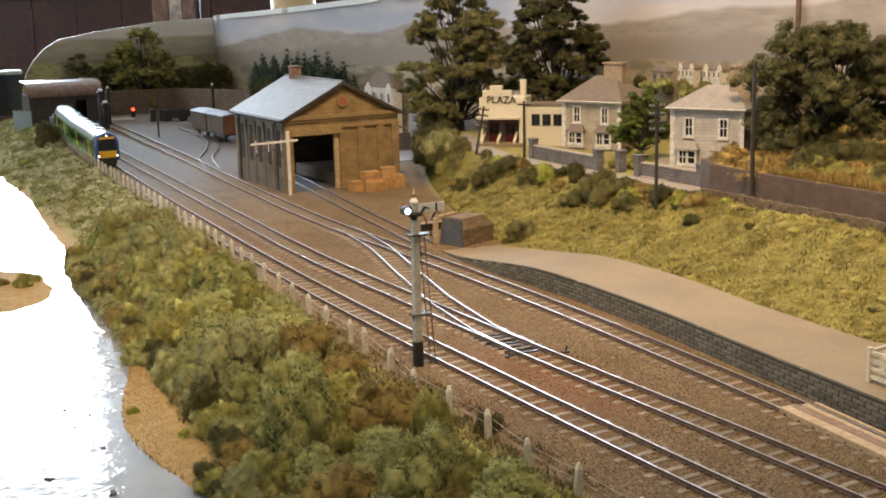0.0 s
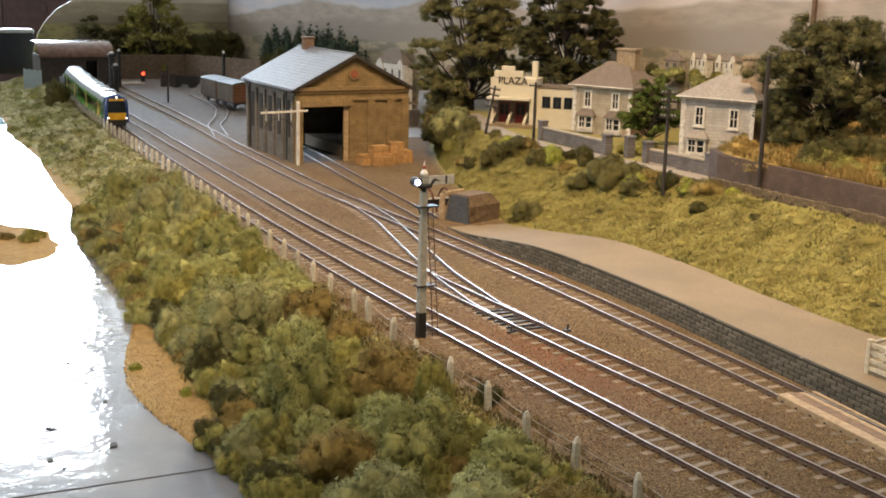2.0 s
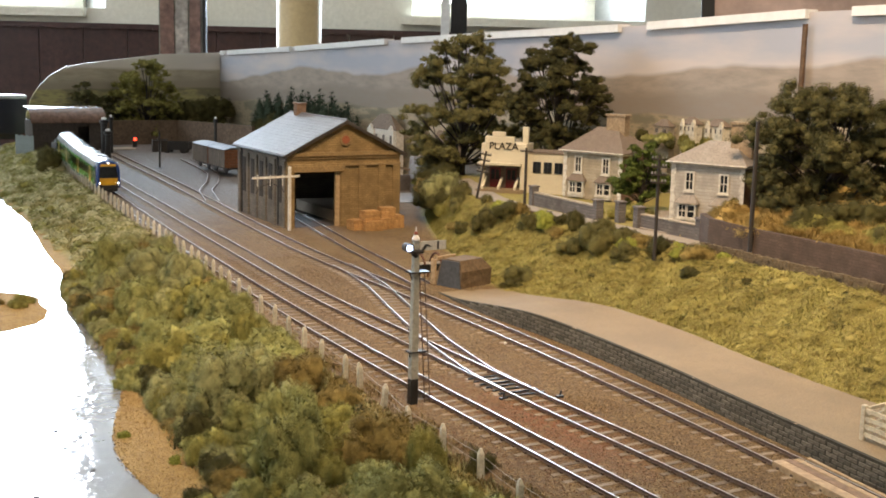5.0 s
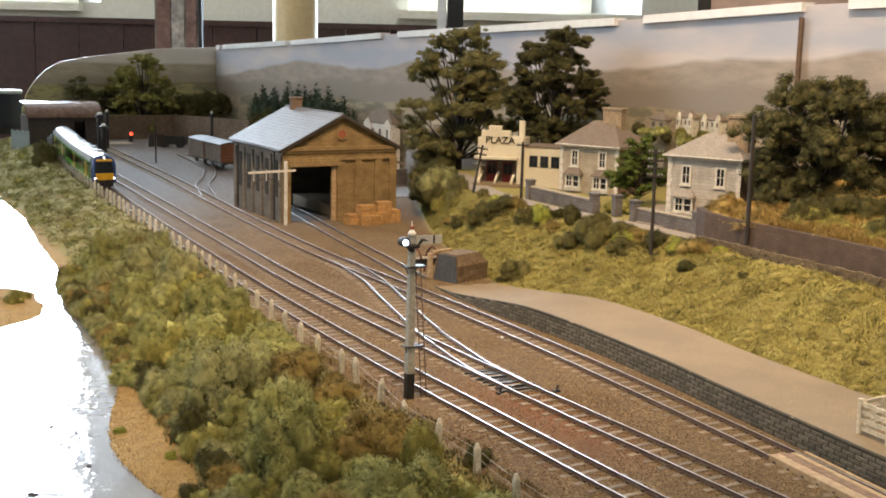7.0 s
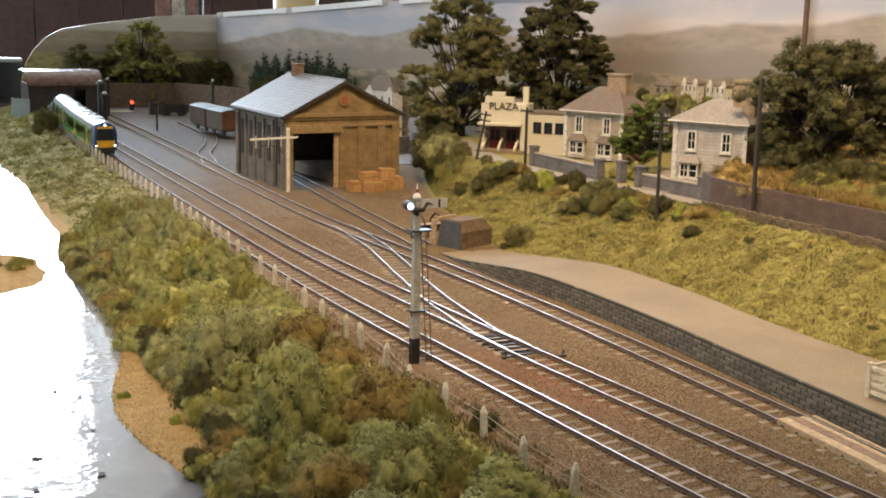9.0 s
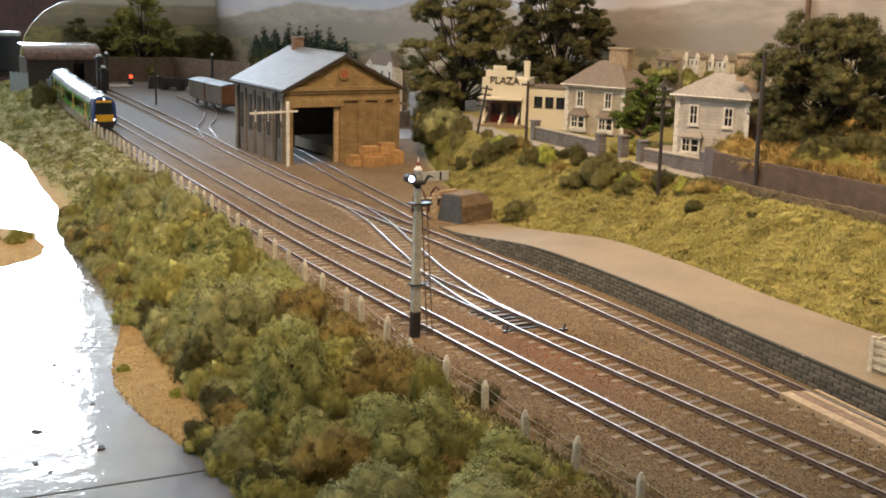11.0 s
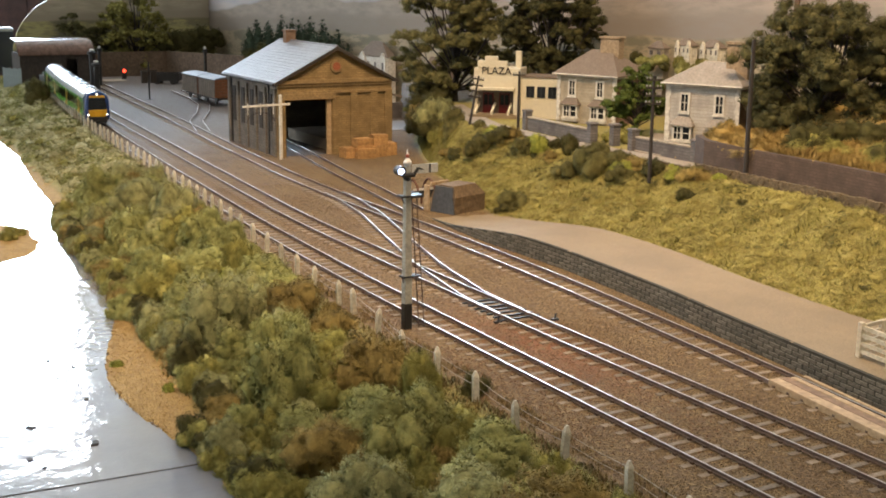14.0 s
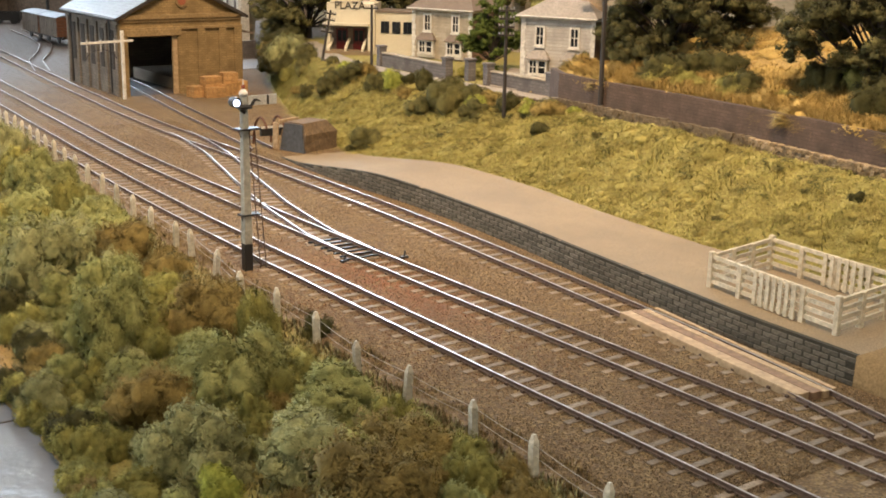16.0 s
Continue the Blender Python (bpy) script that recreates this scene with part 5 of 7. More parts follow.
def wall_run(name, pts, z, high, thick, material, coping, label, category="wall"):
    """A garden wall along plan points with a pale coping."""
    root = thing(name, label=label, category=category)
    for (xa, ya), (xb, yb) in zip(pts, pts[1:]):
        L = math.hypot(xb - xa, yb - ya)
        t = math.degrees(math.atan2(yb - ya, xb - xa))
        m = pose(xa * U, ya * U, z * U, 0, 0, t)
        bm = bmesh.new()
        box(bm, 0, L, -thick / 2, thick / 2, -4, high)
        part("wall_length", bm, material, root, at=m)
        if coping:
            bm = bmesh.new()
            box(bm, -0.3, L + 0.3, -thick / 2 - 0.7, thick / 2 + 0.7, high, high + 1.8)
            bevelled(part("coping", bm, coping, root, "pale coping", at=m), 0.4)
    return root


def pier(x, y, z, high, w=7.5):
    root = thing("gate_pier", x, y, z, -8, "square grey stone gate pier with flat cap", "pier", "gate piers")
    bm = bmesh.new()
    box(bm, -w / 2, w / 2, -w / 2, w / 2, -4, high)
    bevelled(part("shaft", bm, M["wall_stone"], root), 0.3)
    bm = bmesh.new()
    box(bm, -w / 2 - 0.8, w / 2 + 0.8, -w / 2 - 0.8, w / 2 + 0.8, high, high + 1.8)
    bevelled(part("cap", bm, M["wall_stone"], root), 0.4)


wall_run("garden_wall", [(668, 1010), (664, 905)], 43, 12, 4, M["wall_stone"], M["coping"], "low grey garden wall with pale coping by the stone house")
wall_run("garden_wall", [(670, 842), (672, 772)], 43, 12, 4, M["wall_stone"], M["coping"], "low grey garden wall with pale coping by the grey house")
for x, y in ((664, 900), (676, 882), (669, 846), (673, 768), (668, 1014)):
    pier(x, y, 44, 17)
wall_run("retaining_wall", [(671, 764), (655, 735), (650, 690), (648, 600), (643, 520), (632, 412), (620, 120)], 42, 25, 5, M["wall_dark"], None, "tall dark plum-brown retaining wall of thin courses", "wall")


# low rough stone wall along the road's edge, stone by stone
def stone_mesh(seed):
    r = random.Random(seed)
    bm = bmesh.new()
    box(bm, -1.45, 1.45, -1.7, 1.7, 0, 1.95)
    for v in bm.verts:
        v.co += Vector((r.uniform(-0.4, 0.4), r.uniform(-0.4, 0.4), r.uniform(-0.4, 0.4)))
    return mesh_of("stone", bm, ROUGH_STONE)


ROUGH_STONE = mat("ochre_rubble_stone", (0.36, 0.26, 0.14), (0.22, 0.155, 0.085), grain=500, vary=0.4)
STONES = [stone_mesh(s) for s in range(6)]


def roadside_wall():
    root = thing("rubble_wall", label="low rubble stone wall along the road edge", category="wall")
    rest = bmesh.new()
    y, k = 300.0, 0
    while y < 1060:
        for lvl in range(5 if y < 720 else 3):
            x = road_edge(y) - 1.5 + rng.uniform(-0.9, 0.7)
            z = ROAD_Z - 3.6 + lvl * 2.2
            if 330 < y < 520 and k < 290:
                shared("stone", STONES[rng.randrange(6)], root, pose(x * U, (y + lvl * 1.7) * U, z * U, 0, 0, 90 + rng.uniform(-12, 12)))
                k += 1
            else:
                box(rest, x - 1.8, x + 1.8, y + lvl * 1.7 - 1.5, y + lvl * 1.7 + 1.5, z, z + 2.3 + rng.uniform(-0.4, 0.5))
        y += 3.3
    tagged(part("rubble", rest, ROUGH_STONE, root), kind="stuff")


roadside_wall()


# ---- telegraph poles ----
insulator = mat("dull_grey_porcelain", (0.36, 0.34, 0.31), (0.28, 0.26, 0.23), rough=0.4)


def pole(x, y, z, high, arms, lean=0, turn=0, r=1.5, label="dark telegraph pole with insulators on cross-arms"):
    root = thing("telegraph_pole", x, y, z, turn, label, "pole", "telegraph poles")
    root.matrix_world = pose(x * U, y * U, z * U, 0, lean, turn)
    bm = bmesh.new()
    tube(bm, (0, 0, -4), (0, 0, high), r, r * 0.75, n=8)
    part("shaft", bm, M["dark"], root)
    for k in range(arms):
        bm = bmesh.new()
        zz = high - 4 - k * 6
        box(bm, -6, 6, -1.9, -0.9, zz, zz + 1.4)
        arm = part("cross_arm", bm, M["dark"], root)
        for s in (-5.2, -2.9, 2.9, 5.2):
            bm = bmesh.new()
            lathe(bm, [(0.5, zz + 1.4), (0.75, zz + 2.3), (0.4, zz + 3.2)], 6, (s, -1.4))
            part("insulator", bm, insulator, arm, "dull grey insulator")


pole(600, 737, 40, 79, 4, 0, -34)
pole(645, 680, 42, 106, 0, 0, 0, 1.9, "plain dark post standing against the wall")
pole(634, 978, 42, 62, 1, 0, -34, 1.5, "slim dark post beside the cinema")
pole(633, 1068, 42, 52, 4, 10, -34, 1.4, "leaning brown telegraph pole with four cross-arms")
bm = bmesh.new()
box(bm, -2.2, 2.2, -3, 0, -2, 228)
ob = part("backdrop_batten", bm, mat("brown_batten", (0.17, 0.1, 0.055), (0.13, 0.075, 0.04), grain=200))
ob.matrix_world = pose(893 * U, 884 * U, 0, 0, 0, -88)
tagged(ob, "brown wooden batten upright against the backdrop", "batten")


# ---- loading gauge in front of the shed ----
def loading_gauge():
    root = thing("loading_gauge", 482, 1203, 0, 0, "white loading gauge post with a hanging arched bar", "loading gauge")
    bm = bmesh.new()
    vs = box(bm, -1.5, 1.5, -1.5, 1.5, -2, 68)
    bevelled(part("post", bm, M["white"], root, "cream painted post"), 0.3)
    bm = bmesh.new()
    vs = box(bm, -42, 11, -0.9, 0.9, 56.5, 58.6)
    for v in vs:
        v.co.z += 0.02 * v.co.x
    part("beam", bm, M["white"], root)
    bm = bmesh.new()
    pts = [(-22 + 16 * math.cos(a), 0, 38 + 12 * math.sin(a)) for a in np.linspace(0.2, math.pi - 0.2, 12)]
    for a, b in zip(pts, pts[1:]):
        tube(bm, a, b, 0.4, n=5)
    part("arched_bar", bm, M["black"], root, "thin dark arched bar")
    for x in (-36, -22, -8):
        bm = bmesh.new()
        tube(bm, (x, 0, 48), (x, 0, 60), 0.5, n=5)
        part("hanger", bm, M["white"], root)


loading_gauge()


# ---- crates by the shed ----
def crate(x, y, z, w, d, h, turn):
    root = thing("crate", x, y, z, turn, "orange-brown timber crate stacked by the shed", "crate", "crates by the shed")
    bm = bmesh.new()
    box(bm, -w / 2 + 0.5, w / 2 - 0.5, -d / 2 + 0.5, d / 2 - 0.5, 0.2, h - 0.3)
    part("core", bm, M["crate"], root)
    n = 3
    for s in (-1, 1):
        for k in range(n):
            bm = bmesh.new()
            z0, z1 = h * k / n + 0.15, h * (k + 1) / n - 0.15
            box(bm, -w / 2, w / 2, s * d / 2 - 0.5, s * d / 2 + 0.3, z0, z1)
            part("plank", bm, M["crate"], root)
            bm = bmesh.new()
            box(bm, s * w / 2 - 0.5, s * w / 2 + 0.3, -d / 2, d / 2, z0, z1)
            part("plank", bm, M["crate"], root)
    bm = bmesh.new()
    box(bm, -w / 2, w / 2, -d / 2, d / 2, h - 0.3, h + 0.3)
    part("lid", bm, M["crate"], root)


for a in ((554, 1186, -0.8, 17, 15, 11, 6), (567, 1176, -0.8, 20, 14, 10.5, -4), (583, 1183, -0.8, 20, 15, 12, 8), (600, 1188, -0.8, 15, 16, 14, 2), (566, 1180, 10.2, 18, 13, 10, 3), (588, 1184, 11.6, 16, 13, 11, -6)):
    crate(*a)


# ---- tarpaulin-covered stack and buffer stop ----
def sheeted_stack():
    root = thing("sheeted_stack", 508, 872, -0.6, 18, "goods stack under a brown sheet with a dark end", "stack")
    bm = bmesh.new()
    lo = [(-19, -13), (19, -13), (19, 13), (-19, 13)]
    hi = [(-17, -9), (11, -9), (11, 10), (-17, 10)]
    a = [bm.verts.new((x, y, 0)) for x, y in lo]
    m_ = [bm.verts.new((x * 0.99, y * 0.98, 14)) for x, y in lo]
    b = [bm.verts.new((x, y, 23)) for x, y in hi]
    for p, q in ((a, m_), (m_, b)):
        for i in range(4):
            bm.faces.new((p[i], p[(i + 1) % 4], q[(i + 1) % 4], q[i]))
    bm.faces.new(b)
    bm.faces.new(a[::-1])
    bmesh.ops.subdivide_edges(bm, edges=bm.edges, cuts=2, use_grid_fill=True)
    for v in bm.verts:
        v.co += Vector((noise.noise(v.co * 0.2), noise.noise(v.co * 0.2 + Vector((5, 0, 0))), 0)) * 0.9
    part("sheet", bm, mat("brown_tarpaulin", (0.2, 0.135, 0.07), (0.15, 0.1, 0.055), grain=300, big=90), root, "brown tarpaulin")
    bm = bmesh.new()
    vs = box(bm, -20.6, -18.6, -13.2, 13.2, 0, 22)
    for v in vs[4:]:
        v.co.y *= 0.72
        v.co.x += 1.6
    part("end_sheet", bm, mat("slate_grey_sheet", (0.075, 0.08, 0.085), (0.06, 0.062, 0.066), grain=300), root, "dark grey end sheet")
    bm = bmesh.new()
    box(bm, -22.5, -20.8, 13.5, 19, 0, 22)
    box(bm, -21, 0, 11, 13.4, 22, 24.6)
    bevelled(part("leaning_plank", bm, M["wood"], root, "pale plank"), 0.3)


sheeted_stack()


def buffer_stop():
    root = thing("buffer_stop", 486, 902, -0.8, 0, "rusty rail-built buffer stop with black beam", "buffer stop")
    for s in (-8, 8):
        bm = bmesh.new()
        pts = [(s, 14 * math.cos(a) - 4, 24 * math.sin(a)) for a in np.linspace(0.0, 2.4, 9)]
        for p, q in zip(pts, pts[1:]):
            tube(bm, p, q, 1.0, n=6)
        part("bent_rail", bm, mat("rusty_bent_rail", (0.15, 0.06, 0.03), (0.1, 0.04, 0.02)), root, "rust-brown bent rail")
    bm = bmesh.new()
    box(bm, -12, 12, -12, -9, 10, 16)
    bevelled(part("beam", bm, M["black"], root), 0.3)
    bm = bmesh.new()
    box(bm, -12, 12, -12.2, -11.9, 16.2, 18)
    part("beam_edge", bm, M["white"], root)


buffer_stop()


# ---- cattle pen on the platform ----
def cattle_pen():
    root = thing("cattle_pen", 458, 397, 12.6, 0, "cream wooden cattle pen with slatted gates", "pen")
    paint = mat("cream_fence_paint", (0.74, 0.66, 0.5), (0.66, 0.57, 0.4), grain=400, rough=0.6)
    runs = [((0, 0), (50, 6)), ((50, 6), (46, -74)), ((0, 0), (-8, -78)), ((-8, -78), (46, -74))]
    corners = set()
    for a, b in runs:
        L = math.hypot(b[0] - a[0], b[1] - a[1])
        n = max(2, round(L / 19))
        for k in range(n + 1):
            if k in (0, n):
                if (a, b)[k // n] in corners:
                    continue
                corners.add((a, b)[k // n])
            x, y = a[0] + (b[0] - a[0]) * k / n, a[1] + (b[1] - a[1]) * k / n
            bm = bmesh.new()
            box(bm, x - 1.3, x + 1.3, y - 1.3, y + 1.3, -0.5, 17.5 if k in (0, n) else 16)
            bevelled(part("post", bm, paint, root), 0.25)
        t = math.degrees(math.atan2(b[1] - a[1], b[0] - a[0]))
        for z in (2.2, 6.2, 10.2, 14.2):
            bm = bmesh.new()
            box(bm, 0, L, -0.55, 0.55, z, z + 1.9)
            part("rail", bm, paint, root, at=pose(a[0] * U, a[1] * U, 0, 0, 0, t))
    # two slatted gates
    for gx, gy, t, w in ((-3.4, -30, -96, 26), (48.5, -28, -93, 28)):
        bm = bmesh.new()
        box(bm, 0, w, -1.5, -0.7, 1.2, 3)
        box(bm, 0, w, -1.5, -0.7, 14, 15.6)
        gate = part("gate", bm, paint, root, "slatted cream gate", at=pose(gx * U, gy * U, 0, 0, 0, t))
        for k in range(7):
            bm = bmesh.new()
            box(bm, k * w / 6.6, k * w / 6.6 + 2.2, -2.1, -1.5, 0.6, 16.4)
            part("slat", bm, paint, gate)
        bm = bmesh.new()
        box(bm, 0, math.hypot(w, 12), -0.9, -0.2, 0, 1.6, Matrix.Translation((0, 0, 2)) @ Matrix.Rotation(-math.atan2(12, w), 4, "Y"))
        part("brace", bm, paint, gate)


cattle_pen()


# ---- loose timbers lying over the loop line ----
def timbers():
    def board(x0, y0, x1, y1, w, z, h, material, label):
        L = math.hypot(x1 - x0, y1 - y0)
        bm = bmesh.new()
        box(bm, 0, L, -w / 2, w / 2, 0, h)
        bmesh.ops.bevel(bm, geom=bm.edges[:], offset=0.2, segments=1, affect="EDGES")
        ob = part("crossing_board", bm, material)
        ob.matrix_world = pose(x0 * U, y0 * U, z * U, 0, 0, math.degrees(math.atan2(y1 - y0, x1 - x0)))
        tagged(ob, label, "board", "crossing boards")
    brown = mat("brown_crossing_timber", (0.3, 0.19, 0.11), (0.22, 0.135, 0.08), grain=250)
    board(418.6, 413, 405.4, 299, 6.2, -0.6, 3.5, M["wood"], "pale timber board laid along the rail")
    board(424.6, 412, 411.2, 297, 5.0, -0.6, 3.4, brown, "brown timber board laid between the rails")
    board(429.6, 411, 415.8, 296, 3.4, -0.6, 3.3, M["wood"], "narrow pale timber board between the rails")
    board(436.4, 410, 421.0, 296, 2.2, -0.6, 3.2, M["wood"], "thin pale timber batten beside the platform")


timbers()


# ---- point lever by the crossover ----
def point_lever(x, y):
    root = thing("point_lever", x, y, -0.6, 0, "small black hand point lever beside the rails", "lever")
    bm = bmesh.new()
    box(bm, -2.2, 2.2, -1.2, 1.2, 0, 1.3)
    part("base", bm, M["black"], root)
    bm = bmesh.new()
    tube(bm, (0, 0, 1), (0.8, 0, 4.2), 0.5, n=6)
    part("handle", bm, M["black"], root)


point_lever(389, 556)
point_lever(357, 566)
for k in range(7):
    bm = bmesh.new()
    box(bm, -13, 13, -0.7, 0.7, 0.3, 1.1)
    ob = part("point_stretcher", bm, M["black"])
    ob.matrix_world = pose(371.5 * U, (566 + k * 7.0) * U, 0, 0, 0, -1)
    tagged(ob, "black stretcher bar under the point blades", "rod", "point rods")
bm = bmesh.new()
box(bm, -1.1, 1.1, -0.9, 0.9, 0, 1.4)
bmesh.ops.bevel(bm, geom=bm.edges[:], offset=0.4, segments=1, affect="EDGES")
ob = part("white_pebble", bm, M["white"])
ob.matrix_world = pose(428 * U, 678 * U, -0.6 * U, 0, 0, 20)
tagged(ob, "small white stone lying on the ballast", "stone")

# ---- vegetation ----
ICO = {}


def sphere_points(level):
    """Unit icosphere as arrays, built once for each level."""
    if level not in ICO:
        bm = bmesh.new()
        bmesh.ops.create_icosphere(bm, subdivisions=level, radius=1.0)
        bm.verts.index_update()
        ICO[level] = [w.co.copy() for w in bm.verts], [[w.index for w in f.verts] for f in bm.faces]
        bm.free()
    return ICO[level]


def soften(me, normals):
    """Smooth shading by the form of the clump rather than leaf by leaf."""
    me.polygons.foreach_set("use_smooth", [True] * len(me.polygons))
    nn = np.array(normals, float)
    nn /= np.linalg.norm(nn, axis=1)[:, None] + 1e-9
    me.normals_split_custom_set_from_vertices(nn.tolist())


def foam_blob(verts, faces, normals, x, y, z, rr, flat, level, seed):
    """A ragged foam clump, displaced at three scales."""
    points, tris = sphere_points(level)
    base = len(verts)
    off = Vector((seed * 1.7, seed * 0.9, seed * 2.3))
    for d in points:
        k = 0.8 + 0.4 * noise.noise(d * 1.5 + off) + 0.3 * noise.noise(d * 3.7 + off) + 0.2 * noise.noise(d * 8.0 + off)
        verts.append((x + d.x * k * rr, y + d.y * k * rr, z + d.z * k * rr * flat))
        normals.append((d.x, d.y, d.z / flat + 0.4))
    faces += [[base + i for i in f] for f in tris]


def tuft_mesh(name, material, blobs, count, size, seed, flat=1.0, sub=2, big=99.0, shag=0.3, slim=1.0, core=1.0, form=0.0):
    """Foliage: ragged clumps (x, y, z, radius) under a loose fuzz of many small leaves."""
    r = np.random.default_rng(seed)
    weights = np.array([b[3] ** 2 for b in blobs])
    pick = r.choice(len(blobs), count, p=weights / weights.sum())
    B = np.array(blobs, float)[pick]
    d = r.normal(size=(count, 3))
    d /= np.linalg.norm(d, axis=1)[:, None]
    d[:, 2] = np.where(d[:, 2] < -0.35, -d[:, 2], d[:, 2])
    ph = pick[:, None] * 1.9
    lump = (np.sin(d * 5.3 + ph) * np.sin(d[:, [1, 2, 0]] * 7.1 + ph * 1.3)).sum(1) * 0.15
    rad = B[:, 3] * (0.8 + lump + shag * r.random(count) ** 1.5)
    c = B[:, :3] + d * rad[:, None] * np.array([1, 1, flat])
    out = d + 0.55 * r.normal(size=(count, 3)) + np.array([0, 0, 0.3])
    a = r.normal(size=(count, 3))
    a = a - (a * out).sum(1)[:, None] / (out * out).sum(1)[:, None] * out
    a /= np.linalg.norm(a, axis=1)[:, None]
    b = np.cross(out, a)
    b /= np.linalg.norm(b, axis=1)[:, None]
    s = size * (0.5 + 0.9 * r.random(count))[:, None]
    v = np.stack([c - a * s * 0.8 * slim, c + a * s * 0.8 * slim, c + b * s * 1.3 / slim + d * s * 0.4], 1).reshape(-1, 3)
    verts, faces, normals = [], [], []
    for i, (x, y, z, rr) in enumerate(blobs):
        foam_blob(verts, faces, normals, x, y, z, rr * core, flat, sub + 1 if rr > big else sub, seed + i * 3.1)
    q = np.arange(count)[:, None] * 3 + len(verts)
    faces += (q + [0, 1, 2]).tolist()
    verts += v.tolist()
    whole = c / (np.linalg.norm(c, axis=1)[:, None] + 1e-9)
    soft = d / np.array([1, 1, flat]) + form * whole + np.array([0, 0, 0.3]) + 0.25 * r.normal(size=(count, 3))
    normals += np.repeat(soft, 3, axis=0).tolist()
    me = bpy.data.meshes.new(name)
    me.from_pydata([(x * U, y * U, z * U) for x, y, z in verts], [], faces)
    me.materials.append(material)
    soften(me, normals)
    return me


LEAF = dict(
    bramble=foliage("dark_bramble_flock", (0.045, 0.042, 0.016), (0.12, 0.108, 0.038), (0.24, 0.205, 0.075)),
    pine=foliage("dark_pine_flock", (0.02, 0.03, 0.018), (0.048, 0.066, 0.042), (0.095, 0.12, 0.08)),
    sage=foliage("sage_green_flock", (0.112, 0.116, 0.0372), (0.28, 0.274, 0.0935), (0.532, 0.508, 0.197)),
    olive=foliage("olive_green_flock", (0.098, 0.0924, 0.0252), (0.259, 0.235, 0.0644), (0.504, 0.448, 0.14)),
    lime=foliage("bright_green_flock", (0.126, 0.14, 0.0252), (0.308, 0.319, 0.0616), (0.574, 0.574, 0.133)),
    brown=foliage("brown_bramble_flock", (0.0938, 0.0688, 0.0225), (0.244, 0.179, 0.0575), (0.473, 0.351, 0.122)),
    dark=foliage("dark_green_flock", (0.042, 0.039, 0.015), (0.085, 0.078, 0.028), (0.145, 0.127, 0.046)),
    grey=foliage("grey_green_bramble", (0.112, 0.113, 0.047), (0.28, 0.271, 0.117), (0.504, 0.48, 0.218)),
    moss=foliage("mossy_weed_flock", (0.11, 0.09, 0.028), (0.2, 0.16, 0.046), (0.31, 0.25, 0.08)),
    leafy=foliage("fresh_green_flock", (0.045, 0.06, 0.014), (0.095, 0.125, 0.028), (0.16, 0.195, 0.05)),
    # straw tones brightened: the window's pale sheen is put into the colour
    straw=foliage("window_paled_straw_flock", (0.2, 0.185, 0.095), (0.36, 0.335, 0.18), (0.5, 0.47, 0.28)),
    grass=foliage("yellow_green_mound", (0.22, 0.185, 0.055), (0.36, 0.305, 0.092), (0.48, 0.405, 0.145)),
    tree=foliage("tree_olive_flock", (0.064, 0.06, 0.025), (0.142, 0.13, 0.05), (0.25, 0.22, 0.088)),
    deep=foliage("deep_green_tree_flock", (0.0345, 0.0345, 0.0154), (0.0862, 0.0805, 0.0319), (0.196, 0.172, 0.0638)),
    ochre=foliage("dry_ochre_grass", (0.26, 0.175, 0.055), (0.4, 0.275, 0.088), (0.52, 0.38, 0.14)),
)


def shrub_blobs(rad, seed):
    """Lobes over a dome: a low core, a ring of skirts and uneven heads on top."""
    q = random.Random(seed)
    out = [(0, 0, rad * 0.2, rad * 0.66)]
    for k in range(q.randint(9, 13)):
        up = q.random() ** 0.8
        a = k * 2.4 + q.uniform(-0.9, 0.9)
        d = rad * 0.74 * math.sqrt(1 - up * up * 0.9) * q.uniform(0.7, 1.15)
        out.append((d * math.cos(a), d * math.sin(a), rad * (0.02 + 0.7 * up) * q.uniform(0.8, 1.15), rad * q.choice((0.2, 0.28, 0.36, 0.46, 0.52)) * q.uniform(0.9, 1.1)))
    return out


SHRUBS = {}
for i, (key, rad) in enumerate((("sage", 14), ("sage", 18), ("sage", 18), ("olive", 12), ("olive", 16), ("olive", 18), ("lime", 10), ("brown", 12), ("brown", 16), ("dark", 11), ("grey", 18), ("grey", 14), ("bramble", 12), ("bramble", 10))):
    SHRUBS.setdefault(key, []).append((rad, tuft_mesh("shrub", LEAF[key], shrub_blobs(rad, 40 + i), 19000, 0.026 * rad, 100 + i, 1.0, 1, rad * 0.24, 0.22, 0.5, 0.93, 0.5)))
WORDS = dict(bramble="dark olive bramble", sage="grey-green", olive="olive", lime="bright green", brown="brown bramble", dark="dark green", grey="dull grey-green", grass="yellow-green grassy")


def shrub(x, y, key, rad, place, group, sink=0.25, z=None):
    r0, me = SHRUBS[key][rng.randrange(len(SHRUBS[key]))]
    k = rad / r0
    ob = new("shrub" if group == "bank shrubs" else "bush", me)
    z = bank_height(x, y) if z is None else z
    ob.matrix_world = pose(x * U, y * U, (z - rad * sink) * U, 0, 0, rng.uniform(0, 360)) @ Matrix.Diagonal((k, k, k * rng.uniform(0.75, 1.3), 1))
    return tagged(ob, f"{WORDS[key]} foam shrub growing on {place}", "shrub", group)


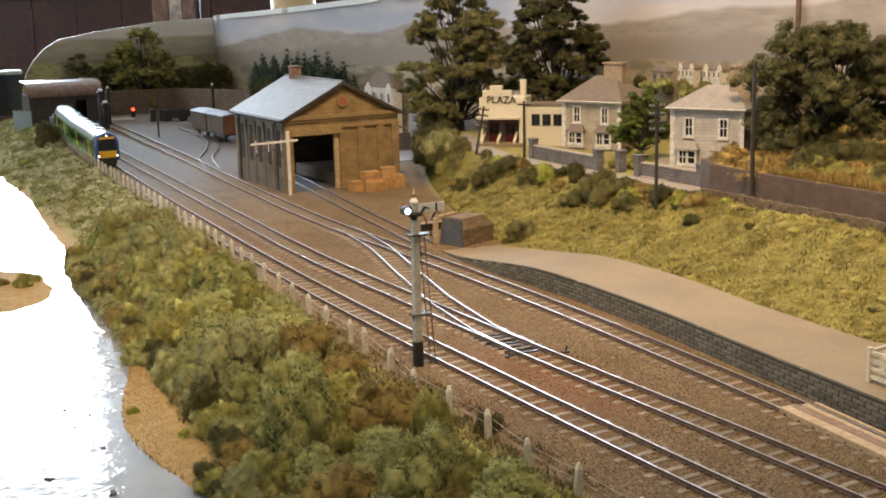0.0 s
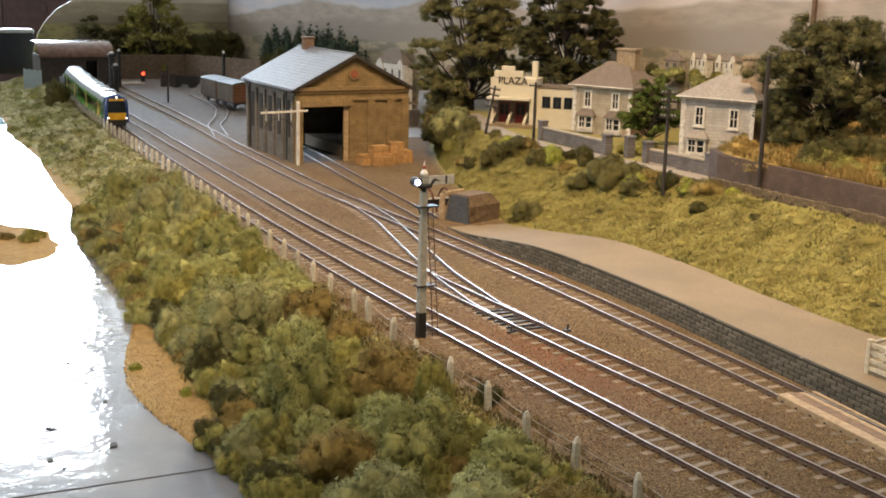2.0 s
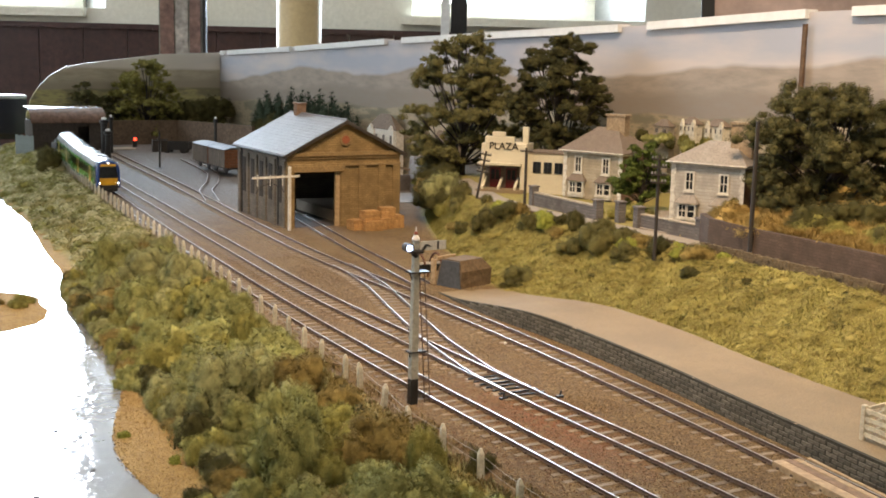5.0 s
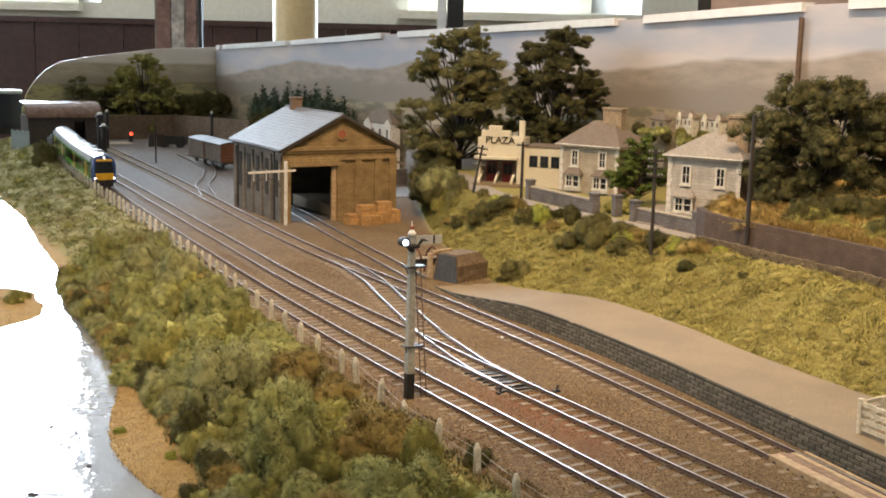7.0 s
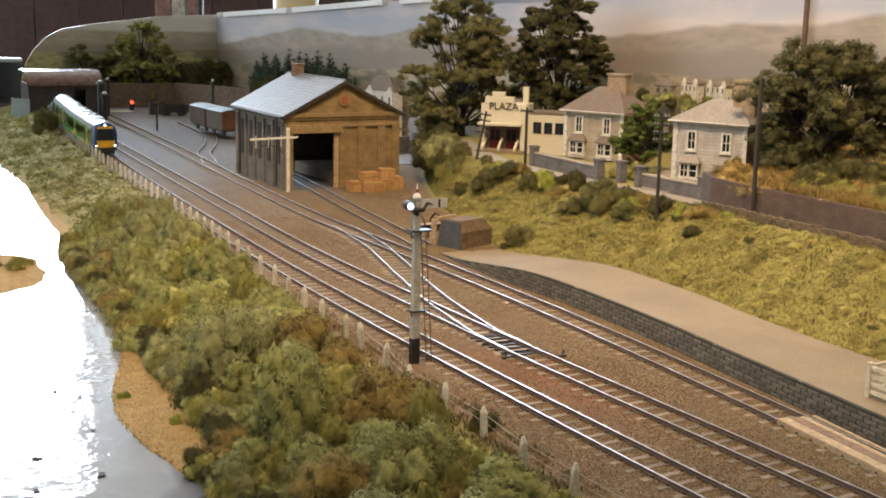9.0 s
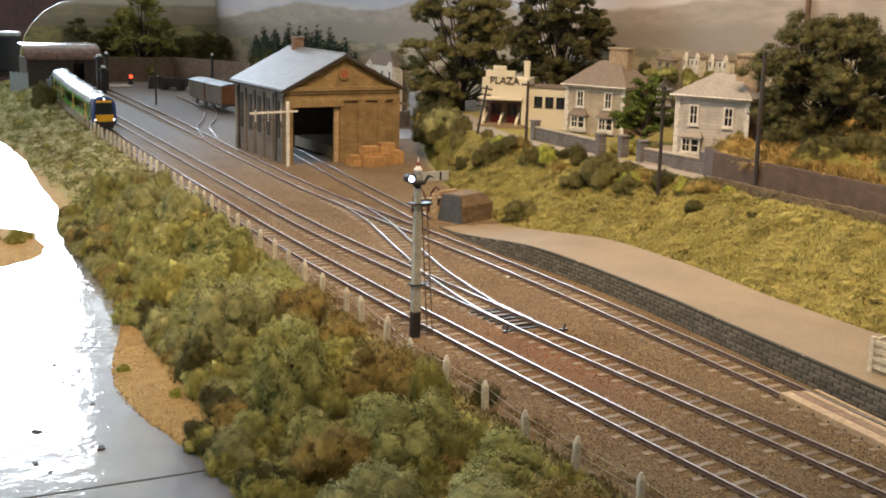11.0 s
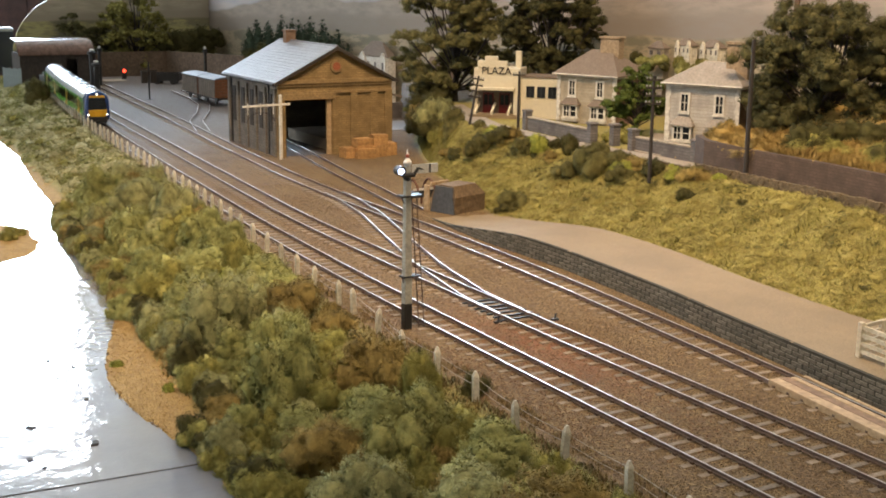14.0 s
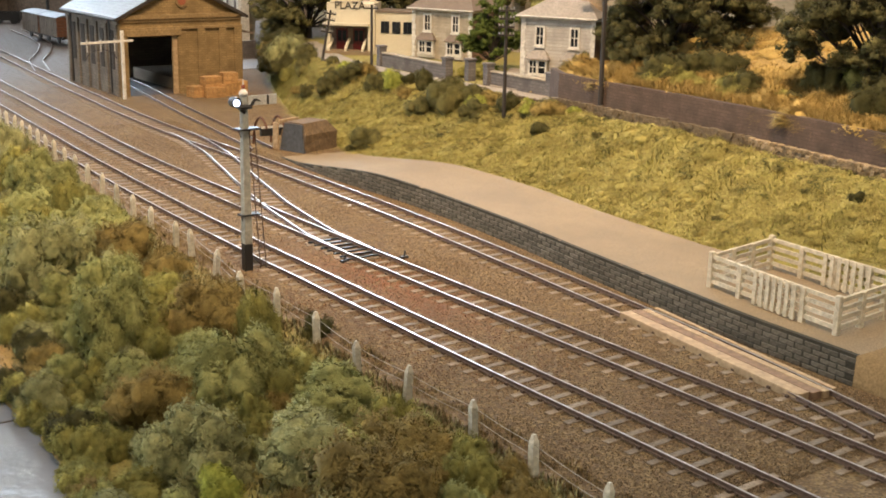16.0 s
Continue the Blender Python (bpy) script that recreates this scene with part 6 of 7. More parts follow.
def river_bank():
    """Mounds of scrub between river and fence: tall ones first, smaller ones in the gaps."""
    r = random.Random(5)
    done = []

    def try_one(rad, gap, tall, sink):
        y = r.uniform(285, 1100)
        f, lo = fence_line(y) - 6, bush_edge(y) - (0 if 520 < y < 700 else 4)
        a, b = lo + rad * 0.6, f - rad * (1.0 if rad > 10 else 0.8) - (7 if y < 660 else 2)
        if b <= a:
            return
        x = r.uniform(a, b)
        if any(math.hypot(x - p, (y - q) * 0.9) < gap * (rad + w) for p, q, w in done):
            return
        done.append((x, y, rad))
        t = (x - lo) / (f - lo)
        v, big = r.random(), noise.noise(Vector((x / 45, y / 45, 4)))
        if t > 0.62 and y < 620:
            key = "brown" if v < 0.42 else "olive" if v < 0.7 else "dark" if v < 0.8 and rad < 12 else "lime" if v < 0.86 and rad < 12 else "sage"
        else:
            key = "sage" if v < 0.36 + big * 0.3 else "grey" if v < 0.56 else "olive" if v < 0.84 else "lime" if v < 0.9 and rad < 13 else "brown"
        shrub(x, y, key, rad, "the river bank", "bank shrubs", sink).scale.z *= tall

    y = 285.0
    while y < 1100:
        sand = 528 < y < 740
        rad = r.uniform(8, 13)
        x = (bush_edge(y) if sand else water_line(y)) + rad * (0.75 if sand else 0.6)
        shrub(x, y, r.choice(("sage", "olive", "dark", "grey", "brown")), rad, "the water's edge", "bank shrubs", 0.1)
        done.append((x, y, rad))
        y += rad * 0.95
    for _ in range(1500):
        try_one(r.uniform(17, 25), 0.7, r.uniform(1.0, 1.35), 0.1)
    for _ in range(2500):
        try_one(r.uniform(10, 15), 0.68, r.uniform(1.0, 1.5), 0.1)
    for _ in range(3000):
        try_one(r.uniform(5.5, 9), 0.66, r.uniform(1.0, 1.6), 0.1)


river_bank()
for x, y, key, rad in ((168, 1004, "olive", 9), (152, 1012, "brown", 7), (178, 1020, "olive", 6), (160, 645, "lime", 4.5), (172, 588, "lime", 4)):
    shrub(x, y, key, rad, "the bare sand by the water", "sand tufts", 0.2)
for x, y, key, rad in ((706, 1290, "dark", 17), (724, 1310, "olive", 15), (738, 1340, "dark", 18), (745, 1372, "dark", 17), (722, 1285, "dark", 15), (700, 1310, "dark", 13), (715, 1340, "dark", 14), (756, 1400, "dark", 17), (732, 1372, "olive", 13)):
    shrub(x, y, key, rad, "the slope below the tall tree", "slope shrubs", 0.1)
for k in range(7):
    y = 1172 + k * 14
    shrub(foot_line(y) + 16 + 6 * (k % 2), y, ("dark", "grey", "dark", "dark", "brown", "dark", "dark")[k], 17 + 5 * (k % 3), "the slope behind the shed", "slope shrubs", 0.1)
# bush standing above the bank beside the far track and near the fence
shrub(366, 1885, "dark", 25, "the far end of the bank", "bank shrubs", 0.0)
shrub(372, 1915, "dark", 17, "the far end of the bank", "bank shrubs", 0.0)
shrub(296, 905, "brown", 11, "the bank beside the fence", "bank shrubs", 0.0)
shrub(292, 885, "dark", 9, "the bank beside the fence", "bank shrubs", 0.0)
shrub(284, 470, "dark", 8, "the bank beside the fence", "bank shrubs")
shrub(279, 606, "dark", 5, "the bank beside the fence", "bank shrubs")

for x, y, key, rad in ((604, 1060, "brown", 10), (596, 1030, "olive", 10), (594, 1000, "brown", 9), (598, 985, "olive", 12), (602, 958, "moss", 11), (608, 965, "moss", 8), (596, 912, "olive", 8), (604, 895, "lime", 9),
                       (600, 872, "moss", 6), (588, 830, "olive", 9), (597, 805, "olive", 14), (606, 790, "moss", 9), (594, 764, "olive", 10), (618, 800, "moss", 9), (612, 745, "moss", 9), (618, 728, "lime", 8), (600, 776, "lime", 9),
                       (624, 718, "olive", 13), (618, 706, "moss", 10), (543, 842, "moss", 10), (534, 838, "moss", 8), (600, 694, "moss", 9), (640, 1110, "olive", 12), (625, 1090, "olive", 10),
                       (628, 1040, "olive", 8), (618, 990, "lime", 8), (626, 885, "olive", 7), (630, 690, "lime", 7), (606, 640, "olive", 6), (585, 410, "moss", 6)):
    shrub(x, y, rng.choice(("dark", "brown", "bramble")) if key == "moss" else "bramble" if key == "olive" else key, rad * (0.85 if y < 700 else 1.35 if y < 1000 else 1.0), "the grassy slope", "slope shrubs", 0.08)
for x, y, key, rad in ((640, 1150, "olive", 12), (690, 1170, "dark", 14), (712, 1210, "dark", 16), (715, 1255, "dark", 18), (690, 1260, "dark", 15), (672, 1235, "dark", 13), (662, 1180, "dark", 16), (668, 1195, "dark", 15), (684, 1215, "dark", 17), (655, 1165, "grey", 13), (700, 1235, "dark", 14)):
    shrub(x, y, key, rad, "the slope behind the shed", "slope shrubs", 0.1, 15)
for x, y, key, rad in ((694, 892, "olive", 8), (703, 906, "olive", 8), (714, 917, "olive", 8), (684, 905, "olive", 7), (686, 930, "olive", 6), (688, 955, "olive", 6), (690, 975, "olive", 6), (684, 830, "olive", 6), (685, 812, "olive", 6), (686, 795, "olive", 6), (687, 780, "olive", 6)):
    shrub(x, y, key, rad, "the house gardens", "garden hedge", 0.1, 46)
shrub(700, 762, "dark", 8, "the retaining wall's top", "slope shrubs", 0.1, 68)


# dense hedge growth along the road's edge
hedge = random.Random(29)
for k in range(16):
    y = 720 + k * 18 + hedge.uniform(-7, 7)
    x = road_edge(y) - hedge.uniform(7, 26)
    key = hedge.choice(("bramble", "dark", "brown", "lime", "bramble", "dark"))
    shrub(x, y, key, hedge.uniform(6, 12), "the grassy slope", "slope shrubs", 0.08)
def hair_mesh(name, material, rad, seed):
    """A dome of long drooping grass over a soft core."""
    g = np.random.default_rng(seed)
    verts, faces, normals = [], [], []
    foam_blob(verts, faces, normals, 0, 0, rad * 0.1, rad * 0.95, 0.62, 3, seed)
    n = 7000
    d = g.normal(size=(n, 3))
    d[:, 2] = np.abs(d[:, 2]) * 0.9 - 0.15
    d /= np.linalg.norm(d, axis=1)[:, None]
    wave = 1 + 0.16 * np.sin(d[:, 0] * 5 + seed) + 0.12 * np.sin(d[:, 1] * 7 + 1)
    c = d * rad * 0.78 * wave[:, None] * np.array([1, 1, 0.66]) + np.array([0, 0, rad * 0.1])
    run = d * np.array([1, 1, 0.5]) + np.array([0, 0, -0.35]) + 0.25 * g.normal(size=(n, 3))
    run *= (rad * (0.2 + 0.28 * g.random(n)))[:, None]
    side = np.cross(run, d)
    side *= (0.15 / (np.linalg.norm(side, axis=1) + 1e-9))[:, None]
    v = np.stack([c - side, c + side, c + run], 1).reshape(-1, 3)
    q = np.arange(n)[:, None] * 3 + len(verts)
    faces += (q + [0, 1, 2]).tolist()
    verts += v.tolist()
    normals += np.repeat(d + np.array([0, 0, 0.4]) + 0.25 * g.normal(size=(n, 3)), 3, axis=0).tolist()
    me = bpy.data.meshes.new(name)
    me.from_pydata([(x * U, y * U, z * U) for x, y, z in verts], [], faces)
    me.materials.append(material)
    soften(me, normals)
    return me


# dry ochre mounds above the retaining wall
heap = random.Random(23)
SHRUBS["ochre"] = [(12, hair_mesh("tussock", LEAF["ochre"], 12, 191)), (12, hair_mesh("tussock", LEAF["ochre"], 12, 197))]
WORDS["ochre"] = "dry ochre"
for k in range(44):
    y = 335 + k * 9.4 + heap.uniform(-6, 6)
    x = wall_back(y) + 16 + heap.uniform(0, 40) * (1 if k % 2 else 0.25)
    ob = shrub(x, y, "ochre", heap.uniform(10, 20), "the wall top", "wall top tussocks", 0.3)
    ob.name = "grass_tussock"


def slope_turf(name, label, key, count, seed, thick, size, foot):
    """Turf following the slope: small flat scraps over its bumps, thicker in patches."""
    r = random.Random(seed)
    g = np.random.default_rng(seed)
    spots = []
    while len(spots) < count:
        y = 295 + 800 * r.random()
        t = 0.02 + 0.95 * r.random() ** foot
        h = foot_line(y)
        x = h + 3 + (road_edge(y) - 6 - h) * t
        patch = noise.noise(Vector((x / 19, y / 25, seed)))
        if patch < thick[0] + r.uniform(-0.12, 0.12):
            continue
        lump = max(0.0, noise.noise(Vector((x / 5.5, y / 7, 2.0 + seed))))
        spots.append((x, y, bank_height(x, y) + thick[1] * lump + r.random() ** 2 * 1.3))
    c = np.array(spots)
    n = count
    up = np.array([-0.35, 0, 1.0]) + 0.3 * g.normal(size=(n, 3))
    a = g.normal(size=(n, 3))
    a = a - (a * up).sum(1)[:, None] / (up * up).sum(1)[:, None] * up
    a /= np.linalg.norm(a, axis=1)[:, None]
    b = np.cross(up, a)
    b /= np.linalg.norm(b, axis=1)[:, None]
    k = size * (0.5 + g.random(n))[:, None]
    v = np.stack([c - a * k * 0.32, c + a * k * 0.32, c + b * k * 2.6 + up * k * 0.9], 1).reshape(-1, 3) * U
    me = bpy.data.meshes.new(name)
    me.from_pydata(v.tolist(), [], np.arange(3 * n).reshape(-1, 3).tolist())
    me.materials.append(LEAF[key])
    soften(me, np.repeat(np.array([-0.4, 0, 1.0]) + 0.16 * g.normal(size=(n, 3)), 3, axis=0))
    tagged(new(name, me), label, "grass", kind="stuff")


slope_turf("slope_turf", "soft yellow-green turf on the slope", "grass", 170000, 21, (-0.9, 3.6), 0.62, 1.0)
slope_turf("slope_weeds", "brown-olive weeds low on the slope", "moss", 80000, 22, (0.02, 5.0), 0.55, 1.3)
slope_turf("slope_brambles", "brown-green brambles near the road wall", "bramble", 30000, 24, (0.2, 6.0), 0.55, 0.5)


def slope_hummocks(name, label, key, count, leaves, seed, small, big, foot):
    """Low uneven hummocks of growth over the slope, in one sheet."""
    r = random.Random(seed)
    blobs = []
    while len(blobs) < count:
        y = 300 + 760 * r.random()
        h = foot_line(y)
        t = r.random() ** foot
        x = h + 4 + (road_edge(y) - 12 - h) * t
        if noise.noise(Vector((x / 30, y / 34, seed))) < r.uniform(-0.3, 0.25):
            continue
        rr = r.uniform(small, big)
        blobs.append((x, y, bank_height(x, y) - rr * 0.12, rr))
    tagged(new(name, tuft_mesh(name, LEAF[key], blobs, leaves, 0.5, seed, 0.55, 1, 99.0, 0.3, 0.45, 0.72)), label, "grass", kind="stuff")


slope_hummocks("slope_mounds", "yellow-green grassy mounds on the slope", "grass", 260, 70000, 31, 4, 10, 0.8)
slope_hummocks("slope_tussocks", "brown-olive tussocks on the slope", "moss", 190, 45000, 32, 2.5, 6, 1.3)
slope_hummocks("slope_herbs", "dark green herbs scattered over the slope", "bramble", 60, 16000, 33, 2, 4.5, 0.7)


def hill_growth():
    """Dry hummocks over the ground above the retaining wall, in one sheet."""
    r = random.Random(41)
    blobs = []
    for _ in range(330):
        y = 320 + 500 * r.random()
        x = wall_back(min(y, 752)) + 8 + 150 * r.random()
        rr = r.uniform(7, 15)
        blobs.append((x, y, bank_height(x, y) - rr * 0.1, rr))
    tagged(new("hill_growth", tuft_mesh("hill_growth", LEAF["ochre"], blobs, 80000, 0.85, 41, 0.5, 1, 99.0, 0.3)), "dry ochre growth on the hill above the wall", "grass", kind="stuff")


hill_growth()
# dark undergrowth below the oaks
skirt = random.Random(43)
for _ in range(32):
    y = skirt.uniform(390, 760)
    shrub(wall_back(min(y, 752)) + skirt.uniform(28, 80), y, skirt.choice(("dark", "dark", "olive")), skirt.uniform(10, 22), "the wall top below the oaks", "oak undergrowth", 0.15)


def far_bank_flock(name, label, key, count, seed):
    """Low rough growth over the far part of the bank, in one sheet."""
    r = random.Random(seed)
    blobs = []
    for _ in range(count):
        y = 1020 + 1400 * r.random()
        f, b = fence_line(y) - 8, bush_edge(y) - 3
        x = b + (f - b) * r.random()
        rr = r.uniform(5, 12)
        blobs.append((x, y, bank_height(x, y) - rr * 0.1, rr))
    me = tuft_mesh(name, LEAF[key], blobs, count * 150, 1.1, seed, 0.7, 1)
    tagged(new(name, me), label, "undergrowth", kind="stuff")


far_bank_flock("far_bank_growth", "rough grey-green growth over the far river bank", "sage", 230, 77)
# many pale hummocks, standing in for window light on the far bank
far_bank_flock("far_bank_grass", "straw-coloured hummocks on the far river bank, paled as by window light", "straw", 320, 78)
far_bank_flock("far_bank_bramble", "dark olive brambles on the far river bank", "olive", 36, 79)


def grass_field(name, label, place, count, tall, material, seed, wide=0.45):
    """One sheet of upright blades; place(random) gives x, y, z and a height factor."""
    r = random.Random(seed)
    verts, faces = [], []
    for _ in range(count):
        p = place(r)
        if p is None:
            continue
        x, y, z, k = p
        h = tall * k * r.uniform(0.6, 1.2)
        a = r.uniform(0, 6.28)
        dx, dy = wide * math.cos(a), wide * math.sin(a)
        lx, ly = r.uniform(-0.5, 0.5) * h, r.uniform(-0.5, 0.5) * h
        i = len(verts)
        verts += [(x - dx, y - dy, z - 0.4), (x + dx, y + dy, z - 0.4), (x + lx, y + ly, z + h)]
        faces.append((i, i + 1, i + 2))
    me = bpy.data.meshes.new(name)
    me.from_pydata([(x * U, y * U, z * U) for x, y, z in verts], [], faces)
    me.materials.append(material)
    lean = np.random.default_rng(seed).normal(size=(len(faces), 3)) * 0.35 + np.array([0, 0, 1.0])
    soften(me, np.repeat(lean, 3, axis=0))
    return tagged(new(name, me), label, "grass", kind="stuff")


def on_slope(r):
    y = r.uniform(290, 1260)
    h, e = foot_line(y), road_edge(y)
    x = h + 3 + (e - 4 - h) * r.random()
    v = noise.noise(Vector((x / 16, y / 16, 6)))
    return x, y, bank_height(x, y), 0.55 + max(0, v) * 1.6


def on_bank(r):
    y = 260 + 1850 * r.random() ** 1.5
    f, w = fence_line(y), water_line(y)
    t = 0.2 + 0.78 * r.random()
    x = w + (f - w) * t
    return x, y, bank_height(x, y), 0.8 + r.random() * 0.7


def on_wall_top(r):
    y = r.uniform(330, 752)
    x = wall_back(y) + 6 + 70 * r.random() ** 1.6
    return x, y, bank_height(x, y) - 1, 0.8 + r.random()


grass_field("slope_grass", "short yellow-green static grass on the slope", on_slope, 130000, 2.8, foliage("yellow_green_grass", (0.17, 0.155, 0.04), (0.3, 0.275, 0.078), (0.43, 0.385, 0.13)), 3, 0.28)
grass_field("bank_grass", "dry pale grass between the bank shrubs", on_bank, 60000, 2.0, foliage("pale_dry_grass", (0.18, 0.17, 0.075), (0.28, 0.26, 0.12), (0.37, 0.34, 0.17)), 4)
grass_field("wall_top_grass", "long dry ochre grass hanging over the retaining wall", on_wall_top, 60000, 5, LEAF["ochre"], 6, 0.3)


def on_fence_strip(r):
    y = 255 + 460 * r.random() ** 1.4
    x = fence_line(y) - 14 + 26 * r.random()
    v = noise.noise(Vector((x / 7, y / 12, 2)))
    if v < -0.12 or x > 310:
        return None
    return x, y, bank_height(x, y), 0.5 + max(0, v) * 1.5


grass_field("fence_grass", "dry brown grass along the fence", on_fence_strip, 14000, 2.6, foliage("dry_brown_grass", (0.12, 0.085, 0.035), (0.2, 0.145, 0.06), (0.3, 0.235, 0.105)), 12, 0.24)


def ballast_stones():
    """Loose ballast chips over the near trackbed, each a small sharp pyramid."""
    g = np.random.default_rng(61)
    n = 110000
    y = 255 + 800 * g.random(n) ** 1.35
    lo = np.interp(y, np.arange(200, 1100, 10), [fence_line(v) + 4 for v in range(200, 1100, 10)])
    hi = np.interp(y, np.arange(200, 1100, 10), [min(plat_front(v) - 2, 470) for v in range(200, 1100, 10)])
    x = lo + (hi - lo) * g.random(n)
    rust = np.clip(1.35 - np.hypot((x - 326) / 62, (y - 505) / 170) * 1.3, 0, 0.9) > g.random(n)
    brown = mat("ballast_chip", (0.245, 0.172, 0.088), (0.145, 0.098, 0.05), grain=300, big=25, rough=0.9, bump=0, island=0.45)
    red = mat("rusty_ballast_chip", (0.21, 0.098, 0.045), (0.125, 0.058, 0.028), grain=300, big=25, rough=0.9, bump=0, island=0.4)
    for name, pick, material, label in (("ballast_stones", ~rust, brown, "loose brown ballast chips between the tracks"), ("rusty_ballast", rust, red, "rust-stained ballast chips round the signal's foot")):
        X, Y = x[pick], y[pick]
        m = len(X)
        k = 0.34 + 0.36 * g.random(m) ** 2
        a = g.random(m) * 6.283
        c = np.stack([X, Y, np.full(m, -0.95)], 1)
        corners = [c + np.stack([np.cos(a + d) * k * w, np.sin(a + d) * k * w, np.zeros(m)], 1) for d, w in ((0, 1.2), (2.1, 0.9), (4.2, 1.0))]
        top = c + np.stack([0.4 * k * g.normal(size=m), 0.4 * k * g.normal(size=m), 0.45 + k * (0.5 + 0.7 * g.random(m))], 1)
        v = np.stack(corners + [top], 1).reshape(-1, 3) * U
        q = np.arange(m)[:, None] * 4
        me = bpy.data.meshes.new(name)
        me.from_pydata(v.tolist(), [], np.concatenate([q + [0, 1, 3], q + [1, 2, 3], q + [2, 0, 3]]).tolist())
        me.materials.append(material)
        tagged(new(name, me), label, "ballast", kind="stuff")


ballast_stones()


# ---- trees ----
def tree(x, y, z, high, spread, key, seed, label, name="tree", leaf=1.1, trunk=4.0, count=15000, low=0.25, clumps=26, pad=0.28, gap=0.55, core=0.25):
    """A forked trunk with long bare limbs; each limb carries a loose pad of foliage, with gaps between the pads."""
    r = random.Random(seed)
    root = thing(name, x, y, z, 0, label, "tree", "model trees")
    bm = bmesh.new()
    stem = [Vector((0, 0, -6))]
    for k in range(1, 9):
        stem.append(Vector((r.uniform(-1, 1) * trunk * 0.22 * k / 3, r.uniform(-1, 1) * trunk * 0.22 * k / 3, high * 0.82 * k / 8)))
    for k in range(8):
        tube(bm, stem[k], stem[k + 1], trunk * (1 - k / 9.5), trunk * (1 - (k + 1) / 9.5), n=8)
    pads, tries = [], 0
    while len(pads) < clumps and tries < clumps * 60:
        tries += 1
        t = low + (1 - low) * r.random() ** 0.85
        f = (t - low) / (1 - low)
        prof = max(0.12, math.sin(min(1.0, f * 0.78 + 0.2) * math.pi)) ** 0.55
        a = r.uniform(0, 6.283)
        d = spread * prof * (core + (1 - core) * math.sqrt(r.random()))
        rr = spread * pad * r.uniform(0.6, 1.3) * (1.0 if f < 0.8 else 0.8)
        c = Vector((d * math.cos(a), d * math.sin(a), high * t - rr * 0.2))
        if any((c - p).length < gap * (rr + q) for p, q in pads):
            continue
        pads.append((c, rr))
    blobs = []
    for c, rr in pads:
        blobs.append((c.x, c.y, c.z, rr * 0.5))
        lean = Vector((c.x, c.y, 0)).normalized() * rr * 0.25
        for _ in range(12):
            g, e = r.uniform(0, 6.283), rr * math.sqrt(r.random()) * 0.95
            h = rr * (0.75 * (1 - (e / rr) ** 2) - 0.35 + r.uniform(-0.3, 0.3))
            blobs.append((c.x + lean.x + e * math.cos(g), c.y + lean.y + e * math.sin(g), c.z + h, rr * r.uniform(0.16, 0.34)))
        fork = max(1, min(6, int(c.z / high * 8 * r.uniform(0.35, 0.7))))
        base = stem[fork]
        m1 = base.lerp(c, 0.4) + Vector((r.uniform(-1, 1), r.uniform(-1, 1), -0.5)) * spread * 0.06
        m2 = base.lerp(c, 0.75) + Vector((r.uniform(-1, 1), r.uniform(-1, 1), -0.6)) * spread * 0.05
        k = trunk * 0.34 * (rr / (spread * pad)) ** 0.5
        tube(bm, base, m1, k, k * 0.75, n=5)
        tube(bm, m1, m2, k * 0.75, k * 0.5, n=5)
        tube(bm, m2, c, k * 0.5, k * 0.25, n=5)
        for _ in range(3):
            e = c + Vector((r.uniform(-1, 1), r.uniform(-1, 1), r.uniform(-0.2, 0.5))) * rr * 0.8
            tube(bm, m2, e, k * 0.35, k * 0.12, n=4)
    part("trunk", bm, M["dark"], root, "dark branching trunk")
    crown = new("crown", tuft_mesh("crown", LEAF[key], blobs, int(count * 1.25), leaf, seed, 0.8, 1, spread * 0.1, 0.45, 0.65, 0.82))
    crown.parent = root
    return root


tree(744, 1290, 38, 174, 58, "tree", 11, "tall airy olive-green tree behind the cinema", leaf=1.0, low=0.1, clumps=58, count=110000, pad=0.31, gap=0.4, core=0.3)
tree(806, 1175, 42, 170, 50, "deep", 12, "tall dark green tree behind the houses", leaf=1.0, low=0.28, clumps=54, count=100000, pad=0.33, gap=0.36)
tree(770, 722, 64, 108, 66, "deep", 13, "broad dark oak tree above the retaining wall", leaf=0.8, low=0.04, clumps=70, count=130000, pad=0.33, gap=0.4, core=0.3)
tree(722, 500, 68, 100, 50, "deep", 15, "broad dark oak tree above the retaining wall", leaf=0.8, low=0.05, clumps=56, count=100000, pad=0.34, gap=0.4, core=0.3)
tree(742, 935, 44, 66, 23, "leafy", 16, "small leafy green tree between the houses", leaf=0.75, low=0.08, clumps=34, count=22000, trunk=2.0, pad=0.46, gap=0.2, core=0.1)
# lighter olive crown: the window light on this tree is in its colour
tree(655, 2385, -2, 158, 60, "olive", 17, "large tree at the far end of the yard, colour lightened as by window light", leaf=1.6, low=0.12, clumps=44, count=30000, pad=0.3, gap=0.45)
tree(548, 2425, -2, 118, 32, "deep", 18, "smaller dark tree at the far end of the yard", leaf=1.6, low=0.15, clumps=28, count=14000, pad=0.35, gap=0.42)
tree(594, 2415, -2, 90, 34, "deep", 19, "smaller dark tree at the far end of the yard", leaf=1.6, low=0.1, clumps=28, count=14000, pad=0.35, gap=0.42)


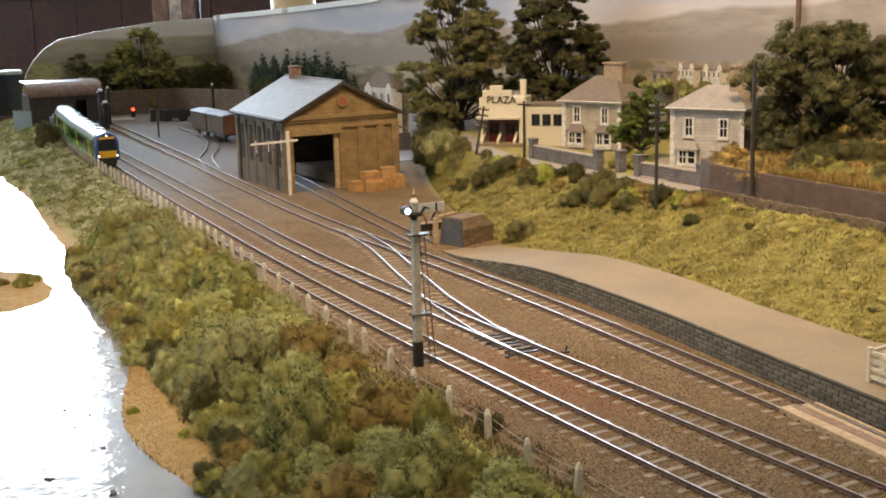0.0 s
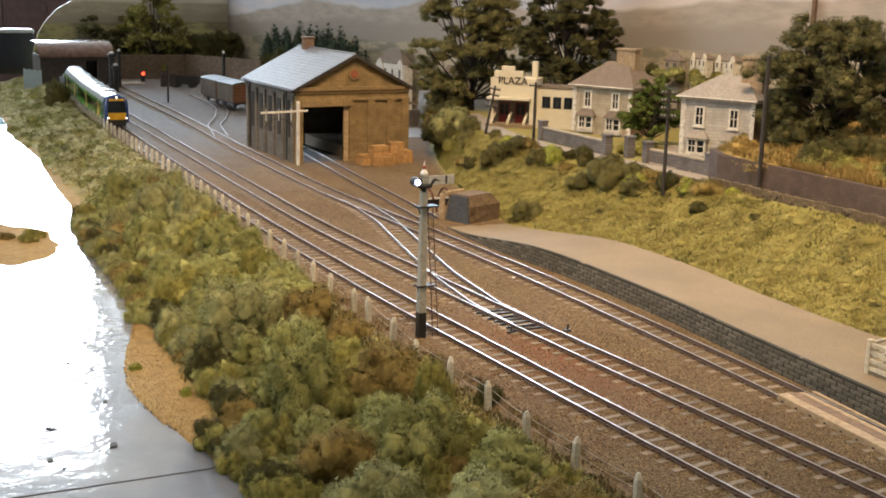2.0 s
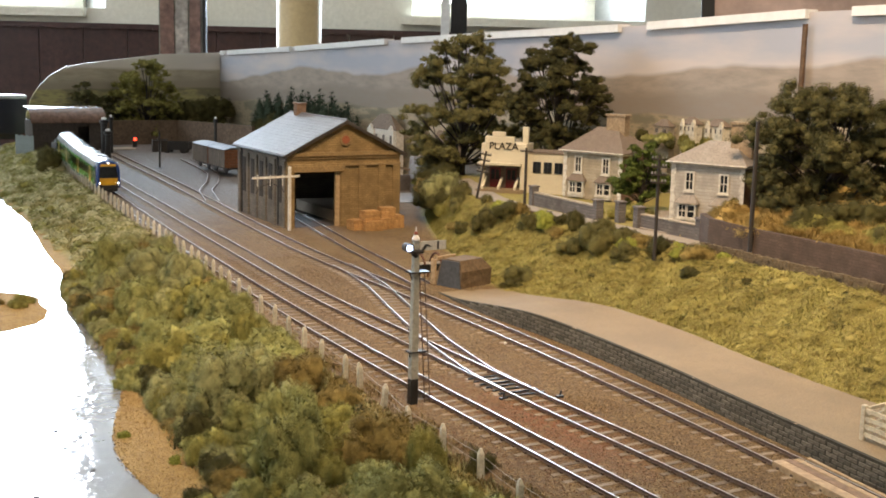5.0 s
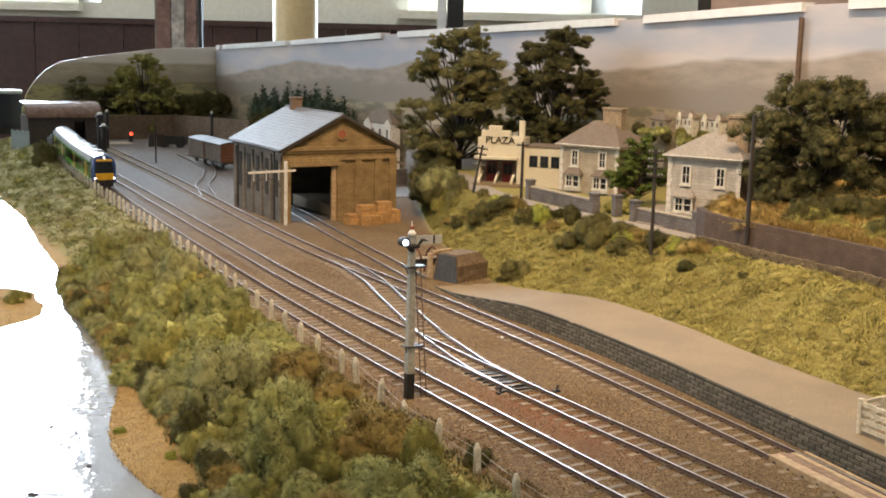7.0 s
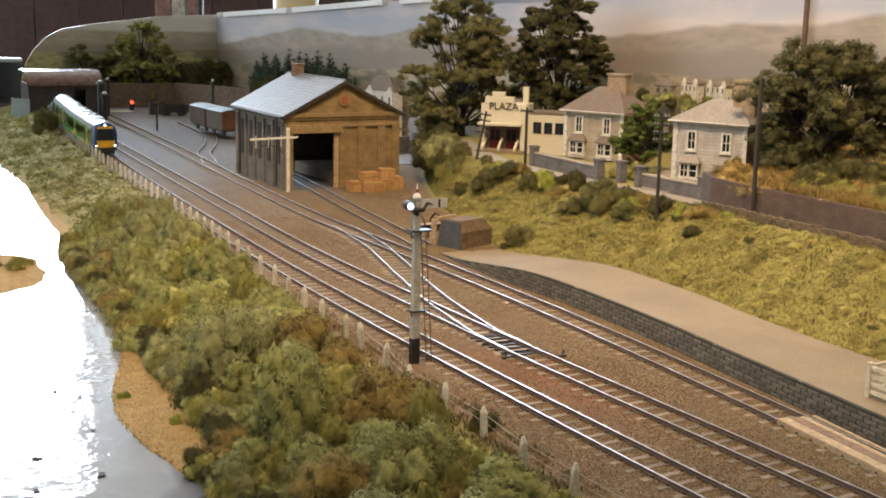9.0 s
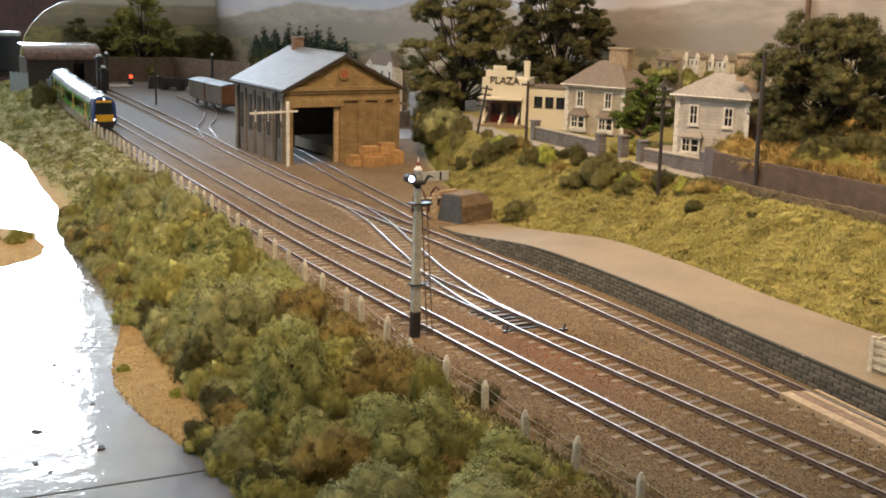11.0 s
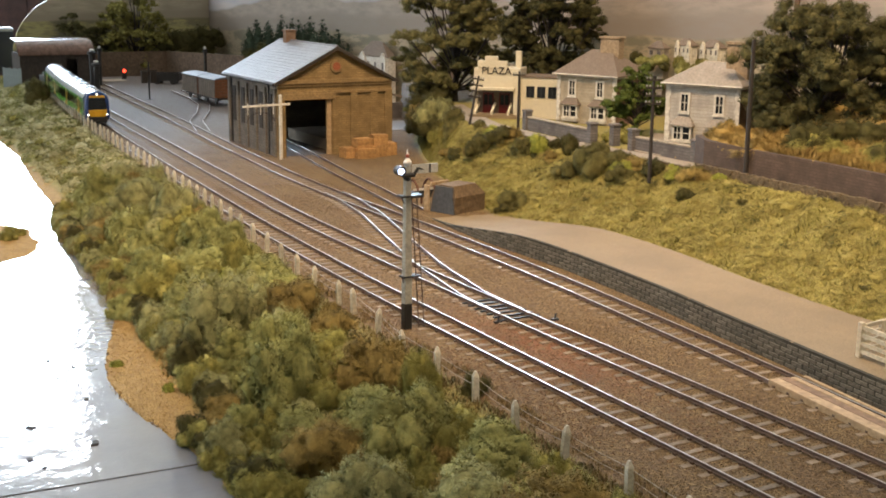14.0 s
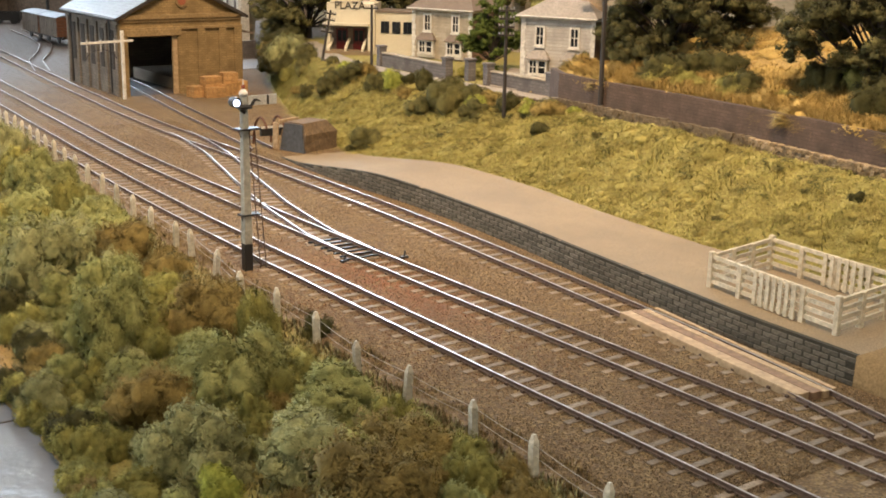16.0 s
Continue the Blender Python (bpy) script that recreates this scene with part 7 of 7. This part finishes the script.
def conifer(x, y, high, seed):
    r = random.Random(seed)
    root = thing("conifer", x, y, 10, 0, "slim dark conifer in the row by the backdrop", "tree", "conifer row")
    bm = bmesh.new()
    tube(bm, (0, 0, -12), (0, 0, high * 0.9), 1.6, 0.5, n=6)
    part("trunk", bm, M["dark"], root)
    blobs = [(r.uniform(-1, 1), r.uniform(-1, 1), high * t, 17 * (1 - t) ** 0.75 + 1.6) for t in np.linspace(0.06, 0.97, 11)]
    crown = new("crown", tuft_mesh("crown", LEAF["pine"], blobs, 3600, 1.3, seed, 1.0, 1, 99.0, 0.6, 0.6, 0.8))
    crown.parent = root


for k in range(26):
    y = 1800 + k * 17
    conifer(838 - (k % 3) * 9, y, 80 + 24 * abs(math.sin(k * 1.9)) + (8 if 4 < k < 16 else -6), 60 + k)


thicket = random.Random(47)
for k in range(16):
    shrub(836 - thicket.uniform(0, 24), 1800 + k * 26, "dark", thicket.uniform(20, 32), "the ground by the backdrop", "backdrop thicket", 0.1, 14 + thicket.uniform(0, 26))
for k in range(7):
    conifer(830 - thicket.uniform(0, 12), 1795 + k * 22, 74 + thicket.uniform(-14, 18), 90 + k)


def on_sand(r):
    if r.random() < 0.65:
        y = r.uniform(515, 735)
        a, b = water_line(y), bush_edge(y) + 2
    else:
        y = r.uniform(915, 1105)
        k = math.sqrt(max(0.0, 1 - ((y - 1010) / 100) ** 2))
        a, b = 146 - 52 * k, 146 + 52 * k
    x = a + (b - a) * r.random()
    return x, y, bank_height(x, y) + 0.2, 0.5 + r.random()


grass_field("sand_grit", "coarse ochre grit and dead stalks on the sand", on_sand, 7000, 0.25, foliage("ochre_grit", (0.3, 0.185, 0.07), (0.42, 0.27, 0.105), (0.54, 0.37, 0.16)), 8, 0.42)


for k in range(9):
    shrub(700 + k * 13, 2385 + thicket.uniform(-12, 12), "dark", thicket.uniform(22, 32), "the ground by the end backdrop", "backdrop thicket", 0.1, 24 + thicket.uniform(0, 34))


# dark scraps of debris resting on the river's surface
for x, y, k in ((123, 538, 1.6), (101, 572, 1.5), (93, 532, 1.1), (97, 520, 0.8), (130, 672, 0.9), (134, 600, 0.9), (128, 640, 0.7), (140, 655, 0.7)):
    bm = bmesh.new()
    box(bm, -k, k, -k * 1.6, k * 1.6, 0, k * 0.5)
    for v in bm.verts:
        v.co += Vector((rng.uniform(-0.4, 0.4), rng.uniform(-0.4, 0.4), 0)) * k
    ob = part("river_debris", bm, M["dark"])
    ob.matrix_world = pose(x * U, y * U, (WATER_Z + 0.05) * U, 0, 0, rng.uniform(0, 180))
    tagged(ob, "small dark scrap of debris on the glossy water", "debris", "river debris")


# bushes at the foot of the low-relief villas
for k in range(11):
    shrub(860 + thicket.uniform(-4, 4), 950 + k * 14, thicket.choice(("dark", "olive", "sage")), thicket.uniform(7, 11), "the foot of the backdrop", "backdrop bushes", 0.2, 99 + thicket.uniform(-3, 5))

# ---- far end of the yard ----
def far_station():
    root = thing("station_building", 404, 2205, -1, 0, "low dark station building with glossy brown curved roof", "building")
    W, D = 124, 70
    wall = mat("dark_timber_wall", (0.075, 0.06, 0.05), (0.055, 0.045, 0.038), grain=200)
    bm = bmesh.new()
    box(bm, 0, 78, 0, 3, -2, 54)
    box(bm, 98, W, 0, 3, -2, 54)
    box(bm, 78, 98, 0, 3, 44, 54)
    part("front_wall", bm, wall, root)
    bm = bmesh.new()
    box(bm, 0, 3, 3, D, -2, 54)
    box(bm, W - 3, W, 3, D, -2, 54)
    box(bm, 3, W - 3, D - 3, D, -2, 54)
    part("rear_wall", bm, wall, root)
    bm = bmesh.new()
    arc = [(-4 + 44 * (1 - math.cos(a)), 53 + 24 * math.sin(a)) for a in np.linspace(0, math.pi / 2, 9)] + [(D, 77)]
    ring = arc + [(y, z - 2.5) for y, z in arc[::-1]]
    a = [bm.verts.new((-3, y, z)) for y, z in ring]
    b = [bm.verts.new((W + 3, y, z)) for y, z in ring]
    for i in range(len(ring)):
        bm.faces.new((a[i], a[(i + 1) % len(ring)], b[(i + 1) % len(ring)], b[i]))
    bm.faces.new(a[::-1])
    bm.faces.new(b)
    part("roof", bm, mat("glossy_brown_roof", (0.24, 0.15, 0.11), (0.19, 0.12, 0.09), grain=100, rough=0.22, bump=0.1), root, "glossy brown curved roof")
    bm = bmesh.new()
    box(bm, 50, 70, -0.8, 0, 20, 34)
    w = part("window", bm, M["coping"], root, "small pale window")
    bm = bmesh.new()
    box(bm, 52, 68, -1.1, -0.75, 22, 32)
    part("pane", bm, M["glass"], w)


far_station()


def dark_post(x, y, high, r, label):
    root = thing("yard_post", x, y, -1, 0, label, "post", "yard posts")
    bm = bmesh.new()
    lathe(bm, [(r * 1.2, 0), (r, 3), (r, high - 6), (r * 1.5, high - 5), (r * 1.5, high - 1), (r * 0.6, high)], 10)
    part("shaft", bm, M["black"], root)
    bm = bmesh.new()
    lathe(bm, [(r * 0.5, high - 0.5), (r * 0.9, high + 2), (r * 0.3, high + 4)], 8)
    part("cap", bm, M["white"], root)


dark_post(505, 2110, 62, 5.5, "stout black post with pale cap in the yard")
dark_post(499, 2060, 46, 5.0, "stout black post with pale cap in the yard")
dark_post(527, 2150, 64, 3.0, "slim black post with pale cap in the yard")
dark_post(660, 1980, 70, 2.6, "slim grey post beside the far siding")


def ground_lamp():
    root = thing("yard_signal", 535, 1878, -1, 0, "short dark signal post with twin boxes", "signal")
    bm = bmesh.new()
    lathe(bm, [(8, 0), (7, 1.2), (1.4, 1.6), (1.2, 58)], 10)
    part("post", bm, M["black"], root)
    for s in (-1, 1):
        bm = bmesh.new()
        box(bm, s * 7 - 4.5, s * 7 + 4.5, -3, 3, 26, 44)
        bevelled(part("signal_box", bm, M["dark"], root), 0.5)
    bm = bmesh.new()
    box(bm, -13, 13, -1, 1, 44, 45.5)
    part("cross_bar", bm, M["dark"], root)


ground_lamp()
RED = glow("red_lamp_glow", (1.0, 0.05, 0.02), 6.0)


def red_signal(x, y, z):
    root = thing("red_ground_signal", x, y, -1, 0, "small black ground signal showing a red light", "signal")
    bm = bmesh.new()
    box(bm, -4, 4, 0, 4, 0, z + 5)
    bevelled(part("case", bm, M["black"], root), 0.6)
    bm = bmesh.new()
    tube(bm, (0, -0.8, z), (0, 0.2, z), 3.0, n=12)
    part("lens", bm, RED, root, "glowing red lens")


red_signal(600, 2268, 15)


def low_wagon():
    root = thing("flat_loco", 444, 2070, -1, 12, "low dark grey shunter with a red tail lamp", "locomotive")
    grey = mat("weathered_dark_grey", (0.1, 0.1, 0.1), (0.075, 0.075, 0.078), grain=200)
    bm = bmesh.new()
    box(bm, -24, 24, 0, 34, 8, 26)
    bevelled(part("body", bm, grey, root), 1.2)
    bm = bmesh.new()
    box(bm, -20, 20, 4, 30, 26, 31)
    bevelled(part("top", bm, mat("pale_grey_top", (0.3, 0.31, 0.33), (0.24, 0.25, 0.26)), root), 1.5)
    bm = bmesh.new()
    for x in (-15, 0, 15):
        tube(bm, (x, -0.6, 6), (x, 34.6, 6), 5, n=12)
    part("wheel_set", bm, M["black"], root)
    bm = bmesh.new()
    tube(bm, (-4, -1.2, 17), (-4, 0.4, 17), 2.6, n=12)
    part("tail_lamp", bm, RED, root, "glowing red tail lamp")


low_wagon()


def flat_wagon():
    root = thing("open_wagon", 635, 2130, -1, -30, "low black open wagon on the far siding", "wagon")
    bm = bmesh.new()
    for x0, x1, y0, y1 in ((-24, 24, 0, 2), (-24, 24, 24, 26), (-24, -22, 2, 24), (22, 24, 2, 24)):
        box(bm, x0, x1, y0, y1, 8, 20)
    box(bm, -24, 24, 0, 26, 6, 8)
    part("body", bm, M["black"], root)
    for x in (-14, 14):
        bm = bmesh.new()
        tube(bm, (x, 0, 5), (x, 26, 5), 5.5, n=14)
        part("wheel_set", bm, M["black"], root)


flat_wagon()
wall_run("yard_wall", [(540, 2330), (700, 2330), (790, 2150)], -1, 46, 6, mat("brown_yard_wall", (0.19, 0.13, 0.085), (0.14, 0.095, 0.06), grain=200, big=25), None, "brown stone wall at the back of the yard", "wall")
wall_run("yard_wall", [(700, 1480), (780, 1500)], -1, 22, 4, M["wall_stone"], None, "dark drystone wall behind the shed", "wall")
bm = bmesh.new()
extrude_poly(bm, [(620, 1372), (850, 1372), (850, 1462), (640, 1462)], -1.2, 0.6)
tagged(part("yard_lane", bm, mat("grey_lane", (0.36, 0.37, 0.4), (0.28, 0.29, 0.31), grain=400, big=15)), "pale grey lane behind the shed", "lane", kind="structure")
bm = bmesh.new()
box(bm, 505, 590, 2215, 2262, -1.5, 0.6)
tagged(part("loading_ramp", bm, M["coping"]), "pale paved patch beside the station", "paving", kind="structure")


def dark_coach():
    root = thing("railway_coach", 340, 2520, -1, 90, "dark blue coach with a shiny white roof edge", "coach")
    blue = mat("dark_blue_coach", (0.02, 0.025, 0.04), (0.03, 0.03, 0.045), rough=0.3)
    bm = bmesh.new()
    box(bm, -15, 15, -110, 110, 10, 78)
    bevelled(part("body", bm, blue, root), 2)
    bm = bmesh.new()
    box(bm, -16, 16, -111, 111, 78, 86)
    bevelled(part("roof", bm, mat("white_coach_roof", (0.7, 0.74, 0.8), rough=0.2), root, "glossy pale roof"), 3)
    bm = bmesh.new()
    box(bm, -12, 12, -100, 100, -1, 10)
    part("underframe", bm, M["black"], root)


dark_coach()


# ---- low-relief buildings against the backdrop ----
def villa(x, y, z, turn, w, d, h, wall, gables, label):
    root = thing("distant_villa", x, y, z, turn, label, "house", "low-relief villas")
    bm = bmesh.new()
    box(bm, 0, w, 0, d, -70, h)
    part("wall", bm, wall, root)
    bm = bmesh.new()
    hip_roof(bm, w, d, h, h * 0.75, 1)
    part("roof", bm, M["roof_brown"], root)
    for k in range(gables):
        gx = w * (0.15 + 0.7 * k / max(1, gables - 1))
        bm = bmesh.new()
        extrude_poly(bm, [(gx - w * 0.11, -h), (gx + w * 0.11, -h), (gx + w * 0.11, h * 0.9), (gx, h * (1.5 if h < 20 else 1.2)), (gx - w * 0.11, h * 0.9)], -3, 0.2, Matrix(((1, 0, 0, 0), (0, 0, 1, 0), (0, 1, 0, 0), (0, 0, 0, 1))))
        part("gable", bm, wall, root)
    for k in range(max(2, gables * 2)):
        wx = w * (k + 0.5) / max(2, gables * 2)
        bm = bmesh.new()
        box(bm, wx - w * 0.03, wx + w * 0.03, -3.6, -3.0 if gables else 0.2, h * 0.25, h * 0.7)
        part("window", bm, M["wall_stone"], root)


M["pale_green"] = mat("pale_green_paint", (0.24, 0.28, 0.27), (0.19, 0.225, 0.215))
pale = mat("sunlit_villa_wall", (0.74, 0.69, 0.57), (0.64, 0.59, 0.47), grain=300)
villa(872, 1037, 112, -86, 24, 8, 10, pale, 2, "pale gabled villa painted low on the backdrop")
villa(874, 999, 112, -86, 28, 8, 10, pale, 2, "pale gabled villa painted low on the backdrop")
villa(868, 1078, 107, -86, 24, 8, 10, M["stone_house"], 0, "small brown villa low on the backdrop")
villa(836, 1755, 40, -84, 84, 14, 30, M["white"], 2, "white cottages standing by the backdrop")
villa(800, 1500, -1, -60, 60, 20, 48, M["pale_green"], 0, "pale grey-green shed behind the trees")


# ---- things of the hall behind the layout (metres) ----
def hall_thing(name, label, category, kind=""):
    root = new(name)
    root.matrix_world = ROOM
    return tagged(root, label, category, kind=kind)


def hall_part(root, name, u0, u1, w0, w1, z0, z1, material, label="", lean=None):
    bm = bmesh.new()
    box(bm, u0, u1, w0, w1, z0, z1, lean)
    return part(name, bm, material, root, label, unit=1.0)


root = hall_thing("display_banner", "upright banner with a faded path picture", "banner")
pic = mat("faded_path_print", (0.42, 0.4, 0.36), (0.2, 0.2, 0.15), grain=30, big=9, rough=0.4, bump=0.0)
hall_part(root, "print", -0.905, -0.765, 4.0, 4.01, FLOOR_Z + 0.1, 1.9, pic, "faded landscape print")
for name, u0, u1, z0, z1, tone in (("path_picture", -0.85, -0.81, 0.1, 0.42, (0.62, 0.56, 0.5)), ("hedge_picture", -0.9, -0.855, 0.1, 0.5, (0.34, 0.2, 0.16)), ("hedge_picture", -0.805, -0.77, 0.1, 0.46, (0.36, 0.22, 0.18)), ("tree_picture", -0.9, -0.77, 0.5, 0.62, (0.2, 0.26, 0.1)), ("sky_picture", -0.865, -0.8, 0.64, 0.95, (0.7, 0.7, 0.62))):
    hall_part(root, name, u0, u1, 3.996, 3.9995, z0, z1, mat(name, tone, tuple(c * 0.6 for c in tone), grain=60, big=14, rough=0.4, bump=0.0), "blurred patch of the printed picture")
hall_part(root, "edge_strip", -0.762, -0.752, 3.99, 4.02, FLOOR_Z + 0.1, 1.9, M["black"], "black edge strip")
hall_part(root, "foot", -0.95, -0.72, 3.85, 4.15, FLOOR_Z, FLOOR_Z + 0.1, M["black"])
root = hall_thing("display_post", "black and white upright display post", "post")
hall_part(root, "black_bar", 0.045, 0.105, 4.6, 4.66, FLOOR_Z, 2.2, M["black"])
hall_part(root, "white_bar", 0.008, 0.04, 4.6, 4.64, FLOOR_Z, 2.2, M["cap"])
root = hall_thing("framed_print", "large dark-framed print leaning above the backdrop", "picture")
tilt = pose(0.415, 1.95, 0.259, 0, -2.2, -10)
hall_part(root, "print", 0.02, 0.62, 0.0, 0.01, 0.02, 0.5, mat("pink_beige_print", (0.66, 0.5, 0.44), (0.55, 0.42, 0.36), grain=20, big=7, rough=0.35, bump=0.0), "pale pinkish print", tilt)
for a in ((0, 0.63, 0, 0.02), (0, 0.63, 0.5, 0.52), (0, 0.02, 0.02, 0.5), (0.61, 0.63, 0.02, 0.5)):
    hall_part(root, "frame_side", a[0], a[1], -0.006, 0.018, a[2], a[3], M["black"], "black frame", tilt)
hall_part(root, "easel_leg", 0.3, 0.33, 0.02, 0.05, FLOOR_Z - 0.305, 0.3, M["black"], "", tilt)

# trestles that carry the baseboard
for x in (-400, 200, 800):
    for y in (0, 1200, 2400):
        root = thing("trestle", x, y, -110, 0, "plain timber trestle under the baseboard", "trestle", "trestles")
        h = (FLOOR_Z / U) + 110
        for s in (-1, 1):
            bm = bmesh.new()
            tube(bm, (s * 160, 0, h), (s * 90, 0, -8), 16, n=4)
            part("leg", bm, M["wood"], root)
        bm = bmesh.new()
        box(bm, -180, 180, -20, 20, -30, 0)
        part("beam", bm, M["wood"], root)


# grey-green sheet fence beside the far station
fence = thing("sheet_fence", 372, 2190, -2, 0, "pale grey-green sheet fence beside the far station", "fence")
for k in range(7):
    bm = bmesh.new()
    box(bm, 0, 0.8, -7, -0.4, 0, 34 - 1.5 * (k % 2))
    part("panel", bm, M["pale_green"], fence, at=pose(k * 3.2 * U, -k * 6.2 * U, 0, 0, 0, 28))
